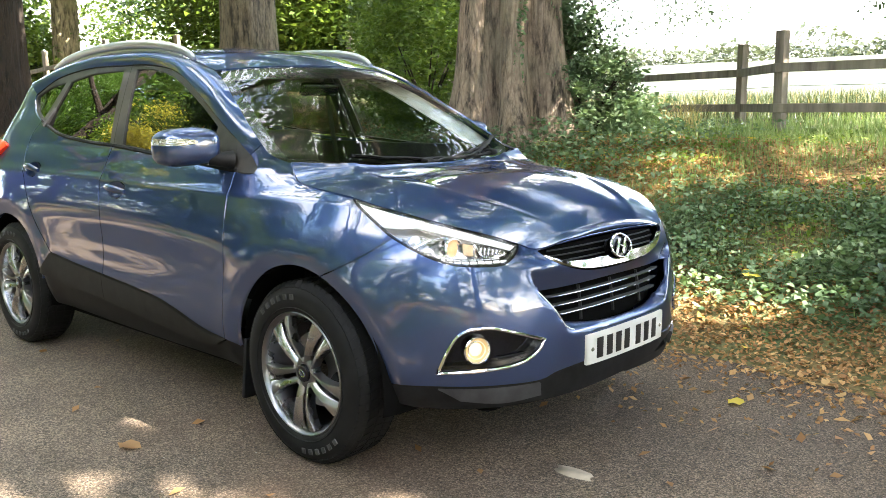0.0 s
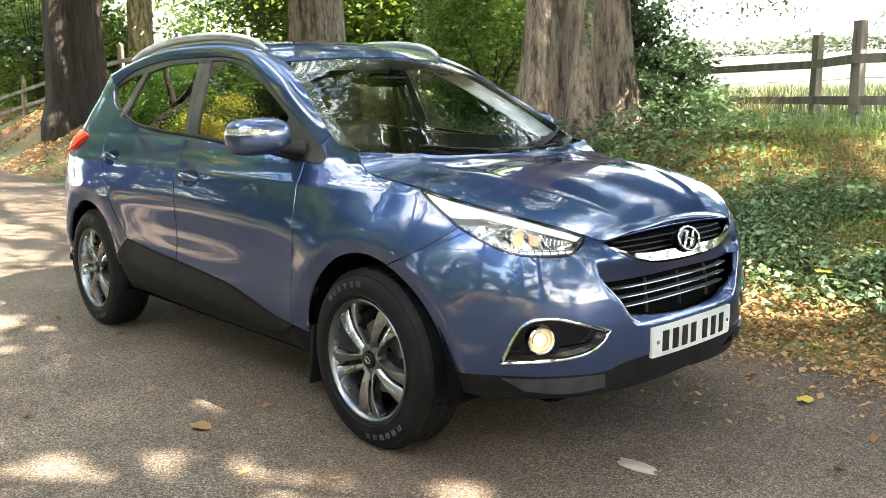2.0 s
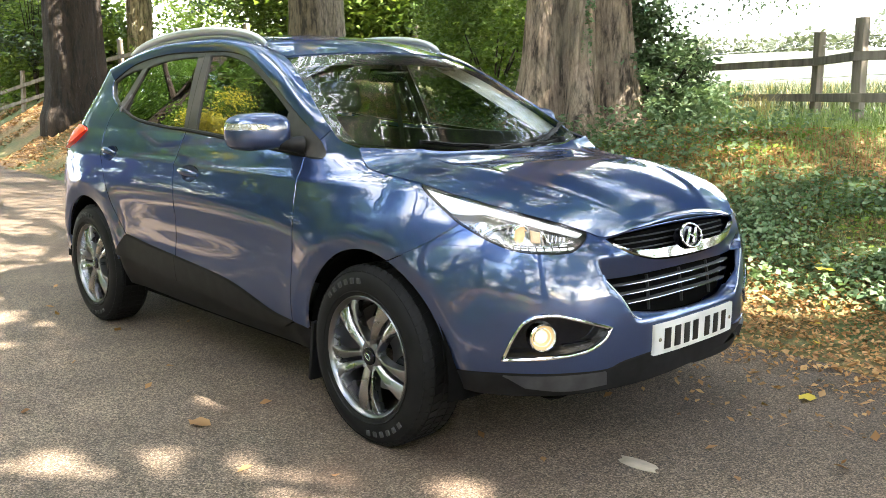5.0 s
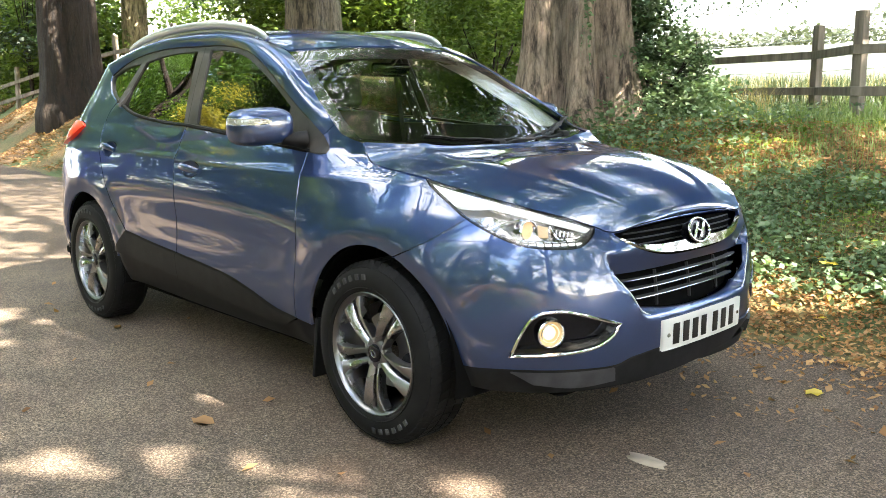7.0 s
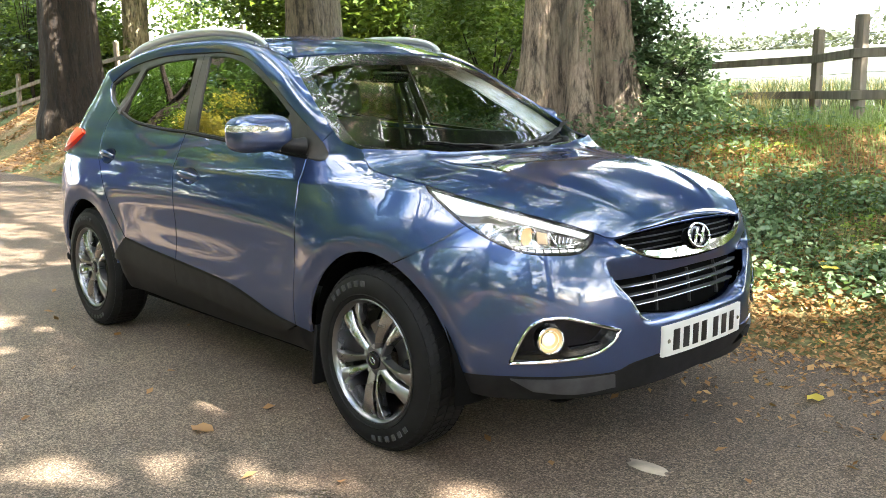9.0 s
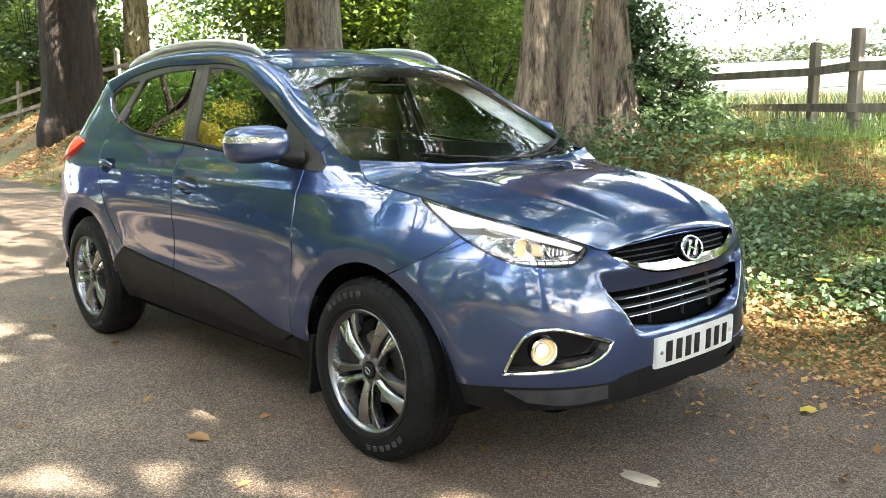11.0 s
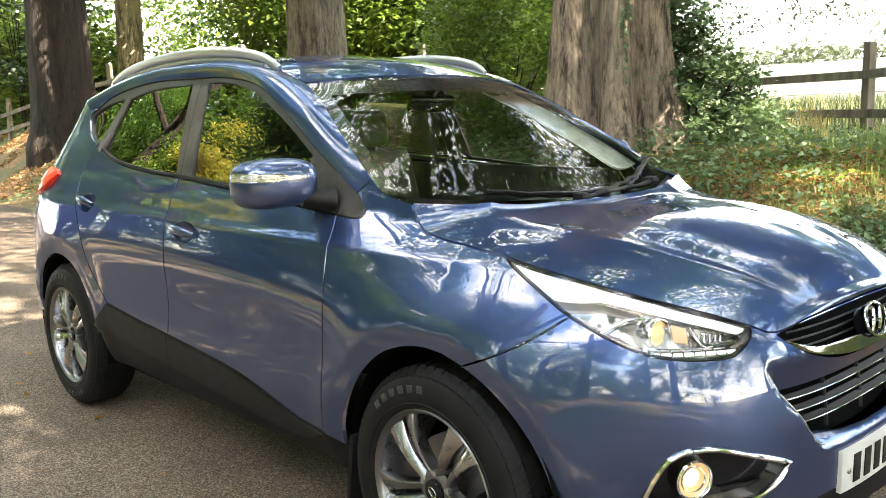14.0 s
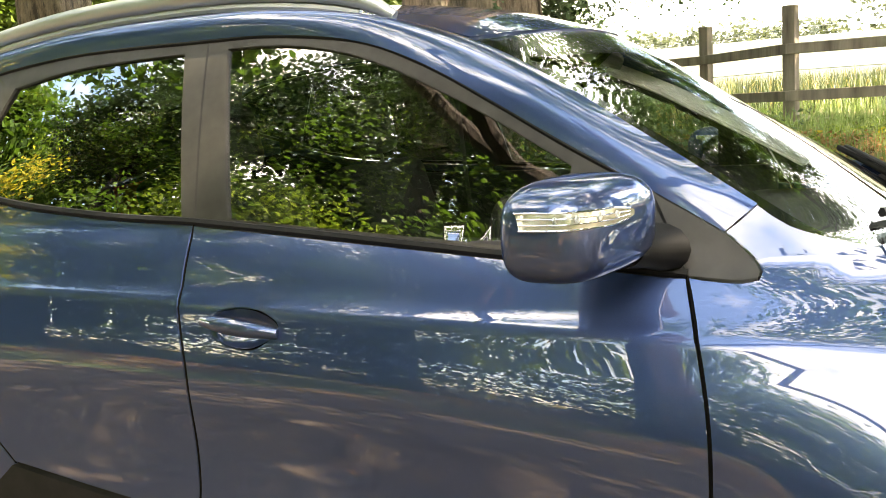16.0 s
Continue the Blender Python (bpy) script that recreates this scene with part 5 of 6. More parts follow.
# openings cut in the unseen leaf roof, by where sun lands: x, y, half-lengths, openness
GAPS = [(-3.06, -1.31, 0.30, 0.07, 1.0), (-2.60, -1.46, 0.24, 0.07, 1.0), (-3.14, -0.95, 0.26, 0.09, 1.0), (-0.78, -1.02, 0.18, 0.07, 0.9),
        (-0.33, -1.50, 0.16, 0.09, 0.95), (-0.02, -1.30, 0.15, 0.06, 0.95), (0.22, -1.14, 0.13, 0.07, 0.95), (0.42, -1.32, 0.20, 0.09, 0.9), (0.62, -0.88, 0.18, 0.06, 0.9), (-0.55, -1.80, 0.22, 0.12, 0.9),
        (1.05, -0.75, 0.18, 0.07, 0.9), (-4.4, -0.85, 0.45, 0.12, 0.9), (-5.7, -0.45, 0.7, 0.18, 0.9), (-7.0, 0.0, 0.8, 0.2, 0.9), (-11.5, 1.3, 4.2, 0.75, 0.75), (-15.5, 2.4, 2.5, 0.8, 0.6), (-18.5, 3.6, 2.0, 0.5, 0.5),
        (-6.4, -3.4, 1.2, 0.25, 0.9),
        (-1.4, 3.6, 0.8, 0.28, 0.7), (-2.1, 5.5, 1.3, 0.45, 0.7), (-3.2, 4.8, 0.8, 0.4, 0.9), (0.05, 2.0, 0.5, 0.16, 0.9), (0.3, 2.9, 0.5, 0.3, 0.8), (-0.6, 4.6, 0.8, 0.4, 0.6), (1.2, 3.6, 0.6, 0.4, 0.9),
        (-5.3, 3.8, 0.9, 0.30, 0.35), (-4.6, 4.75, 0.8, 0.25, 0.7), (-7.2, 4.8, 1.3, 0.5, 0.7), (-6.5, 3.9, 1.3, 0.4, 0.7), (-9.2, 6.3, 1.6, 0.7, 0.8), (-0.3, 2.7, 0.5, 0.2, 0.8), (1.6, 2.9, 0.7, 0.3, 0.8), (2.4, 4.0, 0.8, 0.4, 0.8), (-11.0, -7.5, 11.0, 1.1, 0.8)]


def thinned(pl, seed):
    """Leaves high in the crowns without those that would close the openings."""
    u = np.random.default_rng(seed + 1000).random(len(pl))
    k = (pl[:, 2] - 0.1) / SUN_TO.z
    gx, gy = pl[:, 0] - SUN_TO.x * k, pl[:, 1] - SUN_TO.y * k
    keep = np.ones(len(pl), bool)
    for x, y, rx, ry, openness in GAPS:
        turn = np.arctan2((gy - y) / ry, (gx - x) / rx)
        wob = 1.2 + 0.35 * np.sin(3 * turn + 9 * x) + 0.25 * np.sin(7 * turn + 5 * y)
        keep &= ~((((gx - x) / rx) ** 2 + ((gy - y) / ry) ** 2 < wob ** 2) & (u < openness))
    return pl[keep | (pl[:, 2] < 4.8)]


def crown(name, parent, mat, seed, blobs, n, size, clump_r=0.35, droop=0.15, per=90):
    rng = np.random.default_rng(seed)
    vol = np.array([b[1][0] * b[1][1] * b[1][2] for b in blobs]) ** 0.67
    parts = [blob_places(rng, int(n * v / vol.sum()), b[0], b[1], clump_r=clump_r, per=per) for b, v in zip(blobs, vol)]
    v, q = leaf_cloud(rng, thinned(np.concatenate(parts), seed), size, droop=droop)
    return fast_mesh(name, v, q, mat, parent)


def trunk_mesh(name, parent, mat, at, r, height, seed, flare=0.35, flutes=5, depth=0.10, lean=(0, 0), nz=60, nt=72):
    """A tapered, fluted trunk with furrows, its foot sunk in the ground."""
    verts, faces = [], []
    for i in range(nz + 1):
        z = -0.4 + (height + 0.4) * (i / nz) ** 1.25
        g = 1 + flare * math.exp(-max(z, 0) / 0.45) - 0.30 * max(z, 0) / height
        for j in range(nt):
            t = 2 * math.pi * j / nt
            fl = depth * (1.2 - 2.2 * abs(math.sin(flutes * 0.5 * t + seed + 0.12 * z)) ** 3) * (0.5 + 0.8 * math.exp(-max(z, 0) / 1.4)) + 0.06 * math.sin(2 * t + seed * 2 + 0.3 * z)
            nv = noise.noise((math.cos(t) * 3.0 + seed, math.sin(t) * 3.0, z * 0.5)) * 0.09 + noise.noise((math.cos(t) * 11, math.sin(t) * 11 + seed, z * 1.4)) * 0.05
            rr = r * g * (1 + fl + nv)
            verts.append((at[0] + lean[0] * max(z, 0) + rr * math.cos(t), at[1] + lean[1] * max(z, 0) + rr * math.sin(t), at[2] + z))
    for i in range(nz):
        for j in range(nt):
            k = (j + 1) % nt
            faces.append((i * nt + j, i * nt + k, (i + 1) * nt + k, (i + 1) * nt + j))
    return link_mesh(name, verts, faces, mat, parent)


def limbs(parent, mat, at, start_z, count, length, seed, rad=0.16, rise=0.5):
    rng = random.Random(seed)
    for k in range(count):
        a = 2 * math.pi * (k + rng.random() * 0.6) / count
        z0 = start_z * (0.8 + 0.5 * rng.random())
        ln = length * (0.7 + 0.5 * rng.random())
        pts, rad_l = [], []
        for i in range(8):
            t = i / 7
            bend = a + 0.5 * math.sin(t * 2.5 + k)
            pts.append((at[0] + ln * t * math.cos(bend), at[1] + ln * t * math.sin(bend), at[2] + z0 + ln * rise * t - 0.5 * ln * t * t * (1 - rise) * 0.5))
            rad_l.append(rad * (1 - 0.85 * t) + 0.012)
        part("limb", tube(pts, rad_l, 8), mat, parent)


def tree(label, at, r, height, seed, blobs, n, size, bark, leaf, flare=0.3, limb_z=4.0, limb_n=5, limb_len=4.0, clump_r=0.38, per=90, **shape):
    z = ground_z(at[0], at[1])
    t = thing("tree", label, "tree", "trees along the lane", (0, 0, 0))
    trunk_mesh("trunk", t, bark, (at[0], at[1], z), r, height, seed, flare, **shape)
    limbs(t, bark, (at[0], at[1], z), limb_z, limb_n, limb_len, seed, r * 0.42)
    if n:
        crown("crown", t, leaf, seed, blobs, n, size, clump_r, per=per)
    return t


# the great tree behind the car, and its neighbours along the bank
# its low outer crown clumps are unseen and break up windscreen reflections
tree("massive furrowed tree trunk with ivy on a leafy bank", (-3.42, 4.72), 0.50, 9.0, 3,
     [((-3.4, 5.0, 8.0), (3.8, 3.2, 2.4)), ((1.0, 6.3, 7.2), (3.0, 1.9, 1.0)), ((-2.5, 6.6, 7.4), (2.5, 1.6, 1.0)), ((3.9, 6.6, 7.6), (2.4, 1.9, 1.0)), ((2.6, 8.0, 7.4), (2.8, 1.2, 0.9)), ((-0.6, 7.7, 7.4), (2.2, 1.2, 0.9)), ((-1.0, 5.7, 5.7), (2.4, 1.1, 0.8)), ((1.9, 5.9, 5.8), (2.2, 1.1, 0.8)), ((-3.3, 6.3, 5.4), (1.8, 1.1, 0.8)), ((0.3, 3.0, 7.9), (2.4, 1.0, 0.6)), ((-5.0, 6.0, 5.6), (2.2, 1.6, 1.0)), ((-4.6, 7.6, 4.6), (1.3, 0.7, 0.9)), ((-2.2, 7.0, 4.3), (1.2, 0.7, 0.75)), ((0.2, 7.2, 4.4), (1.2, 0.7, 0.75)), ((2.4, 7.0, 4.3), (1.2, 0.7, 0.75)), ((-1.0, 9.5, 5.6), (1.5, 0.7, 0.8)), ((-4.0, 10.5, 5.8), (1.5, 0.8, 1.2)), ((1.8, 9.6, 5.6), (1.3, 0.7, 0.8))], 105000, 0.12, BARK, LEAF, per=200,
     flare=0.30, limb_z=5.2, limb_n=7, limb_len=5.0, flutes=7, depth=0.20, nz=90, nt=140)
tree("tall straight tree with pale grey-brown bark", (-9.73, 5.76), 0.45, 10.0, 8, [((-10.4, 4.6, 8.4), (3.4, 2.6, 2.6))], 9000, 0.16, BARKMID, LEAF, limb_z=4.6, depth=0.05)
tree("broad tree trunk on the leafy bank, shade put into its bark colour", (-16.65, 4.34), 0.55, 11.0, 12, [((-17.0, 4.0, 8.5), (4.2, 3.4, 3.0))], 10000, 0.18, BARKSHADE, LEAF, limb_z=4.8, depth=0.07)
tree("slender tree beyond the fence", (-20.83, 7.72), 0.33, 11.0, 15, [((-20.5, 7.6, 8.0), (4.0, 3.6, 3.4))], 9000, 0.20, BARKPALE, LEAF, limb_z=3.8, depth=0.03)
tree("slim tree deep in the wood behind the fence", (-17.5, 14.5), 0.24, 9.0, 21, [((-17.5, 14.5, 7.0), (3.2, 3.0, 2.6))], 7000, 0.20, BARKSHADE, LEAF, limb_z=3.6, depth=0.03)

# woodland leaves beyond the fence, too many to count
rng = np.random.default_rng(5)
far = []
for c, r, n in (((-20, 15, 5.0), (7, 4, 4.2), 9000), ((-28, 10, 5.0), (6, 5, 4.6), 9000), ((-33, 3.5, 5.5), (5, 4, 5.0), 8000), ((-17, 13.0, 5.5), (4.5, 4, 4.5), 8000),
                ((-12.5, 10.8, 3.0), (3.2, 1.8, 1.7), 7000), ((-16.0, 11.0, 3.6), (3.6, 2.4, 2.2), 7000), ((-24.0, 6.6, 2.6), (3.0, 1.6, 1.6), 6000), ((-11.5, 10.5, 4.2), (2.6, 1.8, 2.0), 5000)):
    far.append(blob_places(rng, 2 * n, c, r, 0.5, clump_r=0.55))
v, q = leaf_cloud(rng, np.concatenate(far), 0.16, droop=0.1)
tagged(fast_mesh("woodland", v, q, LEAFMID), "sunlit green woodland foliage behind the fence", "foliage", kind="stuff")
# sunlight on the wood's edge is put into these leaves' colour
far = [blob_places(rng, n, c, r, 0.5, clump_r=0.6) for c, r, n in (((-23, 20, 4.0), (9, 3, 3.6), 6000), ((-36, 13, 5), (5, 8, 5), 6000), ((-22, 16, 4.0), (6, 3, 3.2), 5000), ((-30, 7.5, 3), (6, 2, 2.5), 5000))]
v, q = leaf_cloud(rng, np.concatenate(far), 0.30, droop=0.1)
tagged(fast_mesh("woodland_glow", v, q, LEAFLIT), "yellow-green foliage at the woodland edge, sunlight put into its colour", "foliage", kind="stuff")

# shade of the wood put into dark leaves; last clump, unseen, shades the left trunk
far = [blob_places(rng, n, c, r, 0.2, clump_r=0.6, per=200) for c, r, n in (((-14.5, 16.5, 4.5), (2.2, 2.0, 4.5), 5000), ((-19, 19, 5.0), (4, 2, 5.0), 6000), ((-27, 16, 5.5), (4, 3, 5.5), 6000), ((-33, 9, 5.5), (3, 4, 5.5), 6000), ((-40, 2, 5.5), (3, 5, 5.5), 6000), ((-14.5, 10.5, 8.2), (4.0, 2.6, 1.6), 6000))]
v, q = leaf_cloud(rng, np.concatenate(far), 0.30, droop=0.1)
tagged(fast_mesh("shaded_wood", v, q, LEAFDARK), "wood behind the fence with shade put into its leaf colour", "foliage", kind="stuff")

# low dark shrubs at the wood's foot, left of the great tree
def shrub(label, blobs, n, size, mat, seed, clump_r=0.16, category="shrub"):
    x, y = blobs[0][0][:2]
    s = thing("shrub", label, category, "", (0, 0, 0))
    crown("foliage", s, mat, seed, blobs, n, size, clump_r, 0.1)
    rr = random.Random(seed)
    for k in range(6):
        a = rr.random() * 6.28
        z = ground_z(x, y)
        h = blobs[0][0][2] - z + 0.3
        part("stem", tube([(x, y, z - 0.1), (x + 0.15 * math.cos(a), y + 0.15 * math.sin(a), z + h * 0.5), (x + 0.4 * math.cos(a), y + 0.4 * math.sin(a), z + h)], [0.02, 0.014, 0.006], 6), BARKSHADE, s)
    return s


shrub("dark ivy-clad bush leaning on the great trunk", [((-2.70, 5.15, 1.50), (0.42, 0.42, 0.50)), ((-2.90, 5.05, 2.2), (0.20, 0.25, 0.42)), ((-2.35, 5.25, 1.25), (0.36, 0.3, 0.22))], 9000, 0.066, IVY, 31, 0.10)
shrub("dense dark green shrub beside the great trunk", [((-4.9, 4.9, 1.75), (0.85, 0.7, 0.75)), ((-5.6, 5.6, 2.2), (0.9, 0.8, 1.0))], 9000, 0.075, LEAFMID, 32, 0.14)
shrub("tall green shrub in front of the fence", [((-7.0, 6.6, 2.2), (1.1, 0.8, 1.2)), ((-6.0, 7.4, 3.0), (1.2, 0.8, 1.0))], 8000, 0.09, LEAFMID, 33, 0.18)

shrub("dark evergreen in the wood's edge", [((-22.3, 5.4, 4.2), (2.2, 1.6, 2.0)), ((-23.5, 7.0, 2.4), (1.6, 1.2, 1.2))], 6000, 0.16, LEAFDARK, 36, 0.3)

# ivy over the bank round the great tree
rng = np.random.default_rng(44)
pl = []
while len(pl) < 8200:
    x, y = rng.uniform(-6.5, -0.8), rng.uniform(2.6, 6.2)
    w = math.exp(-(((x + 3.6) / 1.9) ** 2 + ((y - 4.0) / 1.1) ** 2)) + 0.10
    if rng.random() < w:
        pl.append((x, y, ground_z(x, y) + rng.uniform(0.01, 0.14 + 0.18 * w)))
v, q = leaf_cloud(rng, np.array(pl), 0.052, up=0.7, vary=0.9, slim=0.8)
tagged(fast_mesh("ivy_carpet", v, q, IVY), "glossy ivy spreading over the bank", "ivy", kind="stuff")
pl = []
for k in range(4200):
    t, z = rng.uniform(-1.1, 1.0), rng.uniform(0, 1) ** 1.4 * 2.4
    if abs(t + 0.72 + 0.1 * math.sin(z * 2.3)) < 0.09 or t > 0.05 + 0.2 * z:
        rr = 0.50 * (1 + 0.3 * math.exp(-z / 0.45)) * 1.06
        pl.append((-3.42 + rr * math.cos(t), 4.72 + rr * math.sin(t), 1.0 + z))
v, q = leaf_cloud(rng, np.array(pl), 0.05, up=0.0, droop=0.5)
tagged(fast_mesh("trunk_ivy", v, q, IVY), "ivy climbing the furrowed trunk", "ivy", kind="stuff")


def blades(rng, places, h, w, lean=0.35):
    n = len(places)
    a = rng.random(n) * 2 * math.pi
    hh = h * (0.5 + rng.random(n))
    d = np.stack([np.cos(a), np.sin(a), np.zeros(n)], 1)
    s = np.stack([-np.sin(a), np.cos(a), np.zeros(n)], 1) * w
    tip = places + d * (hh * lean * rng.random(n))[:, None] * 1.6 + np.array((0, 0, 1)) * hh[:, None] * 0.9
    mid = places + d * (hh * lean * 0.35)[:, None] + np.array((0, 0, 0.55)) * hh[:, None]
    v = np.stack([places - s, places + s, mid + s * 0.7, mid - s * 0.7, tip], 1).reshape(-1, 3)
    b = np.arange(n)[:, None] * 5
    q = np.concatenate([b + np.array([0, 1, 2, 3]), b + np.array([3, 2, 4, 4])], 0)
    return v, q


def blade_mesh(name, v, n, mat):
    faces = []
    for i in range(n):
        b = i * 5
        faces.append((b, b + 1, b + 2, b + 3)), faces.append((b + 3, b + 2, b + 4))
    return link_mesh(name, v, faces, mat)


def grass_patch(name, label, n, xr, yr, h, w, mat, seed, keep=None, lean=0.35):
    rng = np.random.default_rng(seed)
    pl = []
    while len(pl) < n:
        x, y = rng.uniform(*xr), rng.uniform(*yr)
        if keep is None or rng.random() < keep(x, y):
            pl.append((x, y, ground_z(x, y) - 0.01))
    v, _ = blades(rng, np.array(pl), h, w, lean)
    return tagged(blade_mesh(name, v, n, mat), label, "grass", kind="stuff")


def bank_grass(x, y):
    d = y - lane_edge(x)
    patch = 0.5 + 0.9 * noise.noise((x * 0.8, y * 0.8, 7))
    right = 1 / (1 + math.exp(-(x + 1.2) * 1.6))
    return max(0.0, min(1.0, patch)) * min(1, max(0, d - 0.5) / 1.6) * (0.12 + 0.88 * right)


grass_patch("bank_grass", "patchy green grass on the bank", 24000, (-4.5, 5.5), (1.7, 6.4), 0.10, 0.0035, GRASS, 51, bank_grass)
grass_patch("fence_grass", "longer grass along the fence foot", 6000, (-4.0, 4.5), (4.8, 8.6), 0.16, 0.005, GRASS, 52, lambda x, y: 1.0 if x > -1.9 else 0.35)
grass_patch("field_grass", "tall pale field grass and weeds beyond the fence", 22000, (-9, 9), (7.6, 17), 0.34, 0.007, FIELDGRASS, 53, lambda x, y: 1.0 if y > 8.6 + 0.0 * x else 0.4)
grass_patch("field_straw", "dry straw-coloured weeds beyond the fence", 2600, (-9, 10), (8.2, 19), 0.40, 0.006, STRAW, 54)
grass_patch("dry_tuft", "tuft of dry straw grass by the fence", 150, (-2.15, -1.75), (5.6, 6.0), 0.34, 0.004, STRAW, 55, lean=0.6)

# leaf litter on the bank's foot and lane edge
def litter(name, label, n, keep, size, mat, seed, xr, yr, up=1.2):
    rng = np.random.default_rng(seed)
    pl = []
    while len(pl) < n:
        x, y = rng.uniform(*xr), rng.uniform(*yr)
        if rng.random() < keep(x, y):
            d = y - lane_edge(x)
            z = ground_z(x, y) if d > 0.1 else 0.0
            pl.append((x, y, z + 0.010 + 0.02 * rng.random() * (d > 0)))
    pl = np.array(pl)
    v, q = leaf_cloud(rng, pl, size, up=up, slim=0.55)
    v[:, 2] = np.maximum(v[:, 2], np.repeat(pl[:, 2], 4) - 0.006)
    return tagged(fast_mesh(name, v, q, mat), label, "leaves", kind="stuff")


def drift(x, y):
    d = y - lane_edge(x)
    core = math.exp(-((d - 0.55) / 0.62) ** 2)
    return min(1.0, core * (0.85 + 0.9 * max(0, noise.noise((x * 1.3, y * 1.3, 2)) + 0.35)) + 0.10 * (d > 0.5) + 0.018 * math.exp(-((d + 0.6) / 0.7) ** 2))


litter("leaf_litter", "drift of fallen brown leaves along the lane's edge", 44000, drift, 0.034, DEAD, 61, (-6, 4.0), (0.2, 5.5))
litter("far_litter", "brown leaf litter on the bank behind the car", 13000, lambda x, y: min(1, max(0.0, (y - lane_edge(x) + 0.1) / 0.6)), 0.085, DEAD, 62, (-24, -6), (1.0, 5.5))
litter("yellow_leaves", "scattered yellow fallen leaves", 60, lambda x, y: drift(x, y) + 0.05, 0.10, YELLOW, 63, (-3, 4.0), (1.0, 5.0))
litter("lane_leaves", "dry leaves scattered on the asphalt", 330, lambda x, y: 0.03 + (y > 0.1) * min(1.0, max(0.0, y) ** 2) * (x > 0.4), 0.060, DEAD, 64, (-4, 3.5), (-3.2, 1.6))


def lone_leaf(at, size, mat, label, turn):
    n = 9
    verts, faces = [(0, 0, 0.008)], []
    for i in range(n):
        t = 2 * math.pi * i / n
        r = size * (0.75 + 0.35 * math.cos(2.5 * t) ** 2)
        verts.append((r * math.cos(t), r * 0.8 * math.sin(t), 0.004 + 0.012 * (i % 2)))
    faces = [(0, i + 1, (i + 1) % n + 1) for i in range(n)]
    ob = link_mesh("fallen_leaf", verts, faces, mat)
    ob.matrix_world = pose(*at, 0, 0, turn)
    return tagged(ob, label, "leaf", "single fallen leaves")


lone_leaf((-0.64, -1.266, 0.004), 0.055, DEAD, "tan fallen leaf flat on the asphalt", 20)
lone_leaf((0.944, 0.818, 0.006), 0.05, YELLOW, "yellow fallen leaf on the lane edge", 80)
lone_leaf((0.386, 2.217, 0.31), 0.055, YELLOW, "bright yellow leaf on the bank", 10)
lone_leaf((-0.706, 3.99, 0.90), 0.075, YELLOW, "bright yellow leaf high on the bank", 60)
lone_leaf((-2.30, 4.41, 1.08), 0.07, YELLOW, "yellow leaf near the great tree", 140)
st = link_mesh("flat_stone", *(lambda n: ([(0, 0, 0.012)] + [(0.085 * math.cos(2 * math.pi * i / n) * (1 + 0.2 * (i % 3 - 1)), 0.04 * math.sin(2 * math.pi * i / n), 0.008) for i in range(n)] + [(0.09 * math.cos(2 * math.pi * i / n) * (1 + 0.2 * (i % 3 - 1)), 0.045 * math.sin(2 * math.pi * i / n), -0.005) for i in range(n)],
                                      [(0, 1 + i, 1 + (i + 1) % n) for i in range(n)] + [(1 + i, 1 + n + i, 1 + n + (i + 1) % n, 1 + (i + 1) % n) for i in range(n)]))(12), plastic_material("pale_stone", (0.34, 0.28, 0.21), 1.0))
st.location = (0.823, -0.291, -0.006)
tagged(st, "flat pale stone patch set in the asphalt", "stone")


# ---- fence ----
FENCE = [(9.5, 4.6), (7.4, 5.1), (5.2, 5.5), (3.2, 5.8), (1.0, 5.98), (-1.03, 6.04), (-1.956, 7.187), (-4.75, 8.5), (-7.2, 8.1), (-9.3, 7.55), (-11.4, 7.1), (-13.5, 6.65), (-15.6, 6.2), (-17.7, 5.8), (-19.8, 5.3), (-21.9, 4.9), (-24, 4.5), (-27, 4.0)]
fence = thing("fence", "weathered post and rail fence on top of the bank", "fence")
ends = []
for i, (x, y) in enumerate(FENCE):
    z = 1.0 if abs(i - 5.5) < 3 else ground_z(x, y)
    top = {5: 2.08, 6: 2.04}.get(i, z + 1.10)
    rr = random.Random(i)
    bm = box((0.115, 0.085, top - z + 0.4), (0, 0, 0), 0.008)
    for v in bm.verts:
        if v.co.z > 0:
            v.co.z += 0.012 * math.sin(9 * v.co.x + i)
    a, b = FENCE[max(i - 1, 0)], FENCE[min(i + 1, len(FENCE) - 1)]
    turn = math.degrees(math.atan2(b[1] - a[1], b[0] - a[0]))
    bmesh.ops.transform(bm, matrix=pose(x, y, (top + z - 0.4) / 2, rr.uniform(-1.5, 1.5), rr.uniform(-2, 2), turn), verts=bm.verts)
    part("post", bm, WOOD, fence, smooth=False)
    ends.append((x, y, z))
for i in range(len(ends) - 1):
    a, b = Vector(ends[i]), Vector(ends[i + 1])
    for h, th in ((0.70, 0.09), (0.30, 0.09)):
        p, q = a + Vector((0, 0, h)), b + Vector((0, 0, h))
        d = q - p
        off = Vector((d.y, -d.x, 0)).normalized() * -0.055
        ln = d.length + 0.06
        bm = box((ln, 0.042, th), (0, 0, 0), 0.006)
        m = Matrix.Translation((p + q) / 2 + off) @ d.to_track_quat("X", "Z").to_matrix().to_4x4()
        bmesh.ops.transform(bm, matrix=m, verts=bm.verts)
        part("rail", bm, WOOD, fence, smooth=False)
for h in (0.88, 0.52):
    part("wire", tube([Vector(p) + Vector((0, 0.06, h)) for p in ends[:9]], 0.004, 5), SILVER, fence)

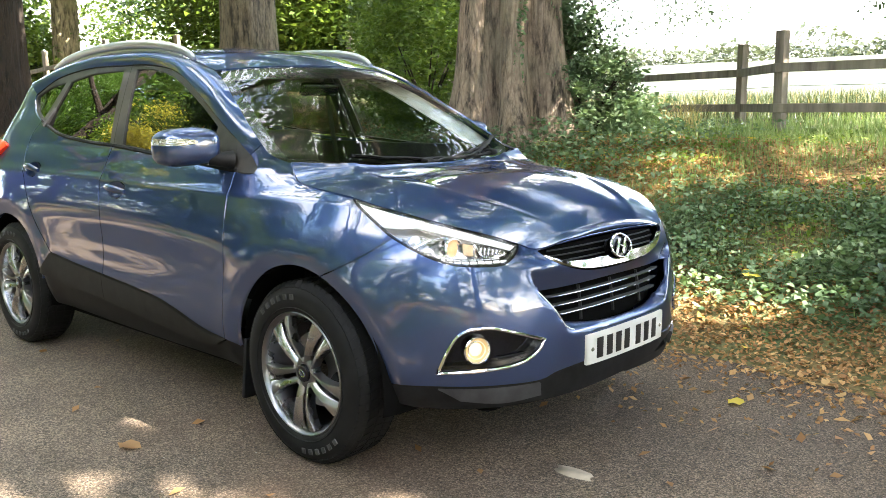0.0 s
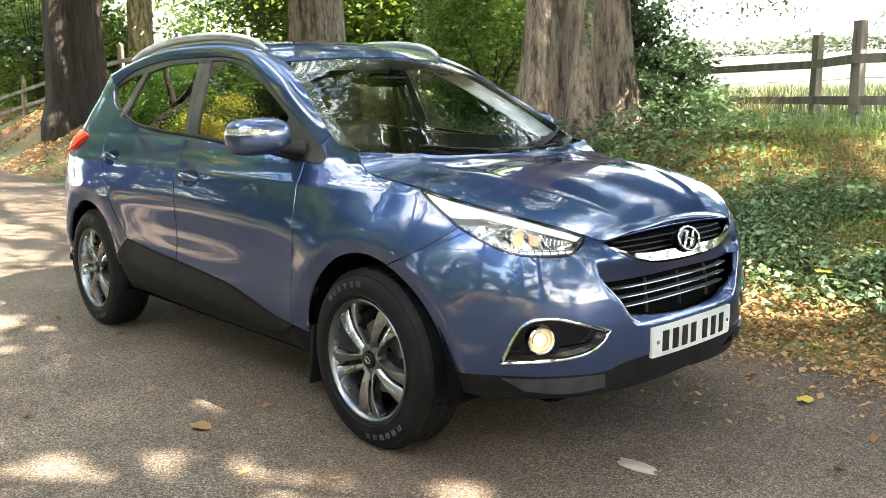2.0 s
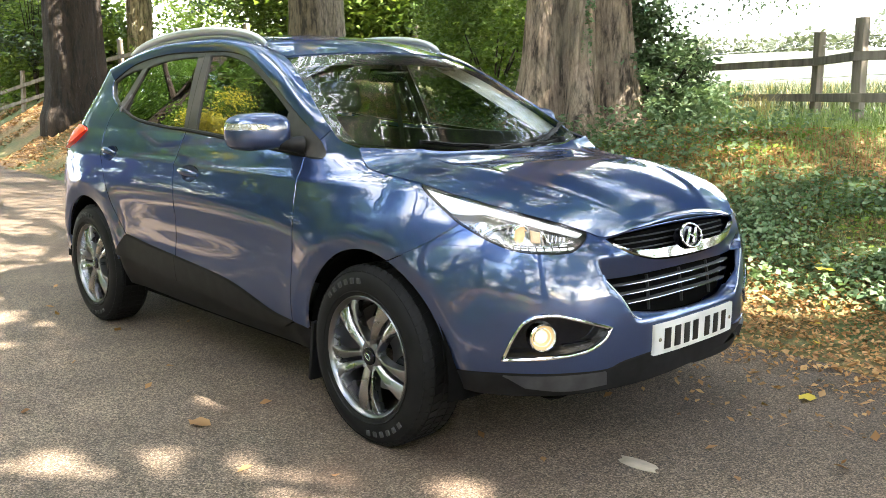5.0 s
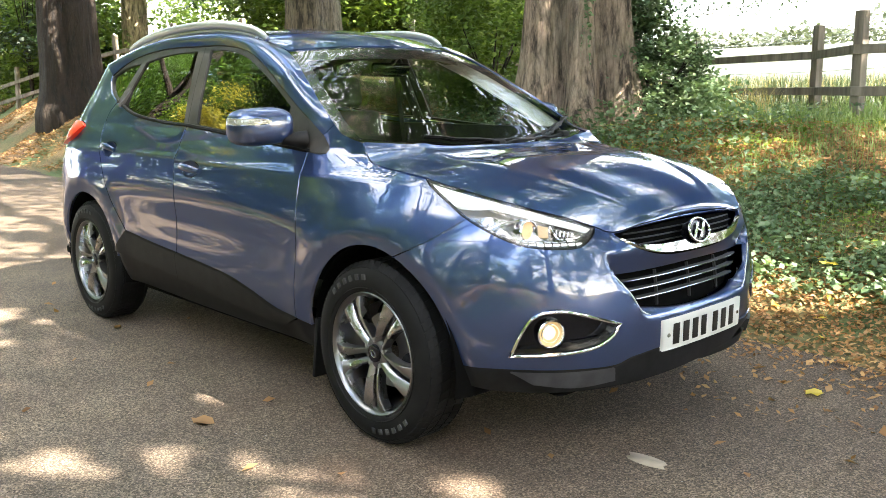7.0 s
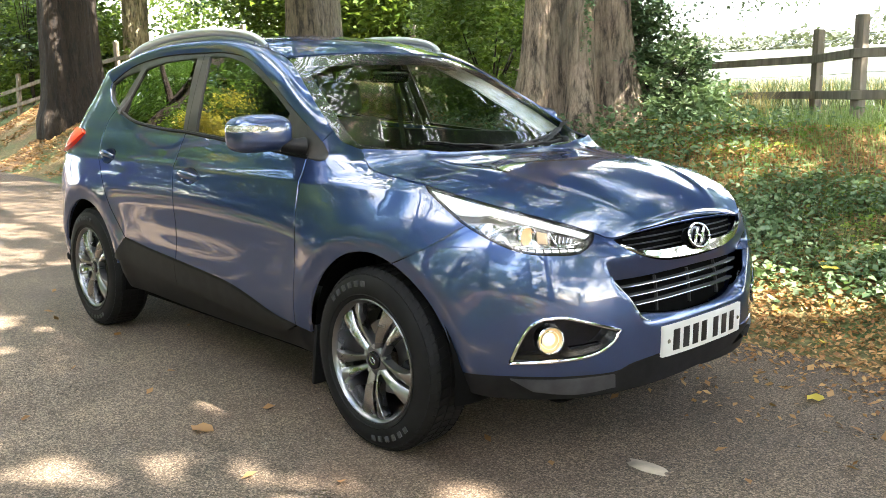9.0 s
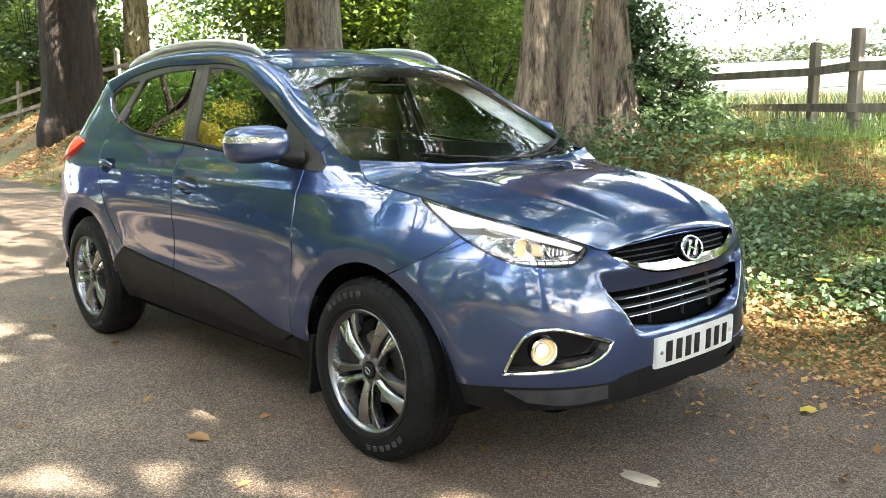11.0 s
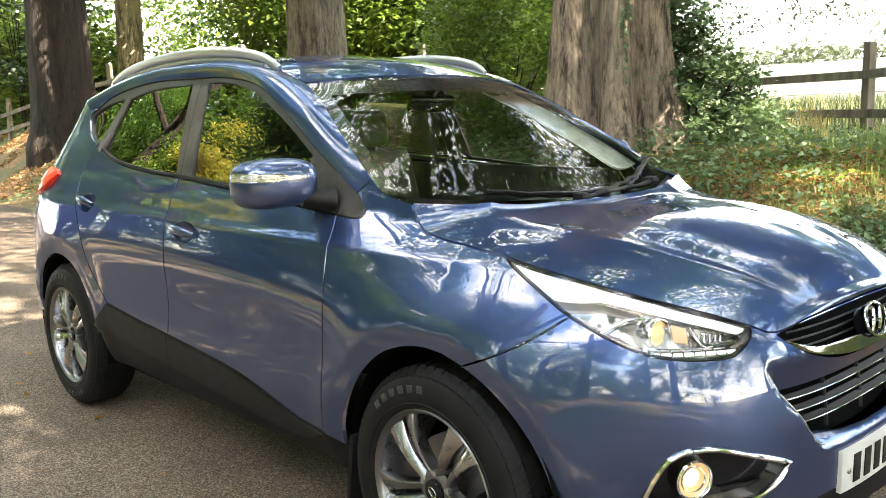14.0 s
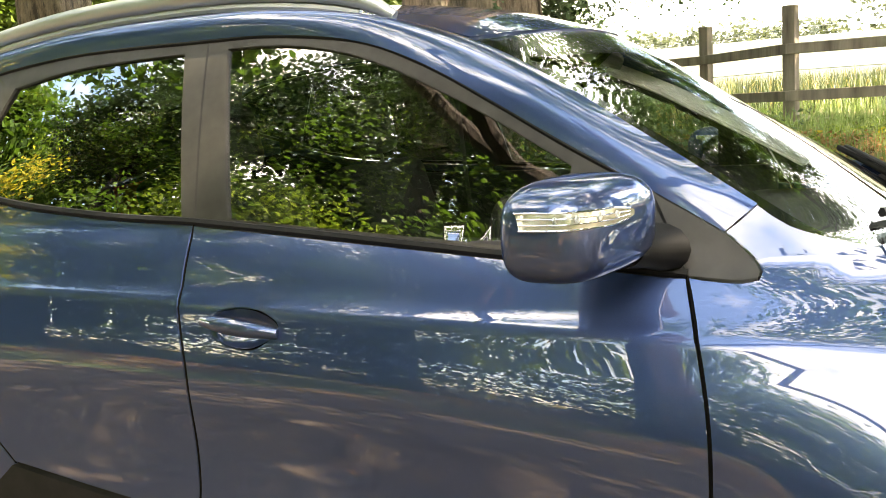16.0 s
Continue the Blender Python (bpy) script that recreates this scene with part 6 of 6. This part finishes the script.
# far hedge line and trees across the field
rng = np.random.default_rng(77)
far = []
for k in range(60):
    a = radians(52 + 78 * k / 59)
    d = 75 + 25 * rng.random()
    x, y = d * math.cos(a), d * math.sin(a)
    hgt = 0.6 + 0.7 * rng.random() + (2.2 if k % 13 == 4 else 0)
    far.append(blob_places(rng, 320, (x, y, ground_z(x, y) + 0.6 + hgt * 0.5), (3.2, 3.2, hgt), 0.5, clumps=14, clump_r=0.6))
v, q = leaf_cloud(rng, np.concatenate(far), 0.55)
tagged(fast_mesh("far_hedge", v, q, HAZE), "hedge and trees across the field, haze put into leaf colour", "hedge", kind="stuff")

# hanging sprays from the great tree against the sky
def spray(at, length, n, seed, size=0.038):
    rr = np.random.default_rng(seed)
    s = thing("branch", "leafy branch tips hanging against the white sky", "branch", "hanging branches")
    p0 = np.array(at, float) - np.array((0, 0, 0.27))
    line = [p0 + np.array((t * length * 0.8, -t * length * 0.25, -0.45 * t * t * length + 0.1 * math.sin(5 * t))) for t in np.linspace(0, 1, 9)]
    n = int(n * 3.2)
    part("twig", tube(line, [0.012 - 0.009 * t for t in np.linspace(0, 1, 9)], 6), BARKSHADE, s)
    pl = np.concatenate([np.array(line)[rr.integers(1, 9, n)] + rr.normal(size=(n, 3)) * np.array((0.13, 0.13, 0.065))])
    v, q = leaf_cloud(rr, pl, size, droop=0.5)
    fast_mesh("leaves", v, q, LEAFDARK, s)


for k, (at, ln, n) in enumerate((((-3.3, 5.9, 2.90), 1.0, 260), ((-2.7, 5.7, 2.98), 1.1, 300), ((-2.1, 5.5, 2.92), 0.9, 240), ((-0.7, 5.9, 2.95), 0.8, 220), ((-0.2, 5.6, 2.95), 0.9, 240), ((-2.95, 5.2, 2.70), 0.6, 160), ((0.6, 5.7, 3.0), 0.9, 200))):
    spray(at, ln, n, 90 + k)

# ---- trees and hedge across the lane, which the paint and glass mirror ----
tree("leafy tree across the lane", (-5.5, -9.0), 0.30, 8.0, 41, [((-5.5, -8.6, 5.2), (3.2, 2.2, 2.8))], 16000, 0.13, BARKSHADE, LEAF, limb_z=2.6, limb_n=2, limb_len=1.4, per=420, clump_r=0.42)
tree("leafy tree across the lane", (1.0, -9.5), 0.20, 3.6, 42, [((1.0, -9.0, 3.4), (2.6, 1.8, 1.4))], 8000, 0.13, BARKSHADE, LEAFSUN, limb_z=2.0, limb_len=2.2, per=420, clump_r=0.40)
tree("leafy tree across the lane", (-12.0, -8.5), 0.30, 8.0, 43, [((-12, -8.2, 5.0), (3.6, 2.4, 2.9))], 18000, 0.14, BARKSHADE, LEAF, limb_z=2.6, limb_n=2, limb_len=1.4, per=420, clump_r=0.45)
tree("leafy tree across the lane", (13.5, -11.5), 0.32, 9.0, 44, [((13.5, -11.0, 5.4), (3.4, 2.6, 3.0))], 12000, 0.15, BARKSHADE, LEAFSUN, limb_z=3.0, per=420, clump_r=0.45)
tree("leafy tree beside the lane ahead", (11.5, 3.6), 0.34, 9.0, 45, [((11.5, 3.6, 6.2), (3.4, 3.0, 2.6))], 9000, 0.18, BARKSHADE, LEAF, limb_z=3.0)
rng = np.random.default_rng(91)
far = [blob_places(rng, n, c, r, 0.4, clump_r=0.35) for c, r, n in (((-16, -7.6, 1.3), (4, 0.9, 1.2), 4500), ((-8.5, -7.4, 1.2), (3.8, 0.9, 1.1), 5500), ((-1.5, -7.6, 1.3), (3.6, 0.9, 1.2), 5500), ((5.0, -7.8, 1.3), (3.6, 0.9, 1.2), 4500), ((-5.0, -7.6, 1.5), (1.8, 0.8, 1.4), 4500), ((-12.3, -7.6, 1.4), (1.8, 0.8, 1.3), 3500), ((12, -7.8, 1.3), (4, 0.9, 1.2), 3500))]
v, q = leaf_cloud(rng, np.concatenate(far), 0.12)
tagged(fast_mesh("hedge", v, q, LEAF), "green hedge along the far side of the lane", "hedge", kind="stuff")
tree("small golden-leaved tree across the lane", (-12.7, -8.0), 0.09, 5.0, 35, [((-12.3, -6.2, 5.4), (0.75, 0.6, 0.75)), ((-12.0, -6.1, 4.3), (0.6, 0.5, 0.6)), ((-12.9, -6.3, 4.6), (0.6, 0.5, 0.5))], 5000, 0.11, BARKSHADE, LEAFGOLD, limb_z=3.4, limb_n=0, clump_r=0.24)

rng = np.random.default_rng(93)
# unseen woodland, alternate clumps in plain and sun-tinted leaves to imitate sunlit patches
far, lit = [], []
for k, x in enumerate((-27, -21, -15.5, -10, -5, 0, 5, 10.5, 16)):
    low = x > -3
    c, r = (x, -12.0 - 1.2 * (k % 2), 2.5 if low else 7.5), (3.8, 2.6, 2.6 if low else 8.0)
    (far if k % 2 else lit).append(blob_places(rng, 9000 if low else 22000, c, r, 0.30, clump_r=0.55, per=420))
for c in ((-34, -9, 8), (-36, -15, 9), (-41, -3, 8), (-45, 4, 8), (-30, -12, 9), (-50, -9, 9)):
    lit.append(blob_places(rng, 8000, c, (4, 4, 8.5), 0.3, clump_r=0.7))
# more unseen crowns added to fill the reflections with leaves
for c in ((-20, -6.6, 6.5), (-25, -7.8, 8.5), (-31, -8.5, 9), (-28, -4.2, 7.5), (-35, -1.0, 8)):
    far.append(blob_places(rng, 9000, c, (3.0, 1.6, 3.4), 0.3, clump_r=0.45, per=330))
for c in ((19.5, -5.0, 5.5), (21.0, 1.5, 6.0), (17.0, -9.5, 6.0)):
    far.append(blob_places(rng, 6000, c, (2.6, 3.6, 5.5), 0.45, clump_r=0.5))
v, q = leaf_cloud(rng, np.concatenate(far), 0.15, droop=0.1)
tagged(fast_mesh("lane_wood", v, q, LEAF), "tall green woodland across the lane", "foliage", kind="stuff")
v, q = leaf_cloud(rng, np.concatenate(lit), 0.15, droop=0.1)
tagged(fast_mesh("lane_wood_light", v, q, LEAFSUN), "unseen woodland across the lane with sunlight put into its leaf colour", "foliage", kind="stuff")

# unseen tree added in the field
tree("unseen broad tree added in the field beyond the fence", (5.2, 17.0), 0.40, 7.0, 46, [((5.2, 17.0, 6.2), (3.5, 2.0, 2.0)), ((-3.2, 17.5, 5.9), (2.8, 1.4, 1.6)), ((0.8, 17.0, 5.9), (2.6, 1.4, 1.6))], 34000, 0.15, BARKSHADE, LEAF, limb_z=3.6, per=330)
# unseen trees added to darken what the car mirrors ahead
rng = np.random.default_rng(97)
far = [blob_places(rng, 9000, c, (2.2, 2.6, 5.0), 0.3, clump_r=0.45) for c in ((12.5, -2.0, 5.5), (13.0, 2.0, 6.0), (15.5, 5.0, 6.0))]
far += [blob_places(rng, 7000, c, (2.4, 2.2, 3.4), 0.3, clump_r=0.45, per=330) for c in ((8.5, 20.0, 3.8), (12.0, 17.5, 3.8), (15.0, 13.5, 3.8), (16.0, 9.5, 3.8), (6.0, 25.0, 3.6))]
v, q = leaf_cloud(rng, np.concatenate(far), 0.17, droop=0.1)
tagged(fast_mesh("lane_end_wood", v, q, LEAF), "unseen leafy trees added ahead of the car for its reflections", "foliage", kind="stuff")
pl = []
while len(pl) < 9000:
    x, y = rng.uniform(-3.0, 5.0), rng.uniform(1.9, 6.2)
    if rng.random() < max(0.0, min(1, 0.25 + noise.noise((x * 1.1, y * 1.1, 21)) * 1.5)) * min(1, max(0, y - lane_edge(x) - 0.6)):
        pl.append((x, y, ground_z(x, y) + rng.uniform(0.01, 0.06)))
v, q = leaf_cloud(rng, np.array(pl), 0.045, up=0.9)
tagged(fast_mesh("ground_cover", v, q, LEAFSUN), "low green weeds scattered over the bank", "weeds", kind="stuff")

# unseen backing wood; its deep shade is put into the dark leaf colour
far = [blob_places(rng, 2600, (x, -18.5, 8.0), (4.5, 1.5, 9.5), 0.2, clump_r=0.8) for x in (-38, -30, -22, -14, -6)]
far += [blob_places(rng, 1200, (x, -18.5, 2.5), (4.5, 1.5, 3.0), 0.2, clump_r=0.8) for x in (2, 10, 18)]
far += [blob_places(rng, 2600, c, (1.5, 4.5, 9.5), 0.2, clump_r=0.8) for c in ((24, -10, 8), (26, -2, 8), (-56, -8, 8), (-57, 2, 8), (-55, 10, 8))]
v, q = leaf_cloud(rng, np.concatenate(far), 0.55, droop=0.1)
tagged(fast_mesh("deep_wood", v, q, LEAFDARK), "unseen backing woodland with shade put into its leaf colour", "foliage", kind="stuff")

# unseen tree added to shade the lane and car front
tree("unseen wide-spreading tree added ahead of the car for shade", (8.0, 4.6), 0.42, 9.0, 48, [((6.0, 4.0, 7.0), (3.0, 2.4, 1.8)), ((8.5, 4.5, 8.0), (3.0, 3.0, 2.4)), ((6.4, 7.2, 7.6), (2.8, 2.0, 1.6))], 22000, 0.14, BARKSHADE, LEAFDARK, limb_z=4.4, per=170, clump_r=0.45)
# unseen boughs added over the lane to block sky and break sun into dapples
OVER = [((x + 0.4 * (k % 2), y, 7.6 + 0.5 * math.sin(1.7 * x + y)), (1.9, 1.7, 0.7)) for k, x in enumerate((4.2, 7.2, 10.2)) for y in (-4.0, -1.2, 1.6)] + [((8.6, 1.4, 8.6), (1.6, 1.4, 0.6)), ((9.6, 2.6, 7.4), (1.6, 1.2, 0.6))]
tree("unseen tall tree added so its boughs shade the lane", (13.5, -7.2), 0.45, 9.5, 57, OVER, 44000, 0.16, BARKSHADE, LEAFDARK, limb_z=5.0, limb_len=5.0, per=150, clump_r=0.34)
ROOF = [((x, y, 7.9 + 0.5 * math.sin(2.1 * x - y)), (1.9, 1.7, 0.6)) for x, y in ((-4.0, -4.2), (-4.0, -1.4), (-1.0, -4.2), (-1.0, -1.4), (1.8, -4.2), (1.8, -1.4), (1.8, 1.6), (-5.2, 3.6), (-2.0, 3.4), (-7.4, 4.8))]
tree("unseen tall tree added to shade the parked car", (-1.5, -7.4), 0.40, 9.5, 58, ROOF, 27000, 0.16, BARKSHADE, LEAF, limb_z=5.0, limb_len=5.0, per=150, clump_r=0.34)
BACK = [((x, y, 7.6 + 0.6 * math.sin(1.3 * x + y)), (2.0, 1.7, 1.0)) for x in (-8.0, -11.5, -15.0) for y in (-3.8, -0.6, 2.6)]
tree("unseen tall tree added to shade the lane behind the car", (-18.5, -7.0), 0.40, 9.5, 59, BACK, 20000, 0.20, BARKSHADE, LEAF, limb_z=5.0, limb_len=5.0, per=150, clump_r=0.40)

# unseen thin outer foliage of the great tree, added to break white windscreen reflections
rng = np.random.default_rng(98)
pl = blob_places(rng, 30000, (-1.3, 7.4, 4.4), (4.6, 1.0, 1.3), 0.2, clump_r=0.26, per=60)
v, q = leaf_cloud(rng, pl[pl[:, 2] > 3.6], 0.085, droop=0.3)
tagged(fast_mesh("outer_foliage", v, q, LEAF), "unseen leafy branches added over the fence for windscreen reflections", "foliage", kind="stuff")

# ivy and brown litter in patches on the bank
pl = []
while len(pl) < 12000:
    x, y = rng.uniform(-1.2, 2.6), rng.uniform(1.9, 3.8)
    w = math.exp(-(((x - 0.7) / 1.3) ** 2 + ((y - 2.75) / 0.55) ** 2)) * (0.55 + 1.2 * noise.noise((x * 1.6, y * 1.6, 31)))
    if rng.random() < w:
        pl.append((x, y, ground_z(x, y) + rng.uniform(0.01, 0.10)))
v, q = leaf_cloud(rng, np.array(pl), 0.042, up=0.7, vary=0.9, slim=0.8)
tagged(fast_mesh("bank_ivy", v, q, IVY), "low ivy spreading over the foot of the bank", "ivy", kind="stuff")
litter("bank_litter", "brown leaf litter strewn below the great tree", 7000, lambda x, y: math.exp(-(((x + 1.2) / 1.2) ** 2 + ((y - 3.9) / 0.75) ** 2)), 0.045, DEAD, 66, (-4.0, 2.0), (2.0, 6.0))
# unseen boughs in sun-tinted leaves, added to brighten the window reflections
tree("unseen boughs added for the windows to mirror, sunlight in leaf colour", (-21.8, -9.4), 0.22, 6.5, 60, [((-4.0, -7.0, 2.9), (1.4, 0.5, 1.0)), ((-7.0, -6.7, 3.6), (1.8, 0.6, 1.4)), ((-10.2, -6.8, 2.9), (1.4, 0.5, 1.0)), ((-15.0, -6.7, 4.0), (1.9, 0.6, 1.6)), ((-18.5, -6.8, 3.6), (1.6, 0.6, 1.4))], 24000, 0.12, BARKSHADE, LEAFSUN, limb_z=2.4, limb_n=3, limb_len=1.6, per=110, clump_r=0.28)
# unseen crowns in shade-dark leaves, added to close sky holes in the reflections
tree("unseen tree added to block mirrored sky, shade in leaf colour", (4.0, -10.5), 0.35, 9.0, 61, [((5.2, -9.6, 6.0), (2.2, 1.6, 2.2)), ((-7.5, -9.6, 4.2), (3.4, 0.8, 2.2)), ((-13.5, -9.6, 4.2), (3.2, 0.8, 2.2)), ((-3.2, -8.6, 7.4), (2.0, 1.0, 1.8)), ((-7.0, -8.5, 8.4), (3.0, 1.2, 2.2)), ((-12.5, -8.5, 9.0), (3.4, 1.2, 2.4))], 62000, 0.15, BARKSHADE, LEAFDARK, limb_z=3.6, limb_len=4.0, per=170, clump_r=0.40)
# unseen wood added to keep white sky out of the rear windows' reflection
rng = np.random.default_rng(99)
far = [blob_places(rng, 9000, c, r, 0.3, clump_r=0.6, per=150) for c, r in (((-30, -8, 10), (4, 5, 5.0)), ((-38, -12, 10), (4, 6, 6.0)), ((-27, -12, 11), (4, 3, 5.0)), ((-42, -3, 10.5), (3, 6, 5.5)))]
v, q = leaf_cloud(rng, np.concatenate(far), 0.36, droop=0.1)
tagged(fast_mesh("far_wood", v, q, LEAF), "unseen leafy wood added behind the car to block mirrored sky", "foliage", kind="stuff")
